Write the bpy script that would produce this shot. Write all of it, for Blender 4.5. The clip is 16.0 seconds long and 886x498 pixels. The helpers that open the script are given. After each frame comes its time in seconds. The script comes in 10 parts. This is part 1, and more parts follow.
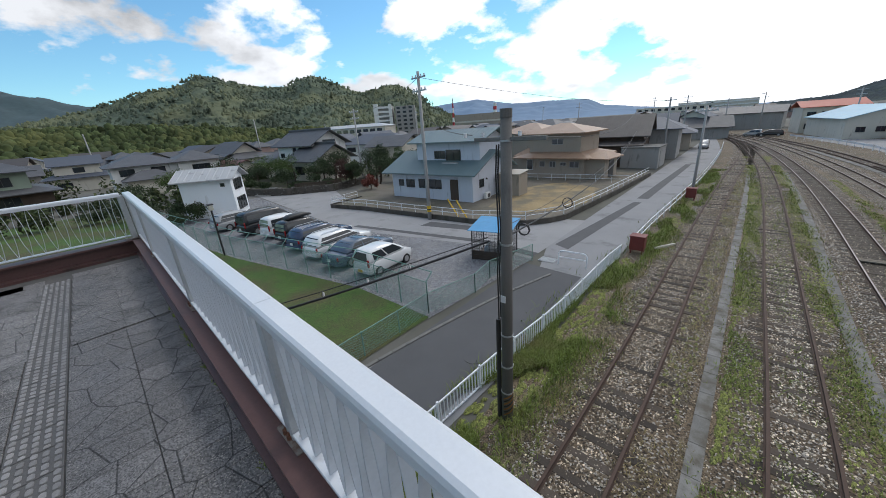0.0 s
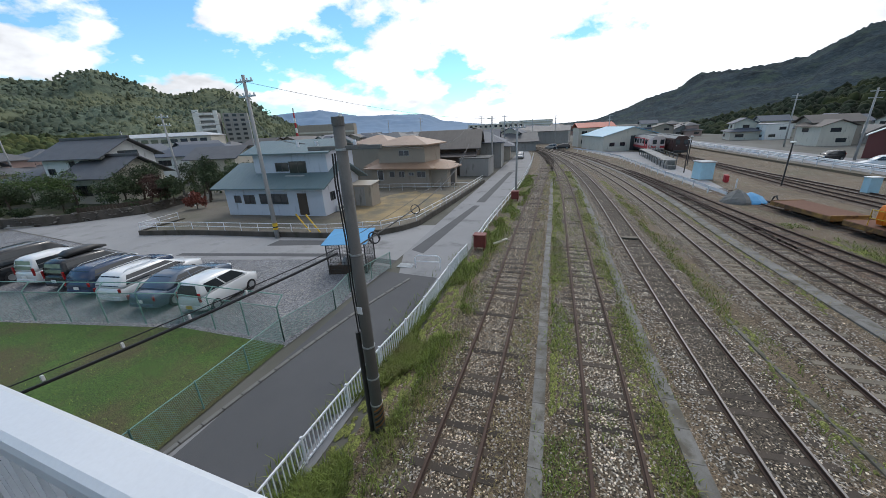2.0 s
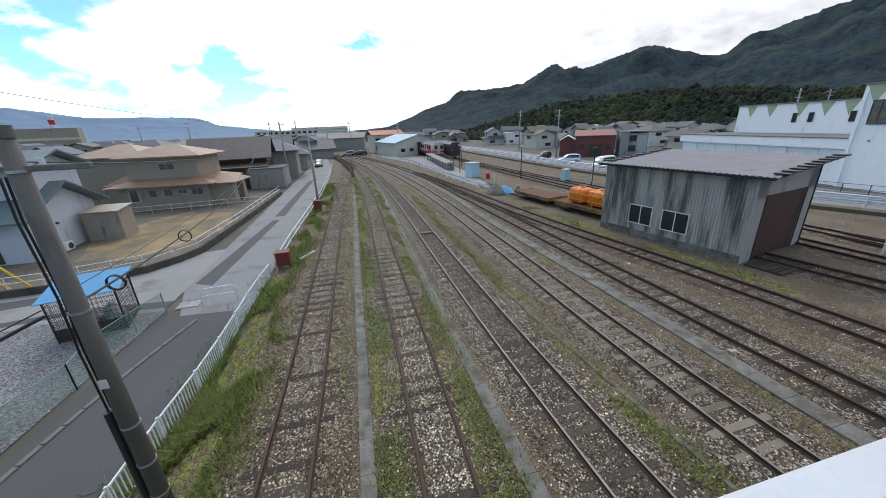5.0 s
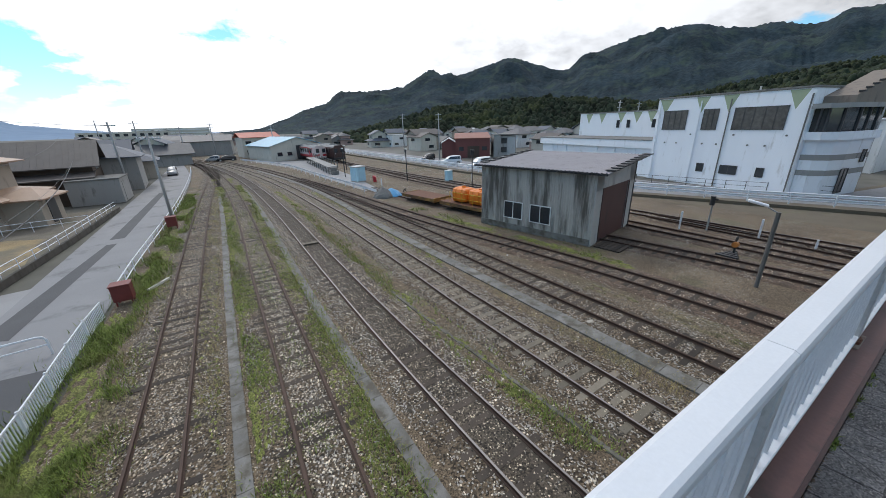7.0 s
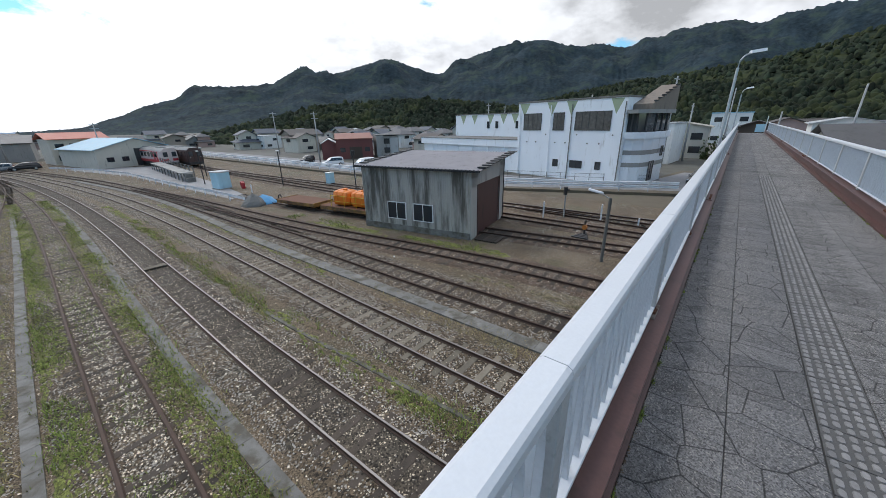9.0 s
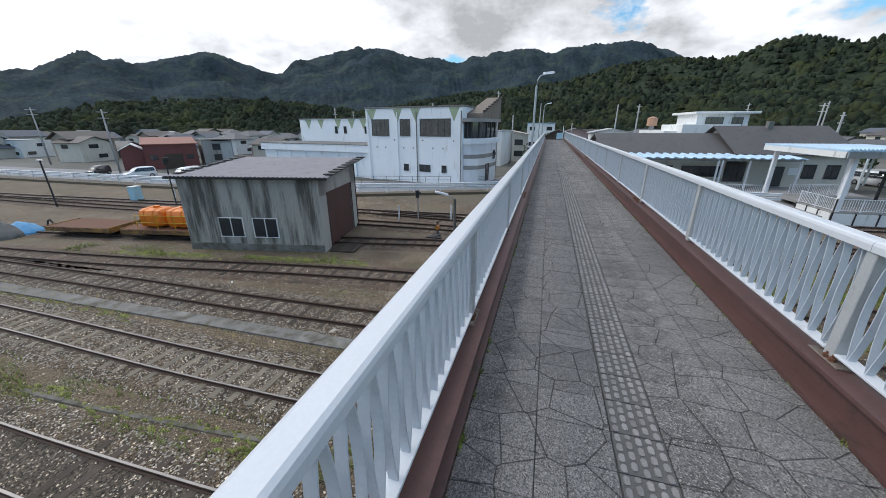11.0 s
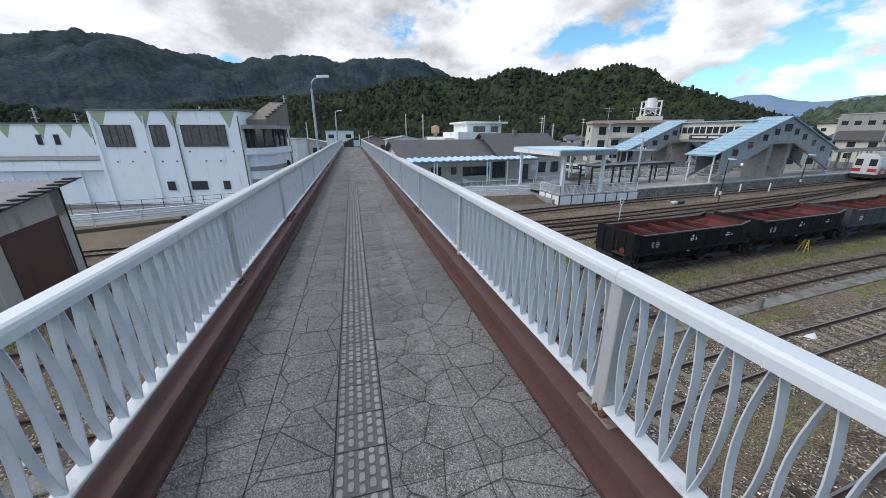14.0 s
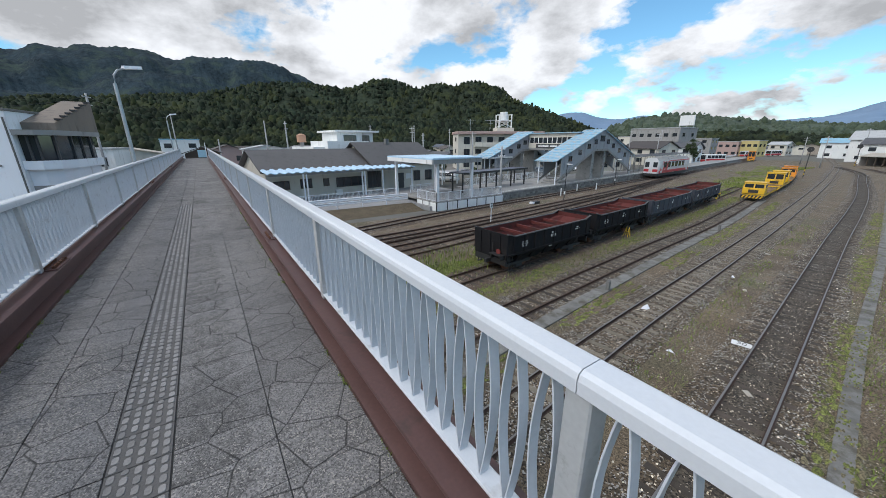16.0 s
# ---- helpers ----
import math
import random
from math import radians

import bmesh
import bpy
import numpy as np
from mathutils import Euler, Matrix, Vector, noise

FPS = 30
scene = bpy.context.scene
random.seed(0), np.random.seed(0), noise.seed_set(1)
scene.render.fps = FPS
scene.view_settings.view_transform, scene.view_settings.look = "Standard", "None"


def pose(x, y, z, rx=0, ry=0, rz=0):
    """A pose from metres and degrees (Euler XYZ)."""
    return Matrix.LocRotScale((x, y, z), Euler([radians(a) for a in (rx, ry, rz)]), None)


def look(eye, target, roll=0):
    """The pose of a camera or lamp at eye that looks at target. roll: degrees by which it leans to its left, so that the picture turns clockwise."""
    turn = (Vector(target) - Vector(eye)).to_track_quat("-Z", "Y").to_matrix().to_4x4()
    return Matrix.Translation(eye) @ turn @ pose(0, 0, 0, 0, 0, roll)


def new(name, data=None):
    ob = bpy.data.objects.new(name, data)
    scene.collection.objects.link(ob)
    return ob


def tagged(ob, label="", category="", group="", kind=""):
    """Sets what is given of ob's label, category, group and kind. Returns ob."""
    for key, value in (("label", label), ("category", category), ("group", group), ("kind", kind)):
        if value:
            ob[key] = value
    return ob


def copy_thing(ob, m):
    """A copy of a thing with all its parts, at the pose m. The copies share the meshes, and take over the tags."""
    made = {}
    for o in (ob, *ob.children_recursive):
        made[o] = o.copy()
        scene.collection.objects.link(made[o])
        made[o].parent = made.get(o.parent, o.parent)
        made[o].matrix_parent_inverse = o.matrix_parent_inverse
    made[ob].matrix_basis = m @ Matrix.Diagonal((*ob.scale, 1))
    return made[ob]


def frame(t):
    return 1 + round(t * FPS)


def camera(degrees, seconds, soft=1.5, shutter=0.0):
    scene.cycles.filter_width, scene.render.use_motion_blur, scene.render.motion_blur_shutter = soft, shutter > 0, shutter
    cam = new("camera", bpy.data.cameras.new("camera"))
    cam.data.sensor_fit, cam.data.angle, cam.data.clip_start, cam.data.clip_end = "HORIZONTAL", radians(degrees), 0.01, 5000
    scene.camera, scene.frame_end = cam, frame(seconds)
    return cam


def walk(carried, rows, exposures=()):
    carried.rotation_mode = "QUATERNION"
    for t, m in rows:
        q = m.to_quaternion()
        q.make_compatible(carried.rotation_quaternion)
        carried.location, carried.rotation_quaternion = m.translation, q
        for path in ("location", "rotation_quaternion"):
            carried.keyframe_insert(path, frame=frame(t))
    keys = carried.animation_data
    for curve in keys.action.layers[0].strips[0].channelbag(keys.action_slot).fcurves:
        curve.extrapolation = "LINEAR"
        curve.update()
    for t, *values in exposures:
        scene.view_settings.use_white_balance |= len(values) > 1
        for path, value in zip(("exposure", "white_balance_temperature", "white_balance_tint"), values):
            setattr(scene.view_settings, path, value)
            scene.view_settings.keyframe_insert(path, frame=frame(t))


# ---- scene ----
cam = camera(104.5, 16.0, soft=0.7)
# seconds, eye in metres, turn in degrees
PATH = [
    (0.0, -0.066, 0.923, 7.436, 70.18, 3.90, 40.39),
    (0.5, -0.059, 0.993, 7.419, 70.12, 3.71, 34.17),
    (1.0, -0.021, 1.055, 7.393, 70.21, 3.23, 27.91),
    (1.5, 0.067, 1.064, 7.365, 70.45, 2.77, 22.20),
    (2.0, 0.154, 1.074, 7.362, 70.64, 2.62, 16.76),
    (2.5, 0.227, 1.084, 7.344, 70.82, 2.74, 11.24),
    (3.0, 0.305, 1.085, 7.336, 70.82, 2.79, 5.85),
    (3.5, 0.399, 1.063, 7.356, 70.69, 2.62, 0.39),
    (4.0, 0.488, 1.034, 7.381, 70.57, 2.40, -4.96),
    (6.5, 1.045, 1.111, 7.485, 70.11, 1.80, -28.05),
    (7.0, 1.194, 1.113, 7.488, 70.10, 1.64, -32.55),
    (7.5, 1.386, 1.083, 7.469, 70.03, 1.46, -36.22),
    (8.0, 1.572, 1.050, 7.430, 69.79, 1.23, -39.87),
    (8.5, 1.755, 1.048, 7.422, 69.67, 0.95, -44.56),
    (9.0, 1.936, 1.049, 7.397, 69.75, 1.17, -50.69),
    (11.5, 2.826, 0.687, 7.356, 70.52, -0.02, -79.62),
    (12.0, 3.103, 0.539, 7.354, 70.66, 0.08, -85.66),
    (12.5, 3.348, 0.430, 7.324, 70.87, -0.17, -90.37),
    (13.0, 3.604, 0.318, 7.333, 71.09, -0.24, -94.12),
    (13.5, 3.820, 0.186, 7.319, 71.28, 0.14, -99.13),
    (14.0, 4.064, -0.019, 7.320, 71.42, 0.20, -104.28),
    (14.5, 4.281, -0.168, 7.298, 71.66, 0.03, -108.63),
    (15.0, 4.539, -0.272, 7.297, 72.04, 0.04, -113.52),
    (15.5, 4.737, -0.383, 7.270, 72.46, 0.12, -119.13),
    (16.0, 4.986, -0.528, 7.258, 72.80, 0.09, -124.32),
]
EXPOSURES = [(0.0, -0.75), (2.0, -0.74), (4.0, -0.6), (9.0, -0.58), (12.0, -0.5), (14.5, -0.52), (16.0, -0.58)]
walk(cam, [(t, pose(*row)) for t, *row in PATH], EXPOSURES)

# ---------------------------------------------------------------- light
SUN_AZ, SUN_EL = radians(97.0), radians(48.0)
world = bpy.data.worlds.new("world")
scene.world = world
world.use_nodes = True


def build_sky(w):
    nt = w.node_tree
    nt.nodes.clear()
    N, L = nt.nodes.new, nt.links.new
    out, bg = N("ShaderNodeOutputWorld"), N("ShaderNodeBackground")
    sky = N("ShaderNodeTexSky")
    sky.sky_type, sky.sun_disc = "NISHITA", False
    sky.sun_elevation, sky.sun_rotation = SUN_EL, radians(90) - SUN_AZ
    sky.air_density, sky.dust_density, sky.ozone_density = 1.0, 0.05, 3.0
    co, sep = N("ShaderNodeTexCoord"), N("ShaderNodeSeparateXYZ")
    L(co.outputs["Generated"], sep.inputs[0])
    # a flat cloud layer seen in perspective
    hz = N("ShaderNodeMath"); hz.operation = "MAXIMUM"; hz.inputs[1].default_value = 0.0
    L(sep.outputs["Z"], hz.inputs[0])
    ad = N("ShaderNodeMath"); ad.operation = "ADD"; ad.inputs[1].default_value = 0.42
    L(hz.outputs[0], ad.inputs[0])
    dv = N("ShaderNodeVectorMath"); dv.operation = "DIVIDE"
    cb = N("ShaderNodeCombineXYZ")
    for k in range(3):
        L(ad.outputs[0], cb.inputs[k])
    L(co.outputs["Generated"], dv.inputs[0]); L(cb.outputs[0], dv.inputs[1])
    n1, n2 = N("ShaderNodeTexNoise"), N("ShaderNodeTexNoise")
    n1.inputs["Scale"].default_value, n1.inputs["Detail"].default_value, n1.inputs["Roughness"].default_value = 2.6, 10, 0.55
    n2.inputs["Scale"].default_value, n2.inputs["Detail"].default_value, n2.inputs["Roughness"].default_value = 2.2, 8, 0.6
    sh = N("ShaderNodeVectorMath"); sh.operation = "ADD"; sh.inputs[1].default_value = (3.7, 1.2, 5.1)
    L(dv.outputs[0], n1.inputs["Vector"]); L(dv.outputs[0], sh.inputs[0]); L(sh.outputs[0], n2.inputs["Vector"])
    # thicker cover round the sun's side
    dt = N("ShaderNodeVectorMath"); dt.operation = "DOT_PRODUCT"
    dt.inputs[1].default_value = (math.cos(SUN_AZ - 1.15), math.sin(SUN_AZ - 1.15), 0.1)
    L(co.outputs["Generated"], dt.inputs[0])
    ml = N("ShaderNodeMath"); ml.operation = "MULTIPLY_ADD"; ml.inputs[1].default_value = 0.125
    L(dt.outputs["Value"], ml.inputs[0]); L(n1.outputs["Fac"], ml.inputs[2])
    cov = N("ShaderNodeMapRange"); cov.inputs[1].default_value, cov.inputs[2].default_value = 0.445, 0.505
    L(ml.outputs[0], cov.inputs[0])
    shade = N("ShaderNodeMapRange"); shade.inputs[1].default_value, shade.inputs[2].default_value = 0.45, 0.64
    shade.inputs[3].default_value, shade.inputs[4].default_value = 1.55, 0.74
    L(n2.outputs["Fac"], shade.inputs[0])
    # the glow of thin cloud before the sun
    ds = N("ShaderNodeVectorMath"); ds.operation = "DOT_PRODUCT"
    ds.inputs[1].default_value = (math.cos(SUN_AZ) * math.cos(SUN_EL), math.sin(SUN_AZ) * math.cos(SUN_EL), math.sin(SUN_EL))
    L(co.outputs["Generated"], ds.inputs[0])
    gl = N("ShaderNodeMapRange"); gl.inputs[1].default_value, gl.inputs[2].default_value = 0.35, 1.0
    gl.inputs[3].default_value, gl.inputs[4].default_value = 0.0, 1.5
    L(ds.outputs["Value"], gl.inputs[0])
    sm = N("ShaderNodeMath"); sm.operation = "ADD"
    L(shade.outputs[0], sm.inputs[0]); L(gl.outputs[0], sm.inputs[1])
    cl = N("ShaderNodeVectorMath"); cl.operation = "SCALE"; cl.inputs[0].default_value = (0.945, 0.977, 1.035)
    L(sm.outputs[0], cl.inputs["Scale"])
    sk = N("ShaderNodeVectorMath"); sk.operation = "MULTIPLY"; sk.inputs[1].default_value = (SKY_STRENGTH * 1.15, SKY_STRENGTH * 1.62, SKY_STRENGTH * 1.66)
    L(sky.outputs[0], sk.inputs[0])
    mx = N("ShaderNodeMix"); mx.data_type = "RGBA"
    L(cov.outputs[0], mx.inputs[0]); L(sk.outputs[0], mx.inputs[6]); L(cl.outputs[0], mx.inputs[7])
    L(mx.outputs[2], bg.inputs["Color"]); L(bg.outputs[0], out.inputs[0])


SKY_STRENGTH = 0.15
build_sky(world)
sun = new("sun", bpy.data.lights.new("sun", "SUN"))
sun.data.energy, sun.data.angle, sun.data.color = 1.5, radians(12), (1.0, 0.96, 0.9)
sun.matrix_world = look((0, 0, 0), (-math.cos(SUN_AZ) * math.cos(SUN_EL), -math.sin(SUN_AZ) * math.cos(SUN_EL), -math.sin(SUN_EL)))

# ---------------------------------------------------------------- materials
MATS = {}


def mat(name, col, rough=0.6, metal=0.0, vary=0.12, scale=3.0, fine=40.0, bump=0.0, bump_scale=60.0, stain=None, stain_amt=0.0,
        stain_scale=1.5, streak=1.0, island=0.0, spec=0.5, trans=0.0, skew=1.0):
    """A surface: base colour with broad and fine variation, stains of a second colour and a fine relief."""
    if name in MATS:
        return MATS[name]
    m = bpy.data.materials.new(name)
    m.use_nodes = True
    nt = m.node_tree
    N, L = nt.nodes.new, nt.links.new
    b = nt.nodes["Principled BSDF"]
    b.inputs["Roughness"].default_value, b.inputs["Metallic"].default_value = rough, metal
    b.inputs["Specular IOR Level"].default_value = spec
    if trans:
        b.inputs["Transmission Weight"].default_value = trans
    co = N("ShaderNodeTexCoord")
    mp = N("ShaderNodeMapping"); mp.inputs["Scale"].default_value = (1, 1, 1 / streak)
    L(co.outputs["Object"], mp.inputs[0])
    n1, n2 = N("ShaderNodeTexNoise"), N("ShaderNodeTexNoise")
    n1.inputs["Scale"].default_value, n1.inputs["Detail"].default_value = scale, 4
    n2.inputs["Scale"].default_value, n2.inputs["Detail"].default_value = fine, 3
    L(mp.outputs[0], n1.inputs["Vector"]); L(co.outputs["Object"], n2.inputs["Vector"])
    a1 = N("ShaderNodeMath"); a1.operation = "ADD"
    L(n1.outputs["Fac"], a1.inputs[0]); L(n2.outputs["Fac"], a1.inputs[1])
    rg = N("ShaderNodeMapRange"); rg.inputs[1].default_value, rg.inputs[2].default_value = 0.6, 1.4
    rg.inputs[3].default_value, rg.inputs[4].default_value = 1 - vary, 1 + vary
    L(a1.outputs[0], rg.inputs[0])
    fac = rg.outputs[0]
    if island:
        gi, oi = N("ShaderNodeNewGeometry"), N("ShaderNodeObjectInfo")
        s = N("ShaderNodeMath"); s.operation = "ADD"
        L(gi.outputs["Random Per Island"], s.inputs[0]); L(oi.outputs["Random"], s.inputs[1])
        fr = N("ShaderNodeMath"); fr.operation = "FRACT"
        L(s.outputs[0], fr.inputs[0])
        pw = N("ShaderNodeMath"); pw.operation = "POWER"; pw.inputs[1].default_value = skew
        L(fr.outputs[0], pw.inputs[0])
        r2 = N("ShaderNodeMapRange"); r2.inputs[3].default_value, r2.inputs[4].default_value = 1 - island, 1 + island
        L(pw.outputs[0], r2.inputs[0])
        mu = N("ShaderNodeMath"); mu.operation = "MULTIPLY"
        L(fac, mu.inputs[0]); L(r2.outputs[0], mu.inputs[1])
        fac = mu.outputs[0]
    sc = N("ShaderNodeVectorMath"); sc.operation = "SCALE"; sc.inputs[0].default_value = col
    L(fac, sc.inputs["Scale"])
    colour = sc.outputs[0]
    if stain:
        n3 = N("ShaderNodeTexNoise"); n3.inputs["Scale"].default_value, n3.inputs["Detail"].default_value = stain_scale, 6
        n3.inputs["Roughness"].default_value = 0.65
        L(mp.outputs[0], n3.inputs["Vector"])
        r3 = N("ShaderNodeMapRange"); r3.inputs[1].default_value, r3.inputs[2].default_value = 0.62 - 0.3 * stain_amt, 0.78 - 0.3 * stain_amt
        L(n3.outputs["Fac"], r3.inputs[0])
        mx = N("ShaderNodeMix"); mx.data_type = "RGBA"
        mx.inputs[7].default_value = (*stain, 1)
        L(r3.outputs[0], mx.inputs[0]); L(colour, mx.inputs[6])
        colour = mx.outputs[2]
    L(colour, b.inputs["Base Color"])
    if bump:
        n4 = N("ShaderNodeTexNoise"); n4.inputs["Scale"].default_value, n4.inputs["Detail"].default_value = bump_scale, 3
        L(co.outputs["Object"], n4.inputs["Vector"])
        bp = N("ShaderNodeBump"); bp.inputs["Strength"].default_value, bp.inputs["Distance"].default_value = 0.6, bump
        L(n4.outputs["Fac"], bp.inputs["Height"]); L(bp.outputs[0], b.inputs["Normal"])
    MATS[name] = m
    return m


WHITE = mat("white paint", (0.74, 0.76, 0.80), 0.35, vary=0.05, scale=1.2, stain=(0.45, 0.43, 0.40), stain_amt=0.05, streak=3)
RAILW = mat("white rail paint", (0.61, 0.635, 0.67), 0.30, vary=0.05, scale=2.0, fine=80, stain=(0.42, 0.42, 0.42), stain_amt=0.08, stain_scale=5)
RAILP = mat("dull grey aluminium post", (0.47, 0.485, 0.49), 0.40, 0.2, vary=0.10, scale=3.0, stain=(0.24, 0.24, 0.23), stain_amt=0.2, stain_scale=6)
PLATEM = mat("pale worn base plate", (0.22, 0.19, 0.165), 0.6, 0.2, vary=0.2, scale=8, stain=(0.13, 0.07, 0.045), stain_amt=0.35, stain_scale=14)
RAILG = mat("grey white baluster paint", (0.54, 0.575, 0.62), 0.38, vary=0.08, scale=4.0, stain=(0.36, 0.37, 0.38), stain_amt=0.12, stain_scale=7)
BROWN = mat("brown beam paint", (0.105, 0.054, 0.049), 0.45, vary=0.16, scale=2.0, stain=(0.05, 0.035, 0.03), stain_amt=0.2, stain_scale=3, bump=0.002, bump_scale=30)
RUST = mat("rust", (0.13, 0.055, 0.03), 0.85, vary=0.4, scale=12, fine=90, bump=0.003)
STEEL = mat("worn steel", (0.26, 0.245, 0.235), 0.45, 0.8, vary=0.15)
BEDR = mat("rusty brown ballast bed", (0.105, 0.072, 0.050), 0.95, vary=0.4, scale=0.8, fine=24, stain=(0.06, 0.05, 0.04), stain_amt=0.3, stain_scale=0.6, bump=0.03, bump_scale=26)
RAILSIDE = mat("rusty rail", (0.068, 0.040, 0.029), 0.75, 0.2, vary=0.25, scale=3, fine=60)
SLEEPER = mat("weathered timber sleeper", (0.062, 0.049, 0.039), 0.9, vary=0.35, scale=5, fine=70, island=0.4, bump=0.006, bump_scale=45)
CSLEEP = mat("pale concrete sleeper", (0.190, 0.165, 0.128), 0.9, vary=0.25, scale=5, fine=70, island=0.25, bump=0.003)
CONC = mat("concrete", (0.30, 0.295, 0.28), 0.85, vary=0.14, scale=1.5, fine=50, stain=(0.13, 0.125, 0.115), stain_amt=0.3, stain_scale=1.2, bump=0.004, bump_scale=70)
CONCD = mat("dark concrete", (0.17, 0.168, 0.16), 0.9, vary=0.2, scale=1.5, fine=50, stain=(0.08, 0.08, 0.07), stain_amt=0.3, bump=0.004)
TROUGH = mat("cable trough concrete", (0.185, 0.180, 0.168), 0.9, vary=0.35, scale=2.0, fine=60, stain=(0.10, 0.09, 0.07), stain_amt=0.5, island=0.12, bump=0.003)
ASPH = mat("asphalt", (0.235, 0.236, 0.243), 0.85, vary=0.12, scale=0.5, fine=120, stain=(0.115, 0.115, 0.12), stain_amt=0.25, stain_scale=0.4, bump=0.004, bump_scale=160)
YARDK = mat("weathered kerb concrete", (0.150, 0.140, 0.122), 0.9, vary=0.35, scale=3.0, fine=40, stain=(0.08, 0.075, 0.055), stain_amt=0.5, stain_scale=2.0, bump=0.004)
ASPHD = mat("dark asphalt patch", (0.082, 0.083, 0.088), 0.85, vary=0.14, scale=0.7, fine=120, bump=0.004, bump_scale=160)
ASPHL = mat("pale worn asphalt", (0.275, 0.274, 0.278), 0.85, vary=0.12, scale=0.5, fine=120, stain=(0.17, 0.17, 0.17), stain_amt=0.25, stain_scale=0.4, bump=0.004, bump_scale=160)
GRAVEL = mat("grey gravel", (0.165, 0.168, 0.180), 0.9, vary=0.35, scale=0.4, fine=28, bump=0.02, bump_scale=34)
YARD = mat("brown yard ballast", (0.134, 0.100, 0.065), 0.95, vary=0.40, scale=0.35, fine=26, stain=(0.105, 0.098, 0.055), stain_amt=0.34, stain_scale=0.22, bump=0.02, bump_scale=30)
BED = mat("track ballast bed", (0.096, 0.071, 0.046), 0.95, vary=0.45, scale=0.8, fine=24, stain=(0.095, 0.083, 0.065), stain_amt=0.3, stain_scale=0.6, bump=0.03, bump_scale=26)
PALEST = mat("pale ballast stone", (0.54, 0.485, 0.40), 0.9, vary=0.15, scale=8, fine=60, island=0.85, skew=1.3)
OILBED = mat("oil-darkened ballast", (0.078, 0.063, 0.047), 0.95, vary=0.45, scale=0.8, fine=24, stain=(0.085, 0.072, 0.055), stain_amt=0.35, stain_scale=0.9, bump=0.03, bump_scale=26)
STONE = mat("ballast stone", (0.50, 0.425, 0.325), 0.9, vary=0.2, scale=8, fine=60, island=0.93, skew=2.0)
SOIL = mat("bare soil", (0.13, 0.108, 0.078), 0.95, vary=0.25, scale=0.5, fine=15, bump=0.01, stain=(0.11, 0.11, 0.06), stain_amt=0.2, stain_scale=0.5)
EARTH = mat("open country", (0.108, 0.105, 0.088), 0.95, vary=0.3, scale=0.02, fine=0.4, stain=(0.16, 0.155, 0.145), stain_amt=0.45, stain_scale=0.03)
GRASS = mat("lawn grass", (0.055, 0.105, 0.017), 0.9, vary=0.45, scale=0.4, fine=18, stain=(0.078, 0.072, 0.028), stain_amt=0.62, stain_scale=0.28, bump=0.03, bump_scale=40)
WEED = mat("weed leaves", (0.165, 0.215, 0.042), 0.8, vary=0.3, scale=0.6, fine=9, island=0.45, stain=(0.19, 0.175, 0.06), stain_amt=0.32, stain_scale=0.35)
DRYWEED = mat("dry weed", (0.30, 0.245, 0.11), 0.9, vary=0.3, scale=0.8, fine=9, island=0.4)
DECK = mat("paving slab", (0.150, 0.145, 0.144), 0.8, vary=0.2, scale=1.2, fine=160, island=0.14, stain=(0.06, 0.058, 0.055), stain_amt=0.28, stain_scale=1.4, bump=0.003, bump_scale=240)
JOINT = mat("dark joint", (0.088, 0.085, 0.082), 0.95, vary=0.3)
TACT = mat("tactile base", (0.100, 0.097, 0.095), 0.8, vary=0.25, scale=4, fine=90, bump=0.002)
TACTB = mat("tactile bar", (0.225, 0.218, 0.214), 0.75, vary=0.25, scale=6, fine=90, island=0.2)
GALV = mat("galvanised steel", (0.42, 0.44, 0.46), 0.45, 0.6, vary=0.15, scale=6)
BLACK = mat("black rubber", (0.018, 0.018, 0.02), 0.55, vary=0.2)
BLACKM = mat("black metal", (0.028, 0.028, 0.03), 0.5, vary=0.2, scale=4)
POLEM = mat("dark weathered pole concrete", (0.13, 0.125, 0.118), 0.85, vary=0.2, scale=2, streak=4, stain=(0.045, 0.044, 0.042), stain_amt=0.3, bump=0.002)
CPOLE = mat("pale pole concrete", (0.34, 0.34, 0.34), 0.8, vary=0.12, scale=2, streak=4, stain=(0.2, 0.2, 0.2), stain_amt=0.2)
REDBOX = mat("faded dark red paint", (0.16, 0.030, 0.026), 0.6, vary=0.2, scale=4, stain=(0.09, 0.03, 0.02), stain_amt=0.3)
BLUE = mat("blue sheet", (0.05, 0.27, 0.52), 0.5, vary=0.15, scale=3)
SKYBL = mat("pale blue paint", (0.40, 0.62, 0.72), 0.5, vary=0.1, scale=2)
YEL = mat("yellow paint", (0.62, 0.40, 0.025), 0.5, vary=0.15, scale=3, stain=(0.25, 0.14, 0.03), stain_amt=0.2)
YBR = mat("worn yellow frame", (0.27, 0.15, 0.04), 0.7, vary=0.3, scale=4, stain=(0.09, 0.045, 0.025), stain_amt=0.62)
ORANGE = mat("orange plastic tank", (0.75, 0.20, 0.015), 0.4, vary=0.1, scale=3)
REDP = mat("red paint", (0.45, 0.03, 0.04), 0.45, vary=0.1)
GLASS = mat("dark window glass", (0.030, 0.036, 0.042), 0.08, vary=0.3, scale=0.8, spec=0.8)
MESHG = mat("green fence wire", (0.16, 0.30, 0.26), 0.5, vary=0.15)


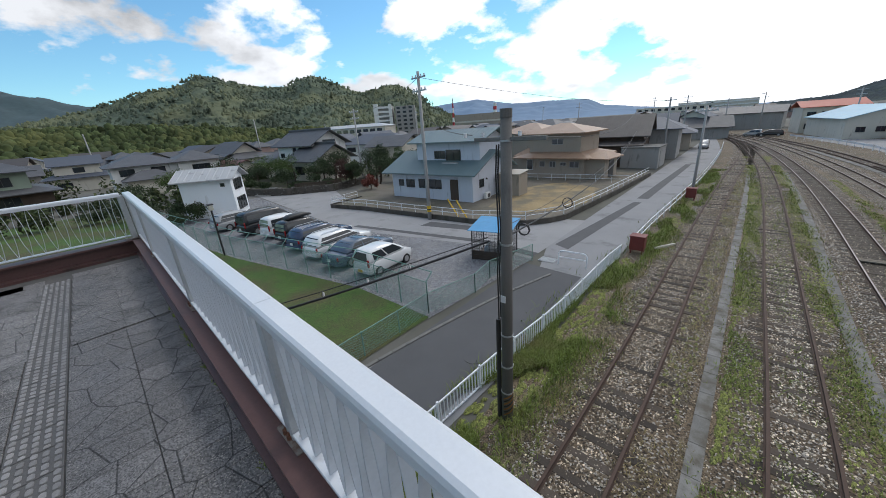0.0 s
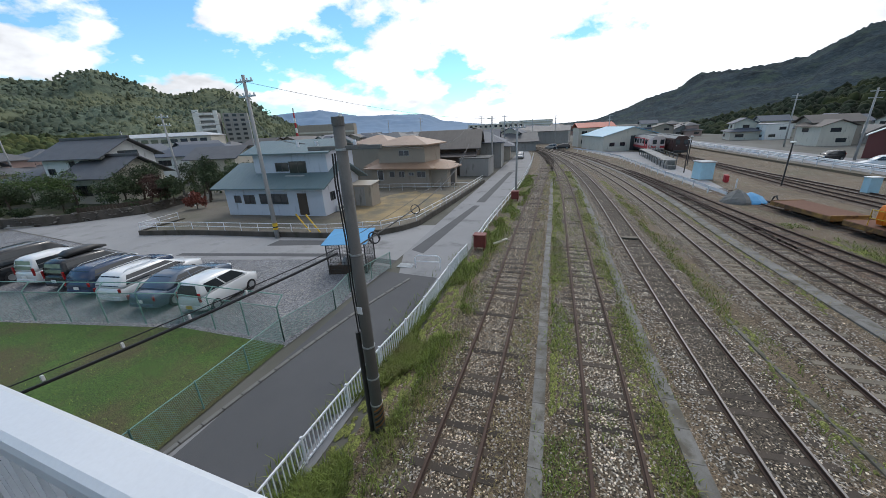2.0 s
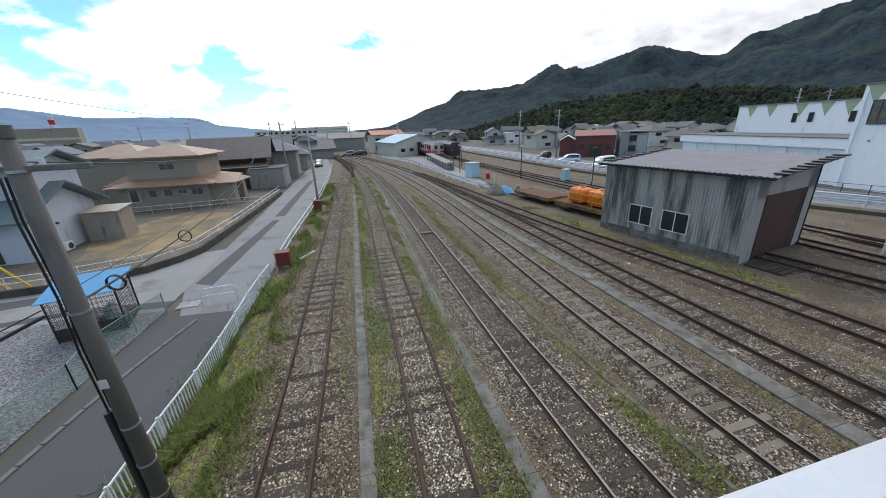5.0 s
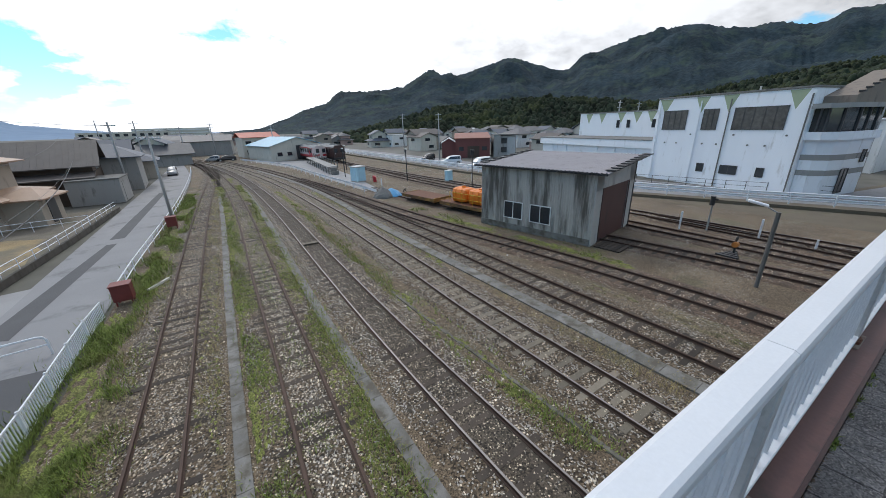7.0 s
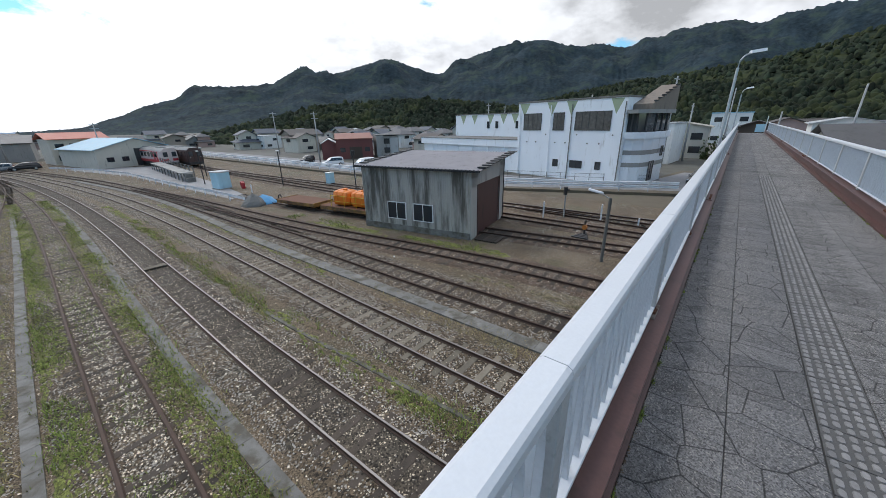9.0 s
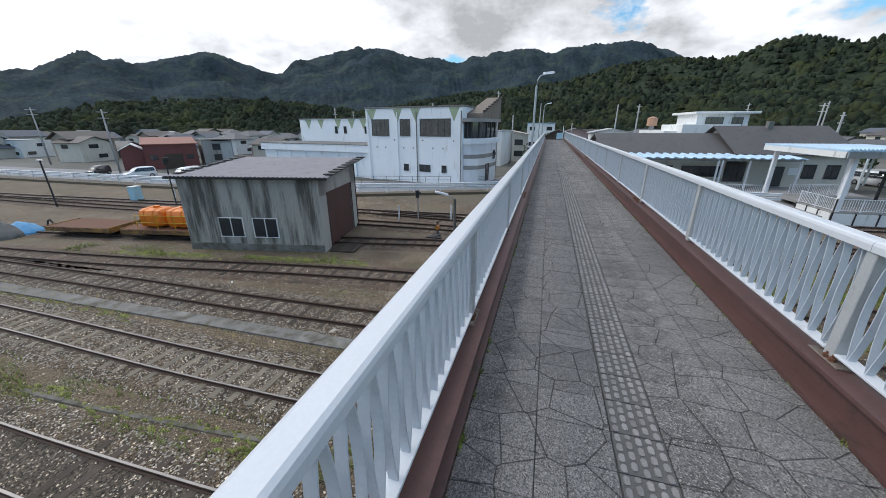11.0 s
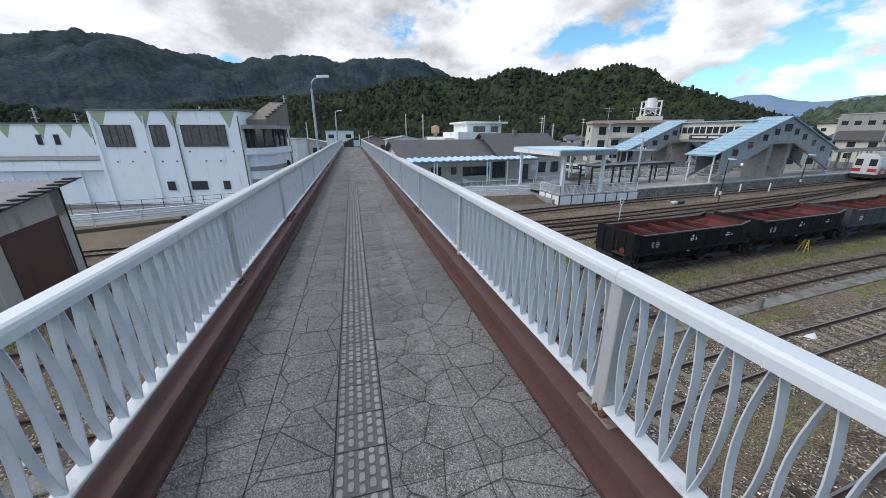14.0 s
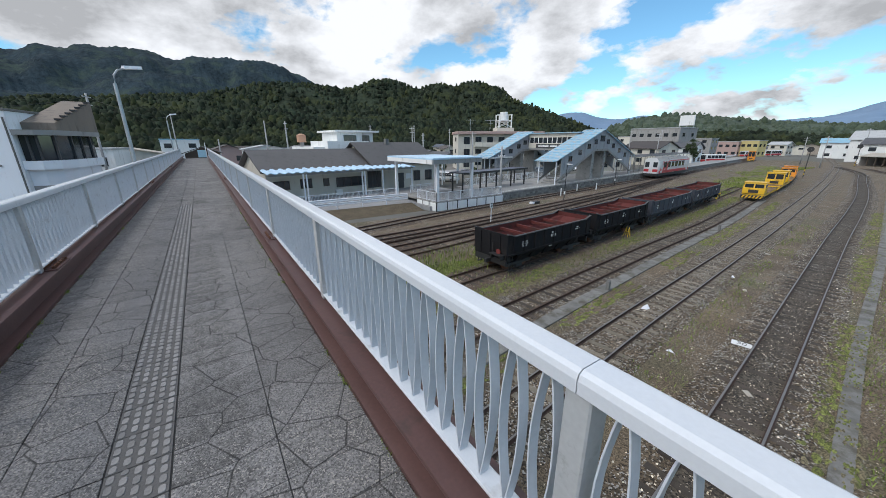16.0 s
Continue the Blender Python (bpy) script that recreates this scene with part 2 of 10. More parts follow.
# ---------------------------------------------------------------- mesh helpers
class Shape:
    """Collects vertices and faces of one mesh."""

    def __init__(self):
        self.v, self.f = [], []

    def add(self, v, f):
        n = len(self.v)
        self.v += [tuple(p) for p in v]
        self.f += [tuple(i + n for i in q) for q in f]
        return self

    def box(self, x0, y0, z0, x1, y1, z1, c=0.0):
        if c <= 0:
            v = [(x, y, z) for x in (x0, x1) for y in (y0, y1) for z in (z0, z1)]
            return self.add(v, [(0, 1, 3, 2), (4, 6, 7, 5), (0, 4, 5, 1), (2, 3, 7, 6), (0, 2, 6, 4), (1, 5, 7, 3)])
        bm = bmesh.new()
        vs = [bm.verts.new((x, y, z)) for x in (x0, x1) for y in (y0, y1) for z in (z0, z1)]
        for q in [(0, 1, 3, 2), (4, 6, 7, 5), (0, 4, 5, 1), (2, 3, 7, 6), (0, 2, 6, 4), (1, 5, 7, 3)]:
            bm.faces.new([vs[i] for i in q])
        bmesh.ops.bevel(bm, geom=bm.edges[:], offset=c, segments=1, affect="EDGES")
        bm.verts.index_update()
        self.add([p.co for p in bm.verts], [[p.index for p in q.verts] for q in bm.faces])
        bm.free()
        return self

    def loft(self, rings, close=True, caps=True):
        """Rings of equally many points, joined one to the next."""
        n, k = len(rings[0]), len(self.v)
        v = [p for r in rings for p in r]
        f = []
        for i in range(len(rings) - 1):
            for j in range(n if close else n - 1):
                a, b = i * n + j, i * n + (j + 1) % n
                f.append((a, b, b + n, a + n))
        if caps and close:
            f += [tuple(range(n - 1, -1, -1)), tuple((len(rings) - 1) * n + j for j in range(n))]
        return self.add(v, f)

    def tube(self, pts, r, n=8, r2=None):
        """A round bar along a line of points."""
        pts = [Vector(p) for p in pts]
        rings = []
        for i, p in enumerate(pts):
            d = (pts[min(i + 1, len(pts) - 1)] - pts[max(i - 1, 0)]).normalized()
            a = d.orthogonal() if abs(d.z) > 0.95 else d.cross(Vector((0, 0, 1)))
            a.normalize()
            b = d.cross(a)
            rr = r if r2 is None else r + (r2 - r) * i / (len(pts) - 1)
            rings.append([p + a * (rr * math.cos(2 * math.pi * j / n)) + b * (rr * math.sin(2 * math.pi * j / n)) for j in range(n)])
        return self.loft(rings)

    def sweep(self, pts, prof, up=(0, 0, 1)):
        """A profile of (side, height) along a line in plan."""
        pts = [Vector(p) for p in pts]
        rings = []
        for i, p in enumerate(pts):
            d = pts[min(i + 1, len(pts) - 1)] - pts[max(i - 1, 0)]
            s = Vector((d.y, -d.x, 0)).normalized()
            rings.append([p + s * a + Vector((0, 0, b)) for a, b in prof])
        return self.loft(rings)

    def prism(self, poly, z0, z1):
        """A plan outline pulled up from z0 to z1."""
        return self.loft([[(x, y, z0) for x, y in poly], [(x, y, z1) for x, y in poly]])

    def moved(self, m):
        self.v = [tuple(m @ Vector(p)) for p in self.v]
        return self

    def mesh(self, name, material, smooth=False):
        me = bpy.data.meshes.new(name)
        me.from_pydata(self.v, [], self.f)
        me.materials.append(material)
        if smooth:
            me.polygons.foreach_set("use_smooth", [True] * len(me.polygons))
        me.update()
        return me


def part(name, shape, material, parent=None, label="", smooth=False):
    ob = new(name, shape.mesh(name, material, smooth) if isinstance(shape, Shape) else shape)
    if parent is not None:
        ob.parent = parent
    if label:
        ob["label"] = label
    return ob


def thing(name, at, label, category, group="", kind="", rz=0.0):
    ob = new(name)
    ob.empty_display_size = 0.2
    ob.matrix_basis = pose(*at, 0, 0, rz)
    return tagged(ob, label, category, group, kind)


def struct(name, shape, material, label, category, kind="structure", smooth=False):
    return tagged(part(name, shape, material, smooth=smooth), label, category, kind=kind)


def line_at(knots, y):
    """x on a smooth line through knots of (y, x)."""
    ys = [k[0] for k in knots]
    i = max(0, min(len(ys) - 2, sum(1 for q in ys if q <= y) - 1))
    p = [knots[max(0, min(len(knots) - 1, i + d))] for d in (-1, 0, 1, 2)]
    h = p[2][0] - p[1][0]
    t = (y - p[1][0]) / h
    m1 = (p[2][1] - p[0][1]) / max(p[2][0] - p[0][0], 1e-6) * h
    m2 = (p[3][1] - p[1][1]) / max(p[3][0] - p[1][0], 1e-6) * h
    return (2 * t**3 - 3 * t**2 + 1) * p[1][1] + (t**3 - 2 * t**2 + t) * m1 + (-2 * t**3 + 3 * t**2) * p[2][1] + (t**3 - t**2) * m2


def sheet(poly, z):
    """A flat patch of ground."""
    s = Shape()
    return s.add([(x, y, z) for x, y in poly], [tuple(range(len(poly)))])


def grooved(m, scale=3.4, width=0.034):
    """Adds pressed curved grooves to a paving material."""
    nt = m.node_tree
    N, L = nt.nodes.new, nt.links.new
    b = nt.nodes["Principled BSDF"]
    src = b.inputs["Base Color"].links[0].from_socket
    geo = N("ShaderNodeNewGeometry")
    vo = N("ShaderNodeTexVoronoi"); vo.feature, vo.voronoi_dimensions = "DISTANCE_TO_EDGE", "2D"
    vo.inputs["Scale"].default_value, vo.inputs["Randomness"].default_value = scale, 0.85
    L(geo.outputs["Position"], vo.inputs["Vector"])
    r = N("ShaderNodeMapRange"); r.inputs[1].default_value, r.inputs[2].default_value = width * 0.4, width
    r.inputs[3].default_value, r.inputs[4].default_value = 0.3, 1.0
    L(vo.outputs["Distance"], r.inputs[0])
    s = N("ShaderNodeVectorMath"); s.operation = "SCALE"
    L(src, s.inputs[0]); L(r.outputs[0], s.inputs["Scale"]); L(s.outputs[0], b.inputs["Base Color"])
    bp = N("ShaderNodeBump"); bp.inputs["Strength"].default_value, bp.inputs["Distance"].default_value = 0.7, 0.004
    L(r.outputs[0], bp.inputs["Height"])
    if b.inputs["Normal"].links:
        L(b.inputs["Normal"].links[0].from_socket, bp.inputs["Normal"])
    L(bp.outputs[0], b.inputs["Normal"])




def pebbled(m, scale, low, high, pale=0.16):
    """Breaks a ground colour up into single stones of differing grey, some of them pale."""
    nt = m.node_tree
    N, L = nt.nodes.new, nt.links.new
    b = nt.nodes["Principled BSDF"]
    src = b.inputs["Base Color"].links[0].from_socket
    geo, vo = N("ShaderNodeNewGeometry"), N("ShaderNodeTexVoronoi")
    vo.voronoi_dimensions = "2D"
    vo.inputs["Scale"].default_value = scale
    L(geo.outputs["Position"], vo.inputs["Vector"])
    sp = N("ShaderNodeSeparateColor")
    L(vo.outputs["Color"], sp.inputs[0])
    r = N("ShaderNodeMapRange"); r.inputs[3].default_value, r.inputs[4].default_value = low, high
    L(sp.outputs[0], r.inputs[0])
    big = N("ShaderNodeTexNoise"); big.inputs["Scale"].default_value, big.inputs["Detail"].default_value = 0.55, 4
    L(geo.outputs["Position"], big.inputs["Vector"])
    ad = N("ShaderNodeMath"); ad.operation = "MULTIPLY_ADD"; ad.inputs[1].default_value = 0.5
    L(big.outputs["Fac"], ad.inputs[0]); L(sp.outputs[1], ad.inputs[2])
    p = N("ShaderNodeMapRange"); p.inputs[1].default_value, p.inputs[2].default_value = 1.25 - pale, 1.30 - pale
    L(ad.outputs[0], p.inputs[0])
    s = N("ShaderNodeVectorMath"); s.operation = "SCALE"
    L(src, s.inputs[0]); L(r.outputs[0], s.inputs["Scale"])
    mx = N("ShaderNodeMix"); mx.data_type = "RGBA"; mx.inputs[7].default_value = (0.34, 0.32, 0.29, 1)
    L(p.outputs[0], mx.inputs[0]); L(s.outputs[0], mx.inputs[6]); L(mx.outputs[2], b.inputs["Base Color"])


pebbled(YARD, 36.0, 0.3, 1.6, 0.08)
pebbled(BED, 25.0, 0.12, 1.75, 0.17)
pebbled(OILBED, 25.0, 0.15, 1.7, 0.04)
pebbled(BEDR, 25.0, 0.4, 1.6, 0.07)
pebbled(GRASS, 45.0, 0.5, 1.5, -0.6)
pebbled(GRAVEL, 22.0, 0.4, 1.6, 0.10)
# pale aggregate grains, their contrast raised to paint in sun glints
pebbled(DECK, 135.0, 0.42, 1.6, 0.08)
grooved(DECK, 3.0, 0.021)


def bulk(name, V, F, material, label, category, kind="stuff", parent=None, smooth=False):
    """One mesh out of arrays: V (n, 3), F (m, k)."""
    V, F = np.asarray(V, np.float32), np.asarray(F, np.int32)
    me = bpy.data.meshes.new(name)
    me.vertices.add(len(V)); me.vertices.foreach_set("co", V.ravel())
    k = F.shape[1]
    me.loops.add(F.size); me.loops.foreach_set("vertex_index", F.ravel())
    me.polygons.add(len(F)); me.polygons.foreach_set("loop_start", np.arange(0, F.size, k, dtype=np.int32))
    me.materials.append(material)
    me.update(calc_edges=True); me.validate()
    if smooth:
        me.polygons.foreach_set("use_smooth", [True] * len(me.polygons))
    ob = new(name, me)
    if parent is not None:
        ob.parent = parent
    return tagged(ob, label, category, kind=kind)


def stones_at(P, size, rng):
    """Angular stones at the points P (n, 3)."""
    n = len(P)
    base = np.array([(1, 0, -0.2), (-1, 0, -0.2), (0, 1, -0.2), (0, -1, -0.2), (0, 0, 1)], float)
    tri = np.array([(0, 2, 4), (2, 1, 4), (1, 3, 4), (3, 0, 4)])
    V = base[None] * rng.uniform(0.55, 1.25, (n, 5, 1)) * (size * rng.uniform(0.5, 1.5, n))[:, None, None]
    V[:, :, 2] *= 0.7
    V += rng.normal(0, 0.18, (n, 5, 3)) * size
    a = rng.uniform(0, 6.28, n)
    c, s = np.cos(a)[:, None], np.sin(a)[:, None]
    X = V[:, :, 0] * c - V[:, :, 1] * s
    Y = V[:, :, 0] * s + V[:, :, 1] * c
    V = np.stack([X, Y, V[:, :, 2]], 2) + P[:, None]
    F = tri[None] + 5 * np.arange(n)[:, None, None]
    return V.reshape(-1, 3), F.reshape(-1, 3)


def blades_at(P, height, width, rng, lean=0.5):
    """Leaning leaf blades at the points P (n, 3), each a bent strip of two faces."""
    n = len(P)
    a = rng.uniform(0, 6.28, n)
    d = np.stack([np.cos(a), np.sin(a), np.zeros(n)], 1)
    s = np.stack([-np.sin(a), np.cos(a), np.zeros(n)], 1)
    h = height * rng.uniform(0.4, 1.3, n)[:, None]
    w = width * rng.uniform(0.6, 1.3, n)[:, None]
    up = np.array([0, 0, 1.0])
    ln = lean * rng.uniform(0.2, 1.2, n)[:, None]
    mid = P + d * h * ln * 0.35 + up * h * 0.6
    tip = P + d * h * ln + up * h
    V = np.stack([P - s * w, P + s * w, mid + s * w * 0.8, mid - s * w * 0.8, tip], 1)
    k = 5 * np.arange(n)[:, None]
    F = np.concatenate([k + np.array([0, 1, 2]), k + np.array([0, 2, 3]), k + np.array([3, 2, 4])], 0)
    return V.reshape(-1, 3), F


def crowns_at(P, size, rng):
    """Rounded tree crowns standing on the points P, open below."""
    n = len(P)
    a = np.arange(5) * 1.2566
    base = np.concatenate([np.stack([np.cos(a), np.sin(a), np.full(5, -0.9)], 1), np.stack([0.62 * np.cos(a + 0.6), 0.62 * np.sin(a + 0.6), np.full(5, 0.35)], 1), [(0, 0, 0.75)]])
    tri = np.array([(i, (i + 1) % 5, 5 + i) for i in range(5)] + [((i + 1) % 5, 5 + (i + 1) % 5, 5 + i) for i in range(5)] + [(5 + i, 5 + (i + 1) % 5, 10) for i in range(5)])
    V = base[None] * rng.uniform(0.7, 1.3, (n, 11, 1)) * (size * rng.uniform(0.4, 1.55, n))[:, None, None]
    V[:, :, 2] *= rng.uniform(0.7, 1.3, (n, 1))
    b = rng.uniform(0, 6.28, n)
    c, s = np.cos(b)[:, None], np.sin(b)[:, None]
    V = np.stack([V[:, :, 0] * c - V[:, :, 1] * s, V[:, :, 0] * s + V[:, :, 1] * c, V[:, :, 2]], 2) + P[:, None]
    return V.reshape(-1, 3), (tri[None] + 11 * np.arange(n)[:, None, None]).reshape(-1, 3)


def leaves_at(P, size, rng):
    """Small leaf clumps: bent quads turned at random."""
    n = len(P)
    u = rng.normal(0, 1, (n, 3)); u /= np.linalg.norm(u, axis=1)[:, None]
    w = np.cross(u, rng.normal(0, 1, (n, 3))); w /= np.linalg.norm(w, axis=1)[:, None]
    s = (size * rng.uniform(0.6, 1.4, n))[:, None]
    V = np.stack([P - u * s - w * s * 0.6, P + u * s - w * s * 0.5, P + u * s * 0.8 + w * s * 0.6, P - u * s * 0.7 + w * s * 0.5], 1)
    return V.reshape(-1, 3), np.arange(4 * n).reshape(n, 4)


# ---------------------------------------------------------------- ground
R = 2600.0
struct("ground", sheet([(-R, -R), (R, -R), (R, R), (-R, R)], -0.02), EARTH, "grey green valley floor under the town", "ground")
YARD_E = [(-200, 62), (-120, 46), (-75, 40.8), (-33, 36.6), (-21, 35.5), (0, 37), (22, 37.5), (52, 36.5), (106, 35), (140, 30)]
yard = Shape().add([p for y in range(-200, 141, 10) for p in ((-4.3 if y < 90 else -4.3 - 0.012 * (y - 90) ** 2, y, 0.0), (line_at(YARD_E, y), y, 0.0))],
                   [(2 * i, 2 * i + 1, 2 * i + 3, 2 * i + 2) for i in range(34)])
struct("yard_ground", yard, YARD, "brown stony ground of the rail yard with thin weeds", "ground")

# road along the yard, cross road and lots
ROAD_W = [(-60, -8.9), (0, -8.75), (5, -8.6), (12, -7.6), (17, -6.3)]
road = Shape().add([p for y in range(-60, 141, 5) for p in ((-8.5 if y > 16 else line_at(ROAD_W, y), y, 0.012), (-4.9 + (0.02 * max(0, y)) if y < 70 else -3.5 - 0.012 * (y - 70) ** 1.5, y, 0.012))],
                   [(2 * i, 2 * i + 1, 2 * i + 3, 2 * i + 2) for i in range(40)])
struct("road", road, ASPH, "grey patched asphalt lane beside the railway", "road")
struct("cross_road", sheet([(-120, 24), (-49, 19.5), (-24, 15.9), (-12.6, 18.0), (-8.4, 17.6), (-8.4, 26.5), (-10.2, 26.2), (-11.8, 23.4), (-15.6, 22.0), (-28, 21.2), (-32.7, 20.2), (-34.5, 23.5), (-41.5, 26.5), (-46, 34), (-60, 44), (-62, 42), (-52, 30), (-120, 32)], 0.016),
       ASPHL, "pale worn asphalt side street", "road")
for poly in ([(-8.2, 20.5), (-7.2, 20.0), (-6.3, 34.0), (-6.9, 34.0)], [(-8.4, 17.9), (-12.4, 18.5), (-24, 16.7), (-24, 17.2), (-12.4, 19.1), (-8.4, 18.6)],
             [(-7.0, 35.5), (-6.1, 35.5), (-5.7, 60), (-6.4, 60)], [(-19, 19.6), (-14, 20.6), (-14, 21.6), (-19, 20.9)],
             [(-8.3, 16.9), (-5.2, 16.6), (-5.1, -40), (-8.6, -40), (-8.4, 6)]):
    struct("road_patch", sheet(poly, 0.020), ASPHD, "darker asphalt patch in the lane", "road")
struct("parking_ground", sheet([(-8.9, 9.6), (-8.3, 17.6), (-12.6, 18.0), (-24, 15.9), (-49, 19.3), (-49, 7.0), (-35, 6.6), (-25, 7.8), (-14, 9.6)], 0.008), GRAVEL, "grey gravel of the car park", "ground")
struct("lawn", sheet([(-9.2, -40), (-8.95, 9.7), (-14, 9.75), (-25, 7.9), (-35, 6.9), (-60, 5), (-60, -40)], 0.010), GRASS, "short patchy green grass lot", "lawn")
PLOT = mat("bare plot soil", (0.150, 0.132, 0.105), 0.95, vary=0.3, scale=0.5, fine=14, stain=(0.105, 0.100, 0.068), stain_amt=0.5, stain_scale=0.2, bump=0.02, bump_scale=25)
struct("house_plot", sheet([(-32.5, 20.3), (-27.9, 21.2), (-15.6, 22.1), (-11.7, 23.5), (-9.9, 26.2), (-8.7, 49), (-24, 49), (-40, 30)], 0.3), PLOT, "bare earth and dry grass of the house plots", "ground")
DRYP = mat("dry yellow grass", (0.290, 0.218, 0.115), 0.95, vary=0.35, scale=0.5, fine=14, stain=(0.160, 0.140, 0.100), stain_amt=0.6, stain_scale=0.35, bump=0.02, bump_scale=25)
prng = random.Random(4)
ring = [(-14.3 + 4.6 * math.cos(0.26 * k) * prng.uniform(0.82, 1.1), 32.6 + 7.2 * math.sin(0.26 * k) * prng.uniform(0.85, 1.08)) for k in range(24)]
struct("dry_grass_patch", sheet([(min(x, -9.9), y) for x, y in ring], 0.305), DRYP, "patch of dry yellow grass on the plot", "grass")
# retaining wall round the plots
RETW = mat("dark mossy concrete wall", (0.085, 0.076, 0.066), 0.9, vary=0.3, scale=1.5, fine=40, stain=(0.045, 0.042, 0.03), stain_amt=0.4, stain_scale=1.2, streak=4)
wall = Shape().sweep([(-33.2, 24.5, 0), (-32.7, 20.2, 0), (-27.9, 21.1, 0), (-15.6, 22.0, 0), (-13.4, 22.6, 0), (-11.7, 23.4, 0), (-10.6, 24.7, 0), (-9.9, 26.1, 0), (-9.2, 36, 0), (-8.6, 49, 0)],
                     [(-0.09, 0), (0.09, 0), (0.09, 0.42), (-0.09, 0.42)])
struct("retaining_wall", wall, RETW, "low dark concrete retaining wall round the plots", "wall")

# ---------------------------------------------------------------- railway
TRACKS = [
    ("weedy", SLEEPER, False, [(-150, 8), (-100, -5.2), (-60, -4.4), (-20, -2.6), (0, -1.85), (10, -1.57), (20, -1.5), (35, -1.35), (50, -1.0), (65, -0.5), (80, -0.6), (100, -2.6), (125, -8)]),
    ("weedy", SLEEPER, False, [(-155, 20), (-100, 4.2), (-60, 0.9), (-20, 1.4), (0, 1.75), (10, 1.98), (20, 2.0), (35, 2.1), (50, 1.9), (65, 1.2), (80, 0.0), (100, -2.4), (125, -8)]),
    ("dark", SLEEPER, True, [(-160, 26), (-130, 18), (-100, 14.3), (-75, 11.5), (-55, 9.9), (-40, 8.9), (-27, 7.9), (-17, 7.1), (-8, 6.4), (0, 5.88), (10, 5.44), (20, 5.3), (35, 5.25), (50, 4.8), (65, 3.8), (80, 2.2), (100, -1.0), (125, -7)]),
    ("main", CSLEEP, True, [(-330, 68), (-260, 45), (-200, 32.5), (-160, 26), (-105, 19.3), (-71, 15.8), (-45, 13.4), (-31, 12.3), (-20, 11.5), (-12, 10.9), (0, 9.65), (10, 9.22), (20, 9.25), (35, 9.1), (50, 8.4), (65, 7.0), (80, 5.0), (100, 1.5), (125, -5)]),
    ("rusty", SLEEPER, False, [(-135, 31.5), (-105, 25.2), (-90, 22.7), (-76, 20.9), (-57, 18.9), (-38, 16.7), (-25, 15.8), (-14, 14.9), (-5, 14.1), (4.5, 13.4), (13, 13.0), (20, 12.85), (27, 12.6), (39, 12.2), (50, 11.6), (65, 10.2), (80, 8.0), (100, 4.0), (120, -1)]),
    ("rusty", SLEEPER, False, [(-75, 25), (-53, 22.3), (-31, 20.3), (-20, 19.5), (-10.6, 18.85), (0, 17.9), (8.5, 17.3), (15, 16.4), (23, 15.05), (32, 14.0), (45, 12.8), (60, 11.1)]),
    ("rusty", SLEEPER, False, [(-30, 27.5), (-15, 25.0), (-6, 24.4), (4.7, 23.45), (14, 21.8), (22, 20.3), (34, 18.2), (44, 17.0)]),
    ("rusty", SLEEPER, False, [(-110, 44), (-80, 38.5), (-50, 31.6), (-29, 28.4), (-20, 27.6), (-10, 27.0), (5, 26.7), (15, 26.3), (30, 25.4), (45, 24.6), (62, 24.4), (80, 24.6), (92, 24.8)]),
    ("rusty", SLEEPER, False, [(-80, 38.4), (-60, 35.0), (-45, 32.8), (-30, 30.9), (-17, 29.5), (-8, 29.2), (5, 29.4), (16, 29.75)]),
    ("main", SLEEPER, True, [(-195, 54.5), (-120, 45.0), (-75, 40.6), (-45, 37.2), (-33, 36.0), (-21, 34.6), (-8, 32.4), (4.7, 30.7), (16.5, 29.8), (30, 28.4), (45, 27.0), (60, 25.8), (75, 25.2), (92, 24.9)]),
]
RAIL_PROF = [(-0.06, 0), (0.06, 0), (0.06, 0.015), (0.013, 0.03), (0.013, 0.09), (0.034, 0.1), (0.034, 0.13), (-0.034, 0.13), (-0.034, 0.1), (-0.013, 0.09), (-0.013, 0.03), (-0.06, 0.015)]
rng = np.random.default_rng(3)
sleeper_meshes = {}
for SL in (SLEEPER, CSLEEP):
    sleeper_meshes[SL.name] = Shape().box(-1.0, -0.11, -0.06, 1.0, 0.11, 0.062, 0.012).mesh("sleeper", SL)
bed_stones, pale_stones = [], []
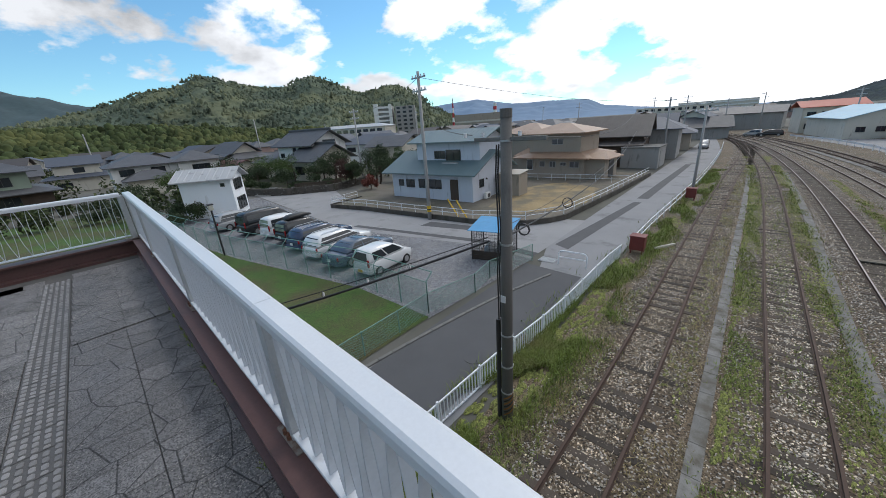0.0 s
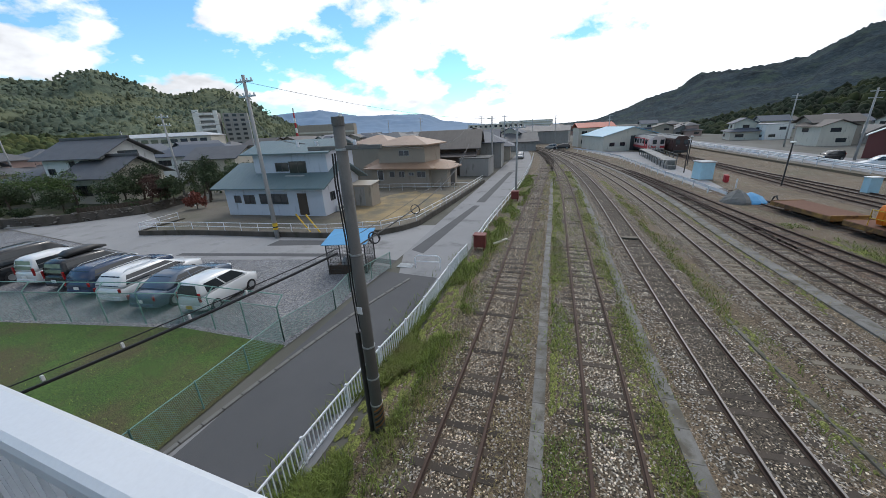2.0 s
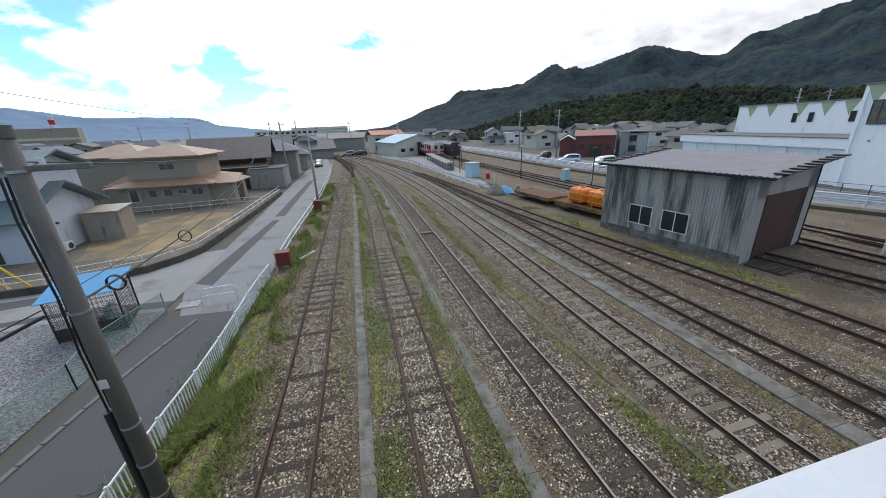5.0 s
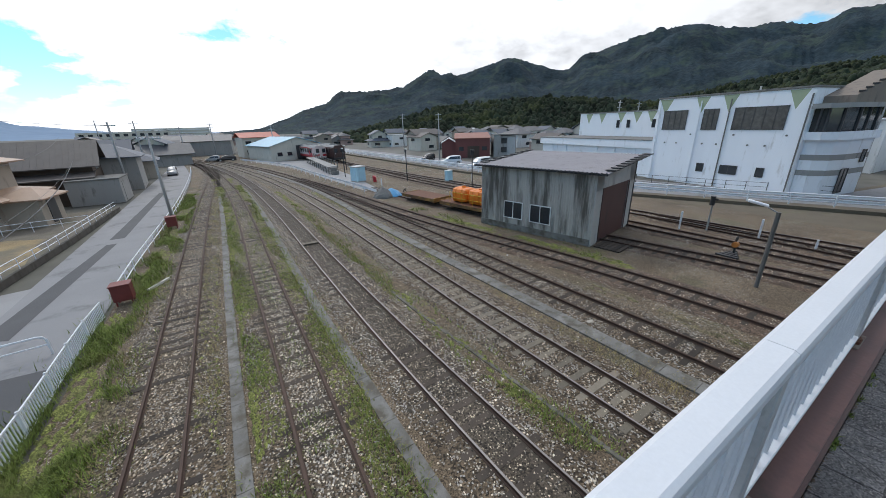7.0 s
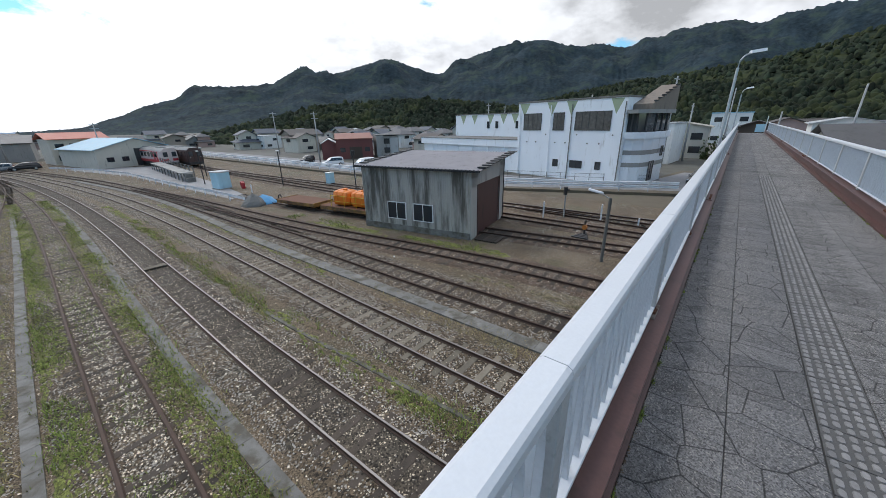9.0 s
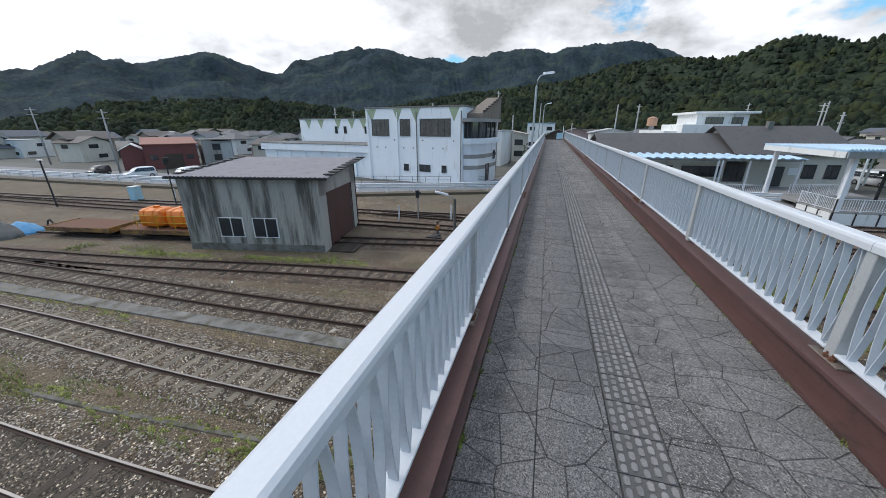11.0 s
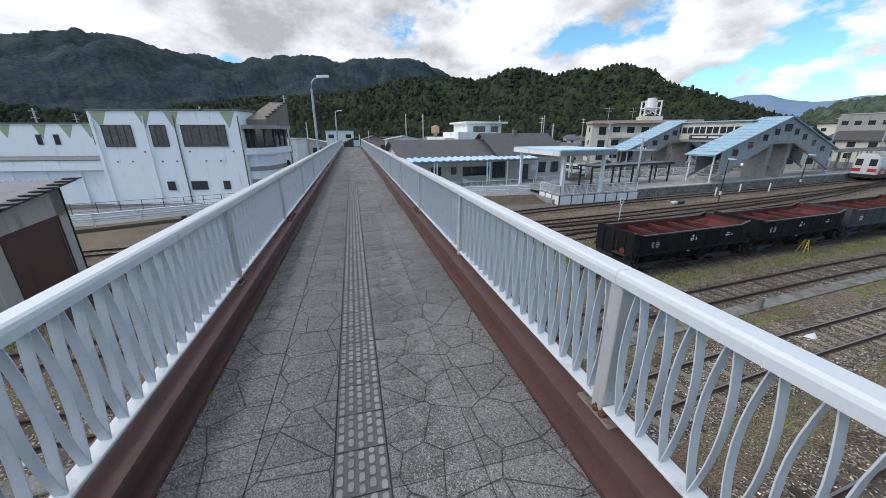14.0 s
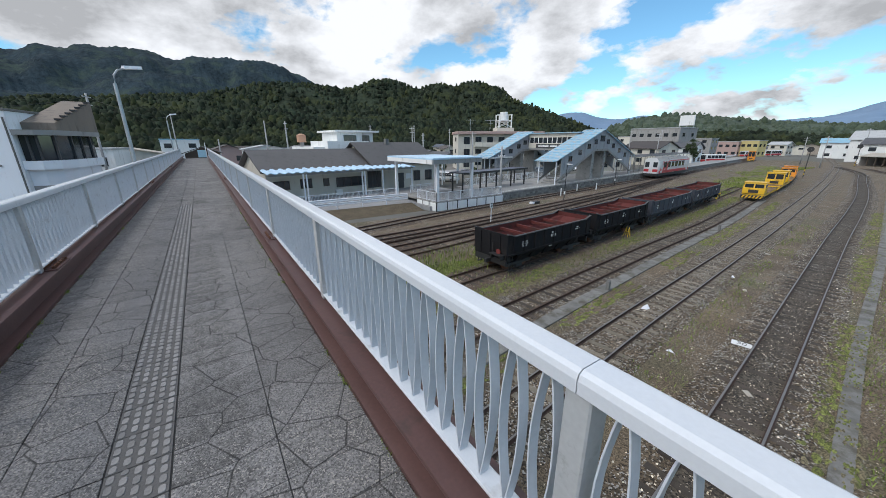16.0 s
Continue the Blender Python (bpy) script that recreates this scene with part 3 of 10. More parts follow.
for kind_, sl, used, knots in TRACKS:
    y0, y1 = knots[0][0], knots[-1][0]
    label = {"weedy": "weed-grown siding track with rusty rails and old sleepers", "dark": "running track with worn rails and dark timber sleepers",
             "main": "running track with bright rail heads and sleepers", "rusty": "rusty yard track half sunk in gravel"}[kind_]
    tr = thing("railway_track", (0, 0, 0), label, "railway track", "yard tracks")
    ys = np.arange(y0, y1 + 0.1, 2.5)
    mid = [(line_at(knots, y), y, 0.0) for y in ys]
    bed = Shape().sweep(mid, [(-1.45, 0.004), (1.45, 0.004), (1.2, 0.045), (-1.2, 0.045)])
    part("ballast_bed", bed, BEDR if knots[-1][0] < 95 else BED, tr)
    if kind_ == "dark":
        part("oily_strip", Shape().sweep(mid, [(-0.56, 0.0455), (0.56, 0.0455), (0.5, 0.049), (-0.5, 0.049)]), OILBED, tr, "dark oily ballast between the rails")
    for side in (-0.5665, 0.5665):
        pts = [(x + side, y, 0.05) for x, y, _ in mid]
        rail = part("rail", Shape().sweep(pts, RAIL_PROF), RAILSIDE, tr, "rusty brown rail")
        if used:
            part("worn_head", Shape().sweep([(x, y, 0.1815) for x, y, _ in pts], [(-0.026, 0), (0.026, 0), (0.026, 0.001), (-0.026, 0.001)]), STEEL, rail, "bright worn rail head")
    far = Shape()
    y = y0 + 0.3
    while y < y1:
        x = line_at(knots, y)
        a = math.degrees(math.atan2(line_at(knots, y - 0.5) - line_at(knots, y + 0.5), 1.0))
        m = pose(x + rng.normal(0, 0.02), y + rng.normal(0, 0.02), rng.normal(-0.008, 0.006) - (0.035 if kind_ == "weedy" and rng.random() < 0.45 else 0.0), 0, 0, a + rng.normal(0, 0.8))
        if -12 < y < 26 and knots[-1][0] > 110 or 5 < y < 16:
            ob = part("sleeper", sleeper_meshes[sl.name], sl, tr)
            ob.matrix_basis = m
        else:
            far.add([m @ Vector(p) for p in ((-1, -0.11, 0.06), (1, -0.11, 0.06), (1, 0.11, 0.06), (-1, 0.11, 0.06), (-1, -0.11, -0.02), (1, -0.11, -0.02), (1, 0.11, -0.02), (-1, 0.11, -0.02))],
                    [(0, 1, 2, 3), (0, 4, 5, 1), (1, 5, 6, 2), (2, 6, 7, 3), (3, 7, 4, 0)])
        y += 0.64
    tagged(part("far_sleeper", far, sl, tr), kind="stuff")
    # stones of the bed, thickest near the bridge
    n = {"weedy": 20000, "dark": 20000, "main": 9000, "rusty": 5200}[kind_]
    yy = np.clip(np.abs(rng.normal(0, 16, n)) * np.where(rng.random(n) < 0.66, 1, -1), y0 + 1, y1 - 1) + rng.uniform(-1, 1, n)
    xx = np.array([line_at(knots, q) for q in yy]) + rng.normal(0, 0.66, n)
    off = np.abs(xx - np.array([line_at(knots, q) for q in yy]))
    ph = np.abs((yy - y0 - 0.3 + 0.32) % 0.64 - 0.32)
    keep = (np.abs(off - 0.5665) > 0.07) & ((ph > 0.13) | (off > 1.0) | (rng.random(n) < (0.42 if kind_ == "weedy" else 0.5)))
    P = np.stack([xx, yy, np.where(off < 1.2, 0.05, 0.02)], 1)
    pale = keep & ((off < 0.56) & (knots[0][0] == -155) & (rng.random(n) < 0.7) | (off > 0.62) & (kind_ == "dark") & (rng.random(n) < 0.6))
    if kind_ == "dark":
        keep &= (off > 0.6) | (rng.random(n) < 0.6)
    bed_stones.append(P[keep & ~pale])
    pale_stones.append(P[pale])
n = 15000
yy = np.where(rng.random(n) < 0.6, rng.uniform(2, 40, n), rng.uniform(-45, -2, n))
bed_stones.append(np.stack([rng.uniform(-4, 17, n), yy, np.full(n, 0.012)], 1))
V, F = stones_at(np.concatenate(bed_stones), 0.0235, rng)
bulk("ballast_stones", V, F, STONE, "loose grey and white ballast stones", "ballast")
V, F = stones_at(np.concatenate(pale_stones), 0.027, rng)
bulk("pale_ballast_stones", V, F, PALEST, "loose pale ballast stones in and beside the tracks", "ballast")

# concrete cable troughs
for knots, w, z in (([(-60, -1.2), (0, 0.12), (10, 0.2), (20, 0.25), (35, 0.4), (60, 0.4)], 0.17, 0.05), ([(-72, 9.0), (-35, 6.3), (-19, 5.4), (0, 3.9), (10, 3.6), (20, 3.55), (35, 3.7), (55, 3.4)], 0.2, 0.05),
                    ([(-60, 18.2), (-41, 15.95), (-21, 14.2), (-11, 13.2), (0, 11.9), (14, 11.4), (20, 11.2), (28, 11.0), (38, 11.1), (55, 10.4), (80, 7)], 0.3, 0.07)):
    tro = thing("cable_trough", (0, 0, 0), "grey concrete cable trough with lids between tracks", "cable trough", "cable troughs")
    rest = Shape()
    y = knots[0][0]
    while y < knots[-1][0] - 1:
        x, x2 = line_at(knots, y), line_at(knots, y + 0.98)
        s = Shape().sweep([(x, y, 0), (x2, y + 0.988, 0)], [(-w, 0.0), (w, 0.0), (w, z), (-w, z)])
        if -10 < y < 24:
            part("lid", s, TROUGH, tro)
        else:
            rest.add(s.v, s.f)
        y += 1.0
    tagged(part("far_lid", rest, TROUGH, tro), kind="stuff")

# sunken kerb stones between the running tracks
kerb_row = thing("kerb_row", (0, 0, 0), "row of old sunken concrete kerb blocks between tracks", "kerb")
kerb_line = [(2.5, 7.75), (5.5, 7.6), (7.9, 7.4), (14, 6.95), (22, 6.9), (30, 6.9)]
y = 2.6
while y < 15:
    x, x2 = line_at(kerb_line, y), line_at(kerb_line, y + 0.59)
    part("kerb_stone", Shape().sweep([(x, y, rng.normal(0, 0.008)), (x2, y + 0.585, rng.normal(0, 0.008))], [(-0.07, 0.0), (0.07, 0.0), (0.06, 0.045), (-0.06, 0.045)]), YARDK, kerb_row)
    y += 0.6

# ---------------------------------------------------------------- footbridge
Z_DECK, Z_KERB = 5.43, 5.72
X_END = 60.0
deck = Shape().box(0, -1.45, Z_DECK - 0.28, X_END, 1.45, Z_DECK - 0.012)
deck.prism([(-9.1, -7.0), (-5.8, -7.0), (-5.8, -1.2), (-0.002, -1.45), (-0.002, 1.45), (-9.1, 2.02)], Z_DECK - 0.28, Z_DECK - 0.012)
bridge = struct("bridge_deck", deck, JOINT, "footbridge deck of worn grey paving slabs", "footbridge")
KERB = [(1.20, 5.72), (1.20, 5.690), (1.29, 5.680), (1.29, 5.480), (1.19, 5.465), (1.19, 5.36), (1.46, 5.36), (1.46, 4.65), (1.62, 4.65), (1.62, 4.62), (1.36, 4.62), (1.36, 4.58), (1.66, 4.58), (1.66, 4.66), (1.5, 4.70), (1.5, 5.72)]


BEND = 0.063  # the first span swings off the main line by 3.6 degrees


def swing(x, y):
    return (x, y - BEND * min(0.0, x))


def kerb_beam(p0, p1, inner, name="kerb_beam"):
    """A brown edge girder from p0 to p1 whose inner side faces left (inner = 1) or right (-1) of the way."""
    prof = [((a - 1.37) * inner, b) for a, b in KERB]
    if inner < 0:
        prof = prof[::-1]
    s = Shape().sweep([(*p0, 0), (*p1, 0)], prof)
    return struct(name, s, BROWN, "brown painted steel kerb girder of the footbridge", "girder")


kerb_beam((X_END, 1.37), (0.004, 1.37), 1)
kerb_beam((0, 1.37), swing(-9.2, 1.37), 1)
kerb_beam((-5.8, -1.37), (X_END, -1.37), 1)
kerb_beam((-9.2, 1.93), (-9.2, -7.0), 1)
for x in (11.4, 23.4, 35.4, 47.4, -0.6):
    for s in (1, -1):
        if x < 0 and s < 0:
            continue
        sp = thing("splice_plate", (x, s * 1.30 - BEND * min(0.0, x), Z_KERB), "rust-stained splice plate with two rows of bolts", "splice plate", "girder splices")
        part("plate", Shape().box(-0.28, -0.085, 0, 0.28, 0.085, 0.014, 0.003), BROWN, sp)
        bolt = Shape().tube([(0, 0, 0.014), (0, 0, 0.045)], 0.021, 6)
        bm_ = bolt.mesh("bolt", RUST)
        for i in range(6):
            for j in (-0.045, 0.045):
                o = part("bolt", bm_, RUST, sp, "rusty bolt")
                o.location = (-0.22 + 0.088 * i, j, 0)

# paving: slabs two by two beside the guiding strip
slab_l = Shape().box(0.0015, 0.245, -0.05, 0.3005, 0.715, 0, 0.0025).mesh("slab", DECK)
slab_l2 = Shape().box(0.0015, 0.721, -0.05, 0.3005, 1.185, 0, 0.0025).mesh("slab", DECK)
slab_r = Shape().box(0.0015, -0.630, -0.05, 0.3005, -0.085, 0, 0.0025).mesh("slab", DECK)
slab_r2 = Shape().box(0.0015, -1.185, -0.05, 0.3005, -0.636, 0, 0.0025).mesh("slab", DECK)
tile = Shape().box(0.003, -0.075, -0.05, 0.299, 0.235, 0, 0.002)
tactile_tile = tile.mesh("tactile_tile", TACT)
bars = Shape()
for j in range(5):
    cy = -0.044 + 0.062 * j
    for i in range(4):
        cx = 0.030 + 0.0755 * i + (0.030 if j % 2 else 0.0)
        a0, a1 = (max(cx - 0.029, 0.006), min(cx + 0.029, 0.296))
        ring = lambda k, z: [(a1, cy - 0.009 * k, z), (a1, cy + 0.009 * k, z), (a1 - 0.009, cy + 0.019 * k, z), (a0 + 0.009, cy + 0.019 * k, z), (a0, cy + 0.009 * k, z), (a0, cy - 0.009 * k, z), (a0 + 0.009, cy - 0.019 * k, z), (a1 - 0.009, cy - 0.019 * k, z)]
        bars.loft([ring(1.0, 0.0), ring(0.85, 0.005)])
tactile_bars = bars.mesh("tactile_bars", TACTB)
far_slabs = Shape()


def lay(x, dz):
    """Where the row of slabs that starts at x lies."""
    return pose(x, 0, Z_DECK + dz) if x > -0.3 else pose(x, 0.01 - BEND * x, Z_DECK + dz, 0, 0, -3.6)


slab_f = Shape().box(0.0015, -1.515, -0.05, 0.3005, -1.191, 0, 0.0025).mesh("slab", DECK)
x = -8.7
while x < X_END - 0.3:
    if -5.4 < x < 12.5:
        for me in (slab_l, slab_l2, slab_r, slab_r2) + ((slab_f,) if x < -0.3 else ()):
            o = part("slab", me, DECK, bridge)
            o.matrix_basis = lay(x, rng.normal(0, 0.0007))
    else:
        for a, b in ((0.245, 0.715), (0.721, 1.185), (-0.630, -0.085), (-1.185, -0.636)) + (((-1.515, -1.191),) if x < 0 else ()):
            k = 0.01 - BEND * x if x < 0 else 0.0
            far_slabs.box(x + 0.004, a + k, Z_DECK - 0.05, x + 0.298, b + k, Z_DECK)
    if x < 18 and x > -8.5:
        o = part("tactile_tile", tactile_tile, TACT, bridge)
        o.matrix_basis = lay(x, 0.001)
        o2 = part("raised_bars", tactile_bars, TACTB, o, "pale raised guiding bars")
    else:
        far_slabs.box(x + 0.003, -0.075, Z_DECK - 0.05, x + 0.299, 0.235, Z_DECK)
    x += 0.302
x = -8.7
for i in range(9):
    for j in range(12):
        far_slabs.box(x + 0.302 * i + 0.004, -1.0 - 0.47 * (j + 1), Z_DECK - 0.05, x + 0.302 * i + 0.298, -1.006 - 0.47 * j, Z_DECK)
tagged(part("far_slab", far_slabs, DECK, bridge), kind="stuff")

# railing panels
H_RAIL = 0.92


def bow(x0, amp, y0=-0.025, y1=0.025, z0=0.075, z1=0.862, top=0.0):
    """A flat bar that bows sideways."""
    s = Shape()
    rings = []
    for k in range(9):
        t = k / 8
        x = x0 + amp * math.sin(math.pi * (0.03 + 0.90 * t)) + top * t
        z = z0 + (z1 - z0) * t
        rings.append([(x - 0.003, y0, z), (x + 0.003, y0, z), (x + 0.003, y1, z), (x - 0.003, y1, z)])
    return s.loft(rings)


PAIR = [bow(0.002, -0.053).mesh("baluster", RAILG), bow(-0.002, 0.053).mesh("baluster", RAILG)]
PLATE = Shape().box(-0.15, -0.075, 0.0, 0.15, 0.075, 0.014, 0.003).mesh("base_plate", PLATEM)
PBOLT = Shape().tube([(0, 0, 0.012), (0, 0, 0.040)], 0.024, 6).tube([(0, 0, 0.04), (0, 0, 0.06)], 0.011, 6).mesh("anchor_bolt", RUST)


RIVET = Shape().tube([(0, 0, 0), (0, 0, 0.006)], 0.009, 6).mesh("rivet", RAILP)


def railing(x, y, length, inner, rz=0.0, fine=True):
    """One panel from its post at the start; inner is the side of the walkway."""
    t = thing("railing_panel", (x, y, Z_KERB), "white painted steel railing panel with bowed flat balusters", "railing", "footbridge railing", rz=rz)
    part("post", Shape().box(-0.045, -0.05, 0.012, 0.045, 0.05, H_RAIL - 0.05, 0.006), RAILP, t, "dull grey square post")
    L = length
    part("top_rail", Shape().loft([[(q, -0.062, H_RAIL - 0.075), (q, 0.062, H_RAIL - 0.075), (q, 0.064, H_RAIL - 0.03), (q, 0.058, H_RAIL - 0.010), (q, 0.042, H_RAIL), (q, -0.042, H_RAIL), (q, -0.058, H_RAIL - 0.010), (q, -0.064, H_RAIL - 0.03)] for q in (0.0018, L - 0.0018)]), RAILW, t)
    part("bottom_rail", Shape().box(0.05, -0.05, 0.055, L - 0.05, 0.05, 0.075, 0.004), RAILW, t)
    if fine:
        p = part("base_plate", PLATE, PLATEM, t, "pale worn base plate")
        for dx in (-0.085, -0.03):
            o = part("anchor_bolt", PBOLT, RUST, p, "rusty anchor bolt")
            o.location = (dx + 0.03, -inner * 0.048, 0)
        for dy in (-0.02, 0.02):
            o = part("rivet", RIVET, RAILP, t)
            o.location = (0.10, dy, 0.074)
    n = max(2, round((L - 0.14) / 0.150))
    st = (L - 0.1) / n
    rest = Shape()
    for i in range(n):
        cx = 0.05 + st * (i + 0.5)
        for k, me in enumerate(PAIR):
            if fine:
                o = part("baluster", me, RAILG, t)
                o.location = (cx, 0, 0)
            else:
                b = bow(cx + (0.002, -0.002)[k], (-0.053, 0.053)[k])
                rest.add(b.v, b.f)
    if not fine:
        tagged(part("far_baluster", rest, RAILG, t), kind="stuff")
    return t


LEFT = [-9.2, -7.33, -4.5, -1.86, 0.0, 2.9, 5.28, 8.12]
while LEFT[-1] < X_END - 3:
    LEFT.append(LEFT[-1] + 2.93)
RIGHT = [-5.8, -3.3, -0.4, 2.5, 5.45, 8.36]
while RIGHT[-1] < X_END - 3:
    RIGHT.append(RIGHT[-1] + 2.93)
for xs, y, inner in ((LEFT, 1.37, 1), (RIGHT, -1.37, -1)):
    for a, b in zip(xs, xs[1:]):
        if y > 0 and a < 0:
            railing(a, y - BEND * a, (b - a) * 1.002, inner, rz=-3.6)
        else:
            railing(a, y, b - a, inner, fine=a < 8.2)
for k in range(3):
    railing(-9.2, 1.84 - 2.75 * k, 2.75, 1, rz=-90)

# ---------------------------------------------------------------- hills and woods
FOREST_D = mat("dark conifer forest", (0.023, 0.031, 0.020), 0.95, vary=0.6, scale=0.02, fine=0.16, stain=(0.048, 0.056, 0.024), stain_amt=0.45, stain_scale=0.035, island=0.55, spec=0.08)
# sunlight is put into this colour, lighter than the eastern forest
FOREST_L = mat("mixed forest, sunlight in its colour", (0.056, 0.074, 0.032), 0.95, vary=0.55, scale=0.02, fine=0.16, stain=(0.115, 0.125, 0.05), stain_amt=0.5, stain_scale=0.03, island=0.55, spec=0.08)
# distance haze is mixed into this forest's blue base colour
FOREST_B = mat("far dark forest, blue haze in its colour", (0.040, 0.063, 0.078), 0.95, bump=5.0, bump_scale=0.09, vary=0.6, scale=0.012, fine=0.10, stain=(0.046, 0.066, 0.056), stain_amt=0.4, stain_scale=0.02, island=0.4, spec=0.08)
# the pale stain paints sunlit patches; the grey base holds some haze
FOREST_W = mat("grey green forest, haze and sunlit patches painted", (0.082, 0.104, 0.076), 0.95, bump=5.0, bump_scale=0.09, vary=0.6, scale=0.008, fine=0.05, stain=(0.150, 0.165, 0.100), stain_amt=0.6, stain_scale=0.011, island=0.3, spec=0.08)
# both far ranges carry their haze as a painted blue colour
FAR_HILL = mat("far mountain, haze in its colour", (0.15, 0.23, 0.34), 0.95, vary=0.12, scale=0.004, fine=0.03)
HAZE = mat("blue green mountain, haze in its colour", (0.045, 0.075, 0.085), 0.95, vary=0.25, scale=0.006, fine=0.08)
FIELD = mat("pale green hillside", (0.062, 0.084, 0.056), 0.95, vary=0.3, scale=0.01, fine=0.1, stain=(0.03, 0.045, 0.02), stain_amt=0.4, stain_scale=0.02, bump=1.5, bump_scale=0.1)


wood = np.random.default_rng(12)


def hill(name, skyline, r0, r1, material, label, rough=1.0, step=0.3, trees=0.0):
    """A wooded range: skyline is (bearing, elevation) in degrees as seen from the bridge; it climbs from r0 to its crest at r1 and falls behind."""
    a0, a1 = skyline[0][0], skyline[-1][0]
    na = int((a1 - a0) / step) + 1
    rs = [r0 + (r1 - r0) * k / 34 for k in range(35)] + [r1 * 1.06, r1 * 1.15]
    V, F = [], []
    for i in range(na + 1):
        a = a0 + (a1 - a0) * i / na
        e = math.tan(radians(max(0.0, line_at(skyline, a))))
        ca, sa = math.cos(radians(a)), math.sin(radians(a))
        for k, r in enumerate(rs):
            t = min(1.0, (r - r0) / (r1 - r0))
            p = Vector((r * ca, r * sa, 0))
            fold = noise.noise(p * 0.006) * 0.5 + noise.noise(p * 0.017) * 0.25
            shape = t * t * (3 - 2 * t) * (1 - 0.22 * (1 - t)) * (1 + 0.55 * fold * (1 - t) * t * 4)
            z = e * r1 * shape if t < 1 else e * r1 * (1 - (r - r1) / r1 * 2)
            z += rough * (noise.noise(p * 0.09) * 2.2 + noise.noise(p * 0.25) * 2.0 + noise.noise(p * 0.6) * 1.2) * min(1.0, t * 4) * (r1 / 800)
            V.append((p.x, p.y, z - 1.0 if k == 0 else z))
    m = len(rs)
    for i in range(na):
        for k in range(m - 1):
            F.append((i * m + k, (i + 1) * m + k, (i + 1) * m + k + 1, i * m + k + 1))
    ob = bulk(name, V, F, material, label, "hill", kind="structure")
    if trees:
        # crowns of single trees all over the slope
        A = np.asarray(V, float).reshape(na + 1, m, 3)[:, 1:36].reshape(-1, 3)
        A = A[wood.random(len(A)) < 0.6] if len(A) < 16000 else A[wood.random(len(A)) < 0.5]
        A = np.repeat(A, 2, axis=0)
        dr, da = (r1 - r0) / 34, radians(step) * (r0 + r1) / 2
        A = A + wood.uniform(-1, 1, A.shape) * np.array([dr * 0.9, dr * 0.9, 0.8])
        A[:, 2] += 0.3
        tv, tf = crowns_at(A, trees, wood)
        bulk("tree_crowns", tv, tf, material, "dense crowns of the trees on the hillside", "trees", smooth=True)
    return ob


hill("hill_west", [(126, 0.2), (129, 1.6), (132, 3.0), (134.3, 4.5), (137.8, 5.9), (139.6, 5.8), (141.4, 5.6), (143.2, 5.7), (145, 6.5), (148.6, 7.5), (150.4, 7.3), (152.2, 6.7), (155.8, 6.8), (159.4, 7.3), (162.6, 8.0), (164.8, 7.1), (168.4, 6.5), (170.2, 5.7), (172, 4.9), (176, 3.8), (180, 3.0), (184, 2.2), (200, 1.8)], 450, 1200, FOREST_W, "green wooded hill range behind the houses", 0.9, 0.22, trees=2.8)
hill("hill_far_west", [(164, 2.4), (168, 4.0), (171, 4.7), (174, 4.8), (177, 5.6), (181, 6.2), (188, 6.8), (200, 7.0)], 900, 1500, HAZE, "mountain further off, tinted blue green with haze", 0.6, 0.4)
hill("woods_west", [(126, 0.1), (134, 0.9), (142, 1.5), (150, 1.9), (158, 2.3), (166, 3.1), (175, 3.4), (185, 3.4), (200, 3.4)], 210, 360, FOREST_L, "wooded foothill behind the houses, coloured light as if sunlit", 1.6, 0.4, trees=2.1)
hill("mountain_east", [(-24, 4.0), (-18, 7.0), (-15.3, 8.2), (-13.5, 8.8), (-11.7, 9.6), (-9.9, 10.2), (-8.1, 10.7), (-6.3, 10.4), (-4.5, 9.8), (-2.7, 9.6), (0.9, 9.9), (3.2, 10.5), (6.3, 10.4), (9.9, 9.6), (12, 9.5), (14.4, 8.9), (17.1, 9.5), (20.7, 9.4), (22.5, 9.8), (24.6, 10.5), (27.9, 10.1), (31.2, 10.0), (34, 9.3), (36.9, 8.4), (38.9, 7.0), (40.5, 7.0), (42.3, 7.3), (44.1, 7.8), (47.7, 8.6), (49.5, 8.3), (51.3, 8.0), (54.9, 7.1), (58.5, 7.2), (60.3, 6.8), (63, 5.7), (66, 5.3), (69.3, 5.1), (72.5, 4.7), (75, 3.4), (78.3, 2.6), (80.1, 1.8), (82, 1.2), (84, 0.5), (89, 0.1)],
     650, 1700, FOREST_B, "dark wooded mountain range across the valley, tinted with blue haze", 0.9, 0.2)
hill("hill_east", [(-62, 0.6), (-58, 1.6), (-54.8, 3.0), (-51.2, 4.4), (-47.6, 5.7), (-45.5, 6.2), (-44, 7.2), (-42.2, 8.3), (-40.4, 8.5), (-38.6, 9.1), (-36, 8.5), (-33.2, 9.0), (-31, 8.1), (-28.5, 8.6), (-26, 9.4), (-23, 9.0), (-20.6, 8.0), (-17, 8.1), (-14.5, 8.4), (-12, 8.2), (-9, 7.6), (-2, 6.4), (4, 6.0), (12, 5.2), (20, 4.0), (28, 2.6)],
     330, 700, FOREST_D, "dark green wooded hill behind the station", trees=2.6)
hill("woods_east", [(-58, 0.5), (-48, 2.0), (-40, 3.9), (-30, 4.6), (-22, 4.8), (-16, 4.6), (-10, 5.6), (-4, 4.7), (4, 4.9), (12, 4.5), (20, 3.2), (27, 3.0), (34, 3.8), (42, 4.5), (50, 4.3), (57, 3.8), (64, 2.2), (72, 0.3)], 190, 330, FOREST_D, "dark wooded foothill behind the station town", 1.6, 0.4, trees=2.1)
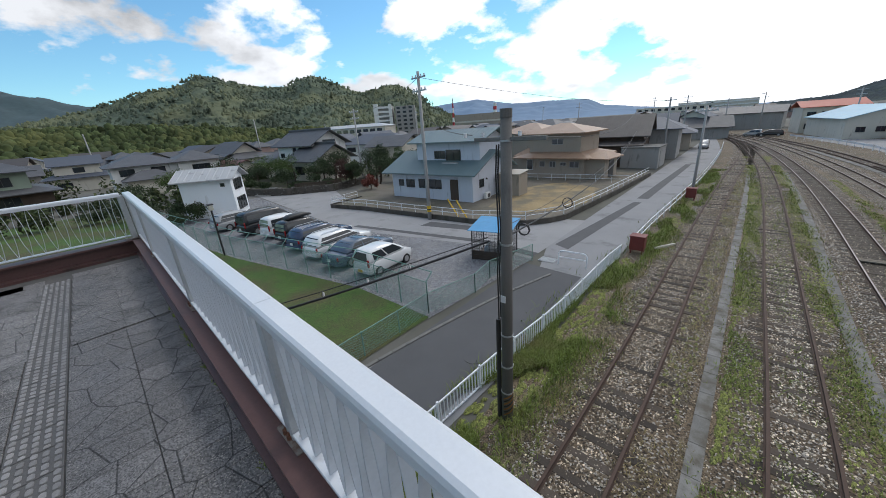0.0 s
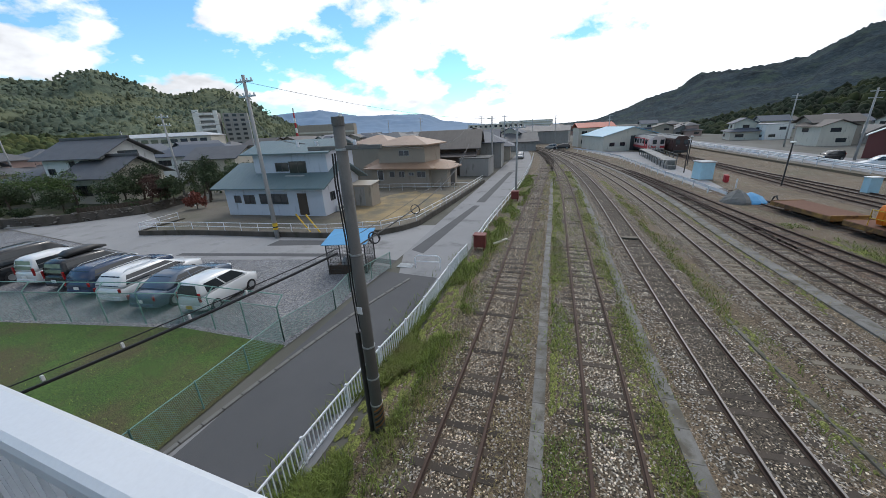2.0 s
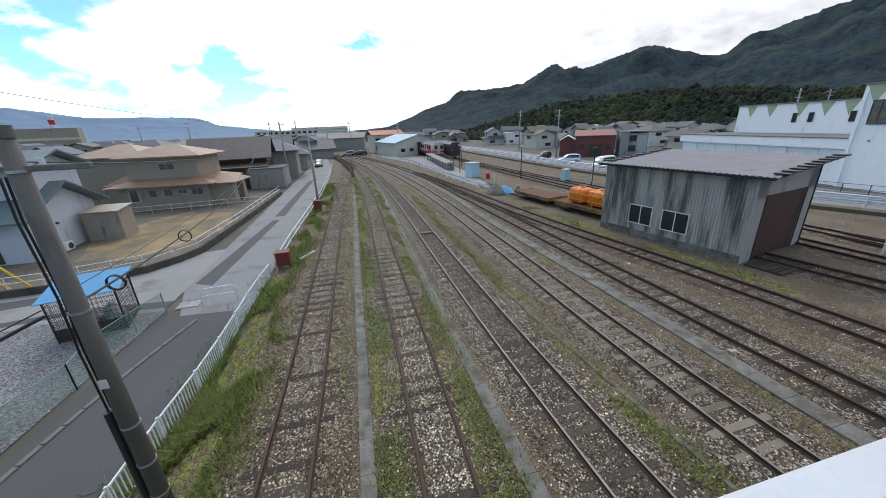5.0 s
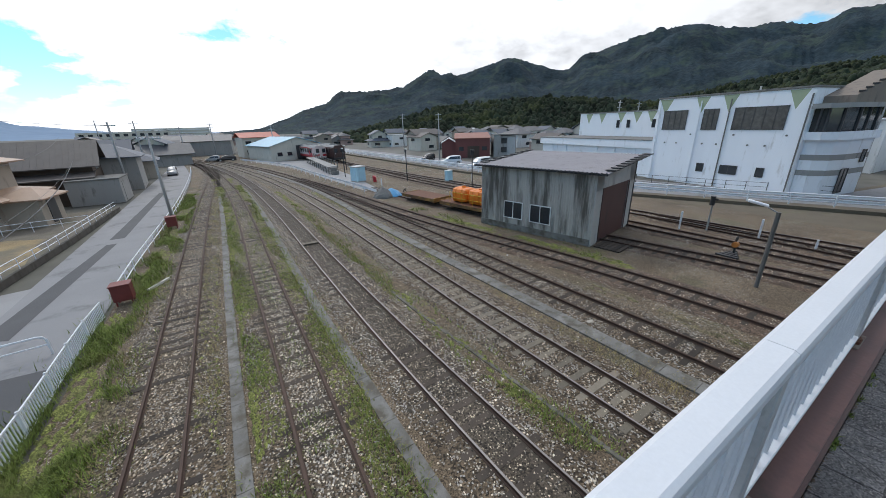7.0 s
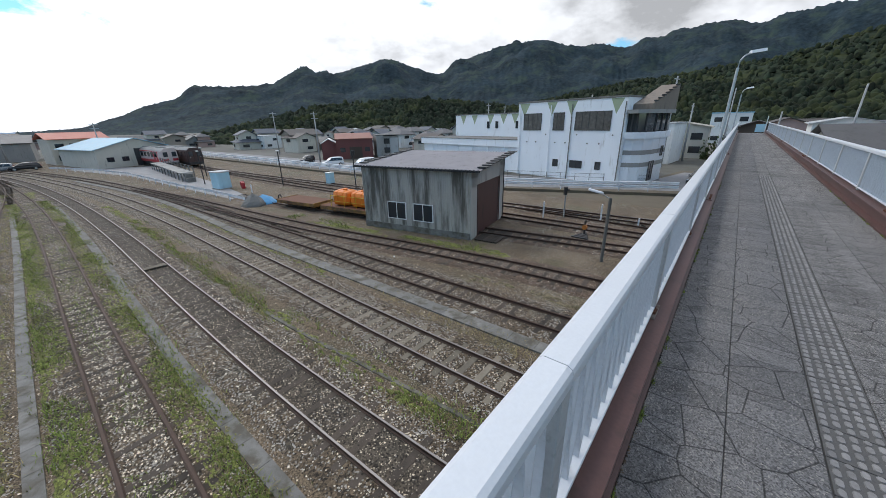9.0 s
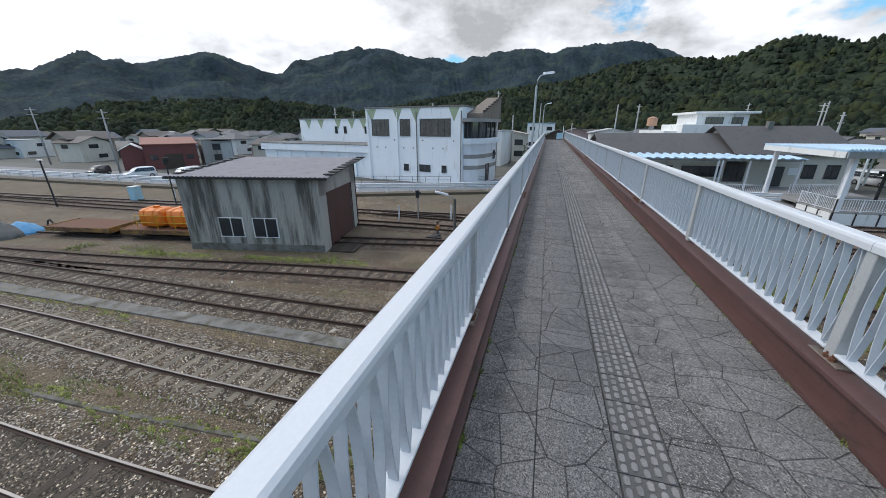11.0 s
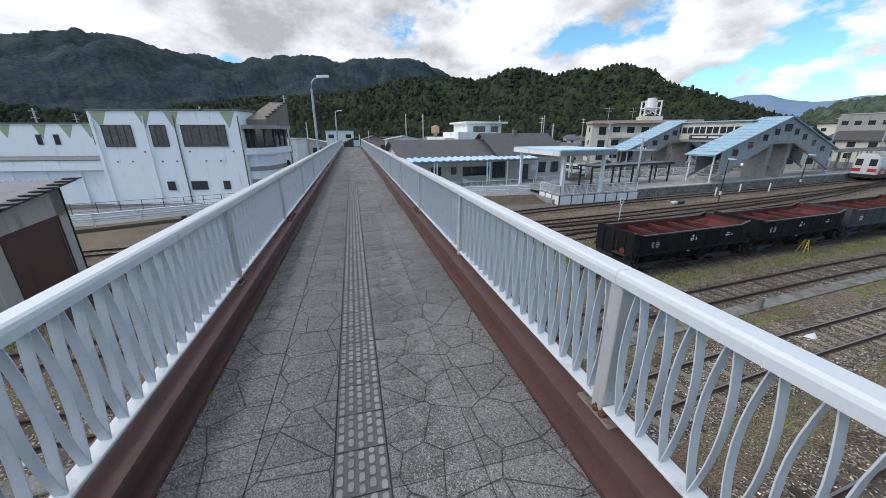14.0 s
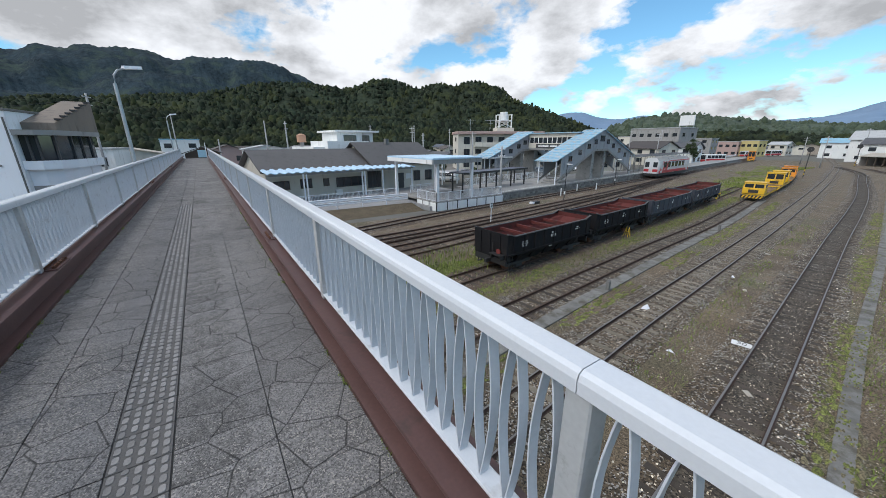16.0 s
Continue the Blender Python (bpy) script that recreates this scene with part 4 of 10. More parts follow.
hill("far_range_north", [(88, 0.1), (96, 0.2), (101, 0.6), (104, 1.0), (107, 1.4), (109, 2.3), (112.5, 2.5), (116, 2.5), (119.7, 2.6), (122, 3.0), (125.1, 3.5), (127, 3.2), (130.5, 3.0), (134, 3.0), (140, 2.6)], 1500, 2300, FAR_HILL, "distant mountains coloured with blue haze", 0.3, 0.5)
hill("far_range_south", [(-110, 4.8), (-95, 4.6), (-88, 4.2), (-84.2, 4.0), (-82.4, 3.4), (-80.6, 2.9), (-77, 2.6), (-72, 2.8), (-68, 3.2), (-63, 3.6), (-60, 3.3), (-57, 3.7), (-54, 4.4), (-51, 3.9), (-46, 1.8)], 1300, 2200, FAR_HILL, "distant mountains coloured with blue haze", 0.3, 0.5)
hill("hill_south", [(-110, 3.2), (-100, 3.0), (-90, 2.6), (-84, 2.1), (-80, 2.2), (-77, 2.5), (-74, 2.7), (-71.5, 3.2), (-68, 3.8), (-65.5, 3.8), (-62.5, 3.5), (-60.5, 2.8), (-58, 1.7), (-54, 0.5)], 420, 900, FIELD, "pale green wooded hillside beyond the town", 1.0, 0.6, trees=4.4)
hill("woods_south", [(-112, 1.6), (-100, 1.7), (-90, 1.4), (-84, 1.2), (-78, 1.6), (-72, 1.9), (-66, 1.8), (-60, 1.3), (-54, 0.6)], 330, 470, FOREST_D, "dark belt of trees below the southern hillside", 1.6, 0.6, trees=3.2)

# ---------------------------------------------------------------- houses
W_CREAM = mat("cream render", (0.58, 0.55, 0.48), 0.85, vary=0.08, scale=0.8, stain=(0.3, 0.28, 0.24), stain_amt=0.12, streak=4)
HALLW = mat("clean white render", (0.82, 0.85, 0.89), 0.8, vary=0.04, scale=0.8, stain=(0.55, 0.55, 0.54), stain_amt=0.10, streak=5)
W_WHITE = mat("white render", (0.74, 0.75, 0.74), 0.8, vary=0.06, scale=0.8, stain=(0.38, 0.37, 0.35), stain_amt=0.14, streak=5)
W_BLUEG = mat("pale blue grey siding", (0.55, 0.585, 0.66), 0.75, vary=0.06, scale=0.8, stain=(0.28, 0.31, 0.36), stain_amt=0.12, streak=5)
W_BEIGE = mat("beige mortar wall", (0.345, 0.302, 0.252), 0.85, vary=0.08, scale=0.8, stain=(0.19, 0.165, 0.14), stain_amt=0.15, streak=4)
W_BROWN = mat("dark brown boards", (0.075, 0.055, 0.042), 0.85, vary=0.2, scale=1.0, streak=5)
W_GREY = mat("grey wall", (0.31, 0.305, 0.295), 0.85, vary=0.1, scale=0.8, stain=(0.15, 0.145, 0.14), stain_amt=0.2, streak=4)
W_PINK = mat("faded pink render", (0.42, 0.30, 0.27), 0.85, vary=0.08, scale=0.8, stain=(0.28, 0.22, 0.2), stain_amt=0.15, streak=4)
W_RED = mat("maroon cladding", (0.17, 0.055, 0.05), 0.7, vary=0.1, scale=0.8, streak=5)
R_BLUE = mat("blue green sheet roof", (0.115, 0.170, 0.185), 0.45, vary=0.1, scale=0.7, stain=(0.09, 0.14, 0.16), stain_amt=0.2)
R_COPPER = mat("orange brown sheet roof", (0.315, 0.205, 0.138), 0.5, vary=0.16, scale=0.7, stain=(0.20, 0.11, 0.07), stain_amt=0.2)
R_PALE = mat("pale sheet roof", (0.40, 0.36, 0.30), 0.5, vary=0.1, scale=0.7)
R_DARK = mat("dark grey tile roof", (0.082, 0.084, 0.092), 0.6, vary=0.25, scale=0.9, fine=20, bump=0.02, bump_scale=12)
R_BROWN = mat("dark brown sheet roof", (0.060, 0.050, 0.046), 0.6, vary=0.15, scale=0.8)
R_OLD = mat("weathered brown grey sheet roof", (0.088, 0.077, 0.072), 0.65, vary=0.2, scale=0.8, stain=(0.075, 0.064, 0.058), stain_amt=0.35, stain_scale=0.9, streak=5)
R_NAVY = mat("slate blue roof", (0.075, 0.088, 0.115), 0.65, vary=0.12, scale=0.8)
R_RED = mat("faded red roof", (0.42, 0.10, 0.06), 0.55, vary=0.12, scale=0.8)
R_WINE = mat("faded red brown tile roof", (0.13, 0.062, 0.055), 0.75, vary=0.18, scale=0.9, fine=20)
W_SAGE = mat("pale green wall board", (0.28, 0.34, 0.27), 0.8, vary=0.1, scale=0.8, streak=4)
R_SKY = mat("sky blue sheet roof", (0.22, 0.42, 0.55), 0.45, vary=0.12, scale=0.7, stain=(0.35, 0.42, 0.45), stain_amt=0.25)
R_GREY = mat("pale grey sheet roof", (0.42, 0.43, 0.44), 0.5, vary=0.1, scale=0.8, stain=(0.25, 0.25, 0.26), stain_amt=0.2)
FRAME = mat("aluminium frame", (0.42, 0.42, 0.42), 0.45, 0.4)
DARKF = mat("dark frame", (0.05, 0.05, 0.052), 0.5)


def roof_shape(x0, y0, x1, y1, z, rise, kind, axis, over, th=0.12):
    """A gable, hip, skirt or lean-to roof over a block; its eaves overhang."""
    a, b, c, d = x0 - over, y0 - over, x1 + over, y1 + over
    s = Shape()
    if kind == "flat":
        return s.box(a, b, z, c, d, z + 0.25, 0.03)
    if kind == "lean":  # falls to the -y side, or to the -x side for axis y
        lo, hi = z, z + rise
        if axis == "x":
            top = [(a, b, lo), (c, b, lo), (c, d, hi), (a, d, hi)]
        else:
            top = [(a, b, lo), (c, b, hi), (c, d, hi), (a, d, lo)]
        return s.add([(p[0], p[1], p[2] + th) for p in top] + top, [(0, 1, 2, 3), (7, 6, 5, 4), (0, 4, 5, 1), (1, 5, 6, 2), (2, 6, 7, 3), (3, 7, 4, 0)])
    mx, my = (a + c) / 2, (b + d) / 2
    if axis == "x":
        k = min((d - b) / 2, (c - a) * 0.42) if kind == "hip" else 0.0
        r0, r1 = (a + k, my), (c - k, my)
    else:
        k = min((c - a) / 2, (d - b) * 0.42) if kind == "hip" else 0.0
        r0, r1 = (mx, b + k), (mx, d - k)
    drop = over * rise / (((d - b) / 2) if axis == "x" else ((c - a) / 2))
    e = z - drop * 0.6
    for dz, flip in ((th, False), (0.0, True)):
        v = [(a, b, e + dz), (c, b, e + dz), (c, d, e + dz), (a, d, e + dz), (*r0, z + rise + dz), (*r1, z + rise + dz)]
        if axis == "x":
            f = [(0, 1, 5, 4), (2, 3, 4, 5), (1, 2, 5), (3, 0, 4)]
        else:
            f = [(1, 2, 5, 4), (3, 0, 4, 5), (0, 1, 4), (2, 3, 5)]
        if kind == "gable":
            f = f[:2]
        s.add(v, [q[::-1] for q in f] if flip else f)
    n = 6
    if kind == "gable":
        lo = [0, 1, 5, 2, 3, 4] if axis == "x" else [1, 2, 5, 3, 0, 4]
        rim = [(lo[0], lo[1]), (lo[1], lo[2]), (lo[2], lo[3]), (lo[3], lo[4]), (lo[4], lo[5]), (lo[5], lo[0])]
    else:
        rim = [(0, 1), (1, 2), (2, 3), (3, 0)]
    s.f += [(p, p + n, q + n, q) for p, q in rim]
    return s


def wall_shape(x0, y0, x1, y1, z0, z1, rise, kind, axis):
    s = Shape()
    s.box(x0, y0, z0, x1, y1, z1)
    mx, my = (x0 + x1) / 2, (y0 + y1) / 2
    if kind == "gable":
        if axis == "x":
            for x in (x0, x1):
                s.add([(x, y0, z1), (x, y1, z1), (x, my, z1 + rise * 0.98)], [(0, 1, 2)])
        else:
            for y in (y0, y1):
                s.add([(x0, y, z1), (x1, y, z1), (mx, y, z1 + rise * 0.98)], [(0, 1, 2)])
    return s


def window(parent, block, face, u, z, w, h, frame=None, bars=1, name="window", glass=None):
    """A window on the face S, N, W or E of a block; u runs along the face from its low end."""
    x0, y0, x1, y1 = block[:4]
    t = 0.05
    fr, pn = Shape(), Shape()

    def bx(s, u0, za, u1, zb, d0, d1):
        if face == "S":
            s.box(x0 + u0, y0 - d1, za, x0 + u1, y0 - d0, zb)
        elif face == "N":
            s.box(x0 + u0, y1 + d0, za, x0 + u1, y1 + d1, zb)
        elif face == "W":
            s.box(x0 - d1, y0 + u0, za, x0 - d0, y0 + u1, zb)
        else:
            s.box(x1 + d0, y0 + u0, za, x1 + d1, y0 + u1, zb)
    bx(fr, u, z, u + w, z + t, 0.0, 0.07); bx(fr, u, z + h - t, u + w, z + h, 0.0, 0.07)
    bx(fr, u, z + t, u + t, z + h - t, 0.0, 0.07); bx(fr, u + w - t, z + t, u + w, z + h - t, 0.0, 0.07)
    for i in range(bars):
        c = u + w * (i + 1) / (bars + 1)
        bx(fr, c - t / 2, z + t, c + t / 2, z + h - t, 0.0, 0.06)
    bx(pn, u + t, z + t, u + w - t, z + h - t, 0.005, 0.03)
    o = part(name, fr, frame or FRAME, parent)
    part("pane", pn, glass or GLASS, o)
    return o


def door(parent, block, face, u, z, w, h, material):
    x0, y0, x1, y1 = block[:4]
    s = Shape()
    if face == "S":
        s.box(x0 + u, y0 - 0.06, z, x0 + u + w, y0 - 0.003, z + h, 0.01)
    elif face == "E":
        s.box(x1 + 0.003, y0 + u, z, x1 + 0.06, y0 + u + w, z + h, 0.01)
    elif face == "W":
        s.box(x0 - 0.06, y0 + u, z, x0 - 0.003, y0 + u + w, z + h, 0.01)
    else:
        s.box(x0 + u, y1 + 0.003, z, x0 + u + w, y1 + 0.06, z + h, 0.01)
    return part("door", s, material, parent)


def ribs(parent, block, z, rise, axis, over, material, gap=0.9, r=0.025):
    """Standing seams up both slopes of a gable roof."""
    x0, y0, x1, y1 = block[:4]
    a, b, c, d = x0 - over, y0 - over, x1 + over, y1 + over
    s = Shape()
    drop = over * rise / (((d - b) / 2) if axis == "x" else ((c - a) / 2)) * 0.6
    if axis == "x":
        n = int((c - a) / gap)
        for i in range(n + 1):
            x, my = a + (c - a) * i / n, (b + d) / 2
            for e in (b, d):
                s.tube([(x, e, z - drop + 0.125), (x, my, z + rise + 0.125)], r, 4)
    else:
        n = int((d - b) / gap)
        for i in range(n + 1):
            y, mx = b + (d - b) * i / n, (a + c) / 2
            for e in (a, c):
                s.tube([(e, y, z - drop + 0.125), (mx, y, z + rise + 0.125)], r, 4)
    return part("roof_seams", s, material, parent)


def house(at, label, blocks, rz=0.0, category="house", group=""):
    """blocks: (x0, y0, x1, y1, z0, z1, rise, kind, axis, over, wall, roof). Returns the thing."""
    h = thing("house", at, label, category, group, rz=rz)
    for x0, y0, x1, y1, z0, z1, rise, kind, axis, over, wm, rm in blocks:
        part("wall", wall_shape(x0, y0, x1, y1, z0, z1, rise, kind, axis), wm, h)
        part("roof", roof_shape(x0, y0, x1, y1, z1, rise, kind, axis, over), rm, h)
    return h


# blue-roofed house on its plot
lo, up = (0, 0, 10.6, 7.0), (2.6, 1.6, 10.5, 6.6)
hb = house((-29.8, 26.6, 0.3), "two-storey pale blue house with blue green sheet roofs",
           [(0, 0, 10.6, 7.0, 0, 2.75, 1.75, "gable", "x", 0.8, W_BLUEG, R_BLUE), (2.6, 1.6, 10.5, 6.6, 2.75, 5.6, 0.95, "gable", "x", 0.75, W_BLUEG, R_BLUE)], rz=3)
for u, z, w, h, n in ((1.0, 1.2, 0.7, 0.7, 0), (2.1, 1.1, 1.2, 0.85, 1), (3.9, 1.1, 3.0, 0.95, 3)):
    window(hb, lo, "S", u, z, w, h, DARKF, n)
door(hb, lo, "S", 8.0, 0.1, 0.95, 2.0, W_BROWN)
window(hb, up, "S", 2.4, 3.9, 1.4, 0.8, DARKF, 1)
window(hb, up, "S", 3.9, 3.7, 1.8, 1.1, DARKF, 1)
window(hb, lo, "E", 1.2, 1.2, 0.8, 0.8, DARKF, 1)
ribs(hb, lo, 2.75, 1.75, "x", 0.8, R_BLUE, 0.45, 0.010); ribs(hb, up, 5.6, 0.95, "x", 0.75, R_BLUE, 0.45, 0.010)
part("balcony_box", Shape().box(6.3, 1.0, 3.35, 8.3, 1.6, 3.6, 0.02), FRAME, hb)
for u in (2.5, 5.2):
    part("air_vent", Shape().tube([(10.6, u, 1.9), (10.72, u, 1.9)], 0.09, 8), DARKF, hb)
ac = thing("air_conditioner", (-18.95, 29.2, 0.32), "white outdoor air conditioning unit beside the blue house", "air conditioner", "air conditioners")
part("case", Shape().box(-0.15, -0.4, 0.05, 0.15, 0.4, 0.62, 0.02), W_WHITE, ac)
part("fan_grille", Shape().tube([(0.152, 0.08, 0.33), (0.165, 0.08, 0.33)], 0.22, 14), DARKF, ac)

# beige house with copper roofs
lo, up = (0, 0, 8.4, 7.5), (0.6, 1.2, 7.4, 6.6)
hy = house((-22.8, 43.2, 0.3), "two-storey beige house with orange brown sheet roofs",
           [(0, 0, 8.4, 7.5, 0, 2.5, 1.15, "hip", "x", 0.8, W_BEIGE, R_COPPER), (0.6, 1.2, 7.4, 6.6, 2.5, 5.3, 0.95, "hip", "x", 0.8, W_BEIGE, R_COPPER),
            (8.4, 0.6, 10.6, 4.4, 0, 2.35, 0.7, "hip", "x", 0.55, W_BEIGE, R_COPPER)], rz=-4)
for u, z, w, h, n in ((2.7, 1.3, 0.8, 0.75, 0), (4.1, 1.3, 0.85, 0.75, 1), (5.5, 1.5, 0.8, 0.45, 1), (6.7, 1.3, 1.2, 0.75, 1)):
    window(hy, lo, "S", u, z, w, h, FRAME, n)
window(hy, up, "S", 3.1, 3.9, 1.5, 0.7, FRAME, 1)
window(hy, lo, "S", 0.9, 0.9, 0.9, 1.3, WHITE, 0, name="door_window")
door(hy, (8.4, 0.6, 10.6, 4.4), "E", 1.2, 0.1, 1.5, 2.0, DARKF)
house((-29.5, 49.5, 0.1), "beige two-storey house with copper roof behind the plots", [(0, 0, 6.5, 8, 0, 5.4, 1.2, "hip", "x", 0.7, W_BEIGE, R_COPPER), (4.0, -2.2, 7.6, 0, 0, 2.5, 0.8, "hip", "x", 0.5, W_BEIGE, R_COPPER)])
hd = house((-22.5, 57, 0), "large old house with dark brown sheet roof and walls", [(1.5, 0, 11.0, 8, 0, 4.3, 2.6, "gable", "x", 0.8, W_BROWN, R_OLD), (1.7, -1.6, 10.8, 0, 0, 2.9, 0.6, "lean", "x", 0.4, W_BROWN, R_OLD)], rz=6)
window(hd, (1.5, 0, 11.0, 8), "E", 3.0, 3.6, 2.2, 0.8, FRAME, 2)
ribs(hd, (1.5, 0, 11.0, 8), 4.3, 2.6, "x", 0.8, R_OLD, 0.5, 0.012)
house((-15.6, 66, 0), "two-storey house with slate roof along the lane", [(0, 0, 7, 8, 0, 4.6, 1.6, "hip", "x", 0.7, W_GREY, R_NAVY)], rz=4)
hs = house((-18.5, 80, 0), "low house with slate blue tile roof along the lane", [(0, 0, 10, 8, 0, 3.2, 2.0, "hip", "x", 0.9, W_BEIGE, R_NAVY), (1, 1, 7, 6, 3.2, 5.0, 1.6, "gable", "x", 0.7, W_BROWN, R_NAVY)], rz=5)
for u in (1.0, 3.4, 5.8):
    window(hs, (0, 0, 10, 8), "S", u, 1.0, 1.6, 1.1, FRAME, 1)
gs = thing("garden_shed", (-19.0, 31.4, 0.3), "small beige steel garden shed on the bare plot", "shed")
part("wall", Shape().box(0, 0, 0, 2.3, 1.8, 2.1), W_BEIGE, gs)
part("roof", roof_shape(0, 0, 2.3, 1.8, 2.1, 0.22, "lean", "x", 0.12, 0.06), R_PALE, gs)
part("door", Shape().box(0.5, -0.03, 0.08, 1.6, -0.003, 1.95, 0.005), W_GREY, gs)
gb = thing("block_garage", (-13.6, 55.0, 0), "plain grey block garage beside the lane", "garage")
part("wall", Shape().box(0, 0, 0, 4.6, 5, 2.7, 0.02), W_GREY, gb)
part("roof", Shape().box(-0.1, -0.1, 2.7, 4.7, 5.1, 2.85, 0.02), CONCD, gb)
part("shutter", Shape().box(4.603, 1.0, 0.05, 4.65, 4.0, 2.3), W_GREY, gb)

# white garage block by the car park
lo = (0, 0, 4.8, 3.5)
hg = house((-42.6, 9.7, 0), "small white two-storey block with pale grey sheet roof", [(0, 0, 4.8, 3.5, 0, 3.9, 0.9, "gable", "x", 0.55, HALLW, R_GREY)], rz=52)
window(hg, lo, "E", 0.7, 2.6, 2.2, 1.1, DARKF, 2)
window(hg, lo, "E", 0.6, 0.5, 2.4, 1.3, DARKF, 2)
window(hg, lo, "S", 3.8, 3.1, 0.4, 0.35, DARKF, 0)
ribs(hg, lo, 3.9, 0.9, "x", 0.55, R_GREY, 0.6)

# old houses behind
ht = house((-62.5, 30.2, 0.45), "traditional white-walled house with stacked dark tile roofs", [(-2, 0.5, 8, 7.5, 0, 5.5, 2.1, "gable", "x", 0.9, W_WHITE, R_DARK), (5.5, -2.2, 12.2, 4.6, 0, 3.3, 2.1, "gable", "x", 0.9, W_CREAM, R_DARK),
                                                                                              (-7.5, -1, -2, 6, 0, 2.9, 1.5, "hip", "x", 0.8, W_CREAM, R_DARK)], rz=6)
window(ht, (-2, 0.5, 8, 7.5), "E", 2.2, 5.6, 2.6, 0.5, DARKF, 2)
for u, z, w, h in ((0.6, 3.4, 1.2, 0.8), (4.6, 4.2, 0.9, 0.9), (2.6, 1.0, 1.8, 1.2)):
    window(ht, (-2, 0.5, 8, 7.5), "S", u, z, w, h, DARKF, 1)
window(ht, (5.5, -2.2, 12.2, 4.6), "S", 1.0, 1.0, 2.2, 1.3, DARKF, 2)
part("gable_vent", Shape().box(12.2, 0.5, 3.5, 12.28, 1.9, 3.8), DARKF, ht)
for bx in ((-2, 0.5, 8, 7.5, 7.6), (5.5, -2.2, 12.2, 4.6, 5.4)):
    part("ridge_tiles", Shape().box(bx[0] - 0.95, (bx[1] + bx[3]) / 2 - 0.16, bx[4] + 0.05, bx[2] + 0.95, (bx[1] + bx[3]) / 2 + 0.16, bx[4] + 0.42, 0.05), R_DARK, ht)
h2 = house((-90, 24.5, 0.3), "old house with hipped dark tile roof and cream gable", [(0, 0, 13, 9, 0, 3.6, 1.6, "hip", "x", 1.0, W_CREAM, R_DARK), (2.5, 2, 10.5, 7, 4.3, 4.8, 1.8, "gable", "x", 0.8, W_CREAM, R_DARK), (11, -3.5, 19, 1.5, 0, 2.6, 0.9, "gable", "x", 0.5, W_CREAM, R_WINE)], rz=10)
window(h2, (0, 0, 13, 9), "S", 2.0, 1.2, 3.2, 1.3, DARKF, 3)
window(h2, (0, 0, 13, 9), "E", 2.0, 1.4, 2.4, 1.2, DARKF, 1)
h3 = house((-88, 9.5, 0), "two-storey white house with dark hipped tile roofs", [(0, 0, 10, 9, 0, 4.6, 1.5, "hip", "y", 0.9, W_WHITE, R_DARK), (2.0, 9.0, 11, 15.5, 0, 4.7, 1.5, "hip", "x", 0.9, W_WHITE, R_DARK), (9.0, 1.5, 13.5, 8.0, 0, 2.5, 1.2, "hip", "y", 0.7, W_CREAM, R_DARK)], rz=-4)
for u in (1.0, 5.2):
    window(h3, (0, 0, 10, 9), "E", u, 3.0, 2.0, 1.1, DARKF, 1)
window(h3, (2.0, 9.0, 11, 15.5), "E", 2.0, 2.6, 2.8, 1.3, DARKF, 2)
h4 = house((-70, 47, 0), "long two-storey house with slate blue tile roofs", [(0, 0, 16, 8, 0, 4.9, 1.7, "hip", "x", 0.9, W_WHITE, R_NAVY), (11, -4, 19, 3, 0, 4.4, 1.7, "gable", "x", 0.8, W_CREAM, R_DARK)], rz=14)
window(h4, (0, 0, 16, 8), "S", 2.0, 3.2, 2.4, 1.0, DARKF, 2)
window(h4, (11, -4, 19, 3), "S", 2.0, 2.9, 2.4, 1.0, DARKF, 2)
hl = house((-84, -10, 0), "old two-storey house with dark tile roofs and pale green upper wall", [(0, 0, 13, 11, 0, 2.8, 1.4, "hip", "y", 1.1, W_BROWN, R_DARK), (1.5, 1.5, 11.5, 9.5, 2.8, 5.6, 1.7, "hip", "y", 1.0, W_SAGE, R_DARK)], rz=3)
for u in (1.0, 4.0):
    window(hl, (1.5, 1.5, 11.5, 9.5), "E", u, 3.7, 2.4, 1.2, DARKF, 2)
    window(hl, (0, 0, 13, 11), "E", u + 1, 0.6, 3.0, 1.8, DARKF, 3)
house((-66, -34, 0), "pale two-storey house with dark roof beyond the lawn", [(0, 0, 10, 10, 0, 5.2, 2.0, "hip", "x", 0.8, W_WHITE, R_DARK)])

def far_window(parent, b, face, u, z, w, h):
    """A plain window for houses far off."""
    x0, y0, x1, y1 = b[:4]
    s = Shape()
    if face == "S":
        s.box(x0 + u, y0 - 0.05, z, x0 + u + w, y0 - 0.003, z + h)
    elif face == "N":
        s.box(x0 + u, y1 + 0.003, z, x0 + u + w, y1 + 0.05, z + h)
    elif face == "W":
        s.box(x0 - 0.05, y0 + u, z, x0 - 0.003, y0 + u + w, z + h)
    else:
        s.box(x1 + 0.003, y0 + u, z, x1 + 0.05, y0 + u + w, z + h)
    return part("window", s, GLASS, parent)


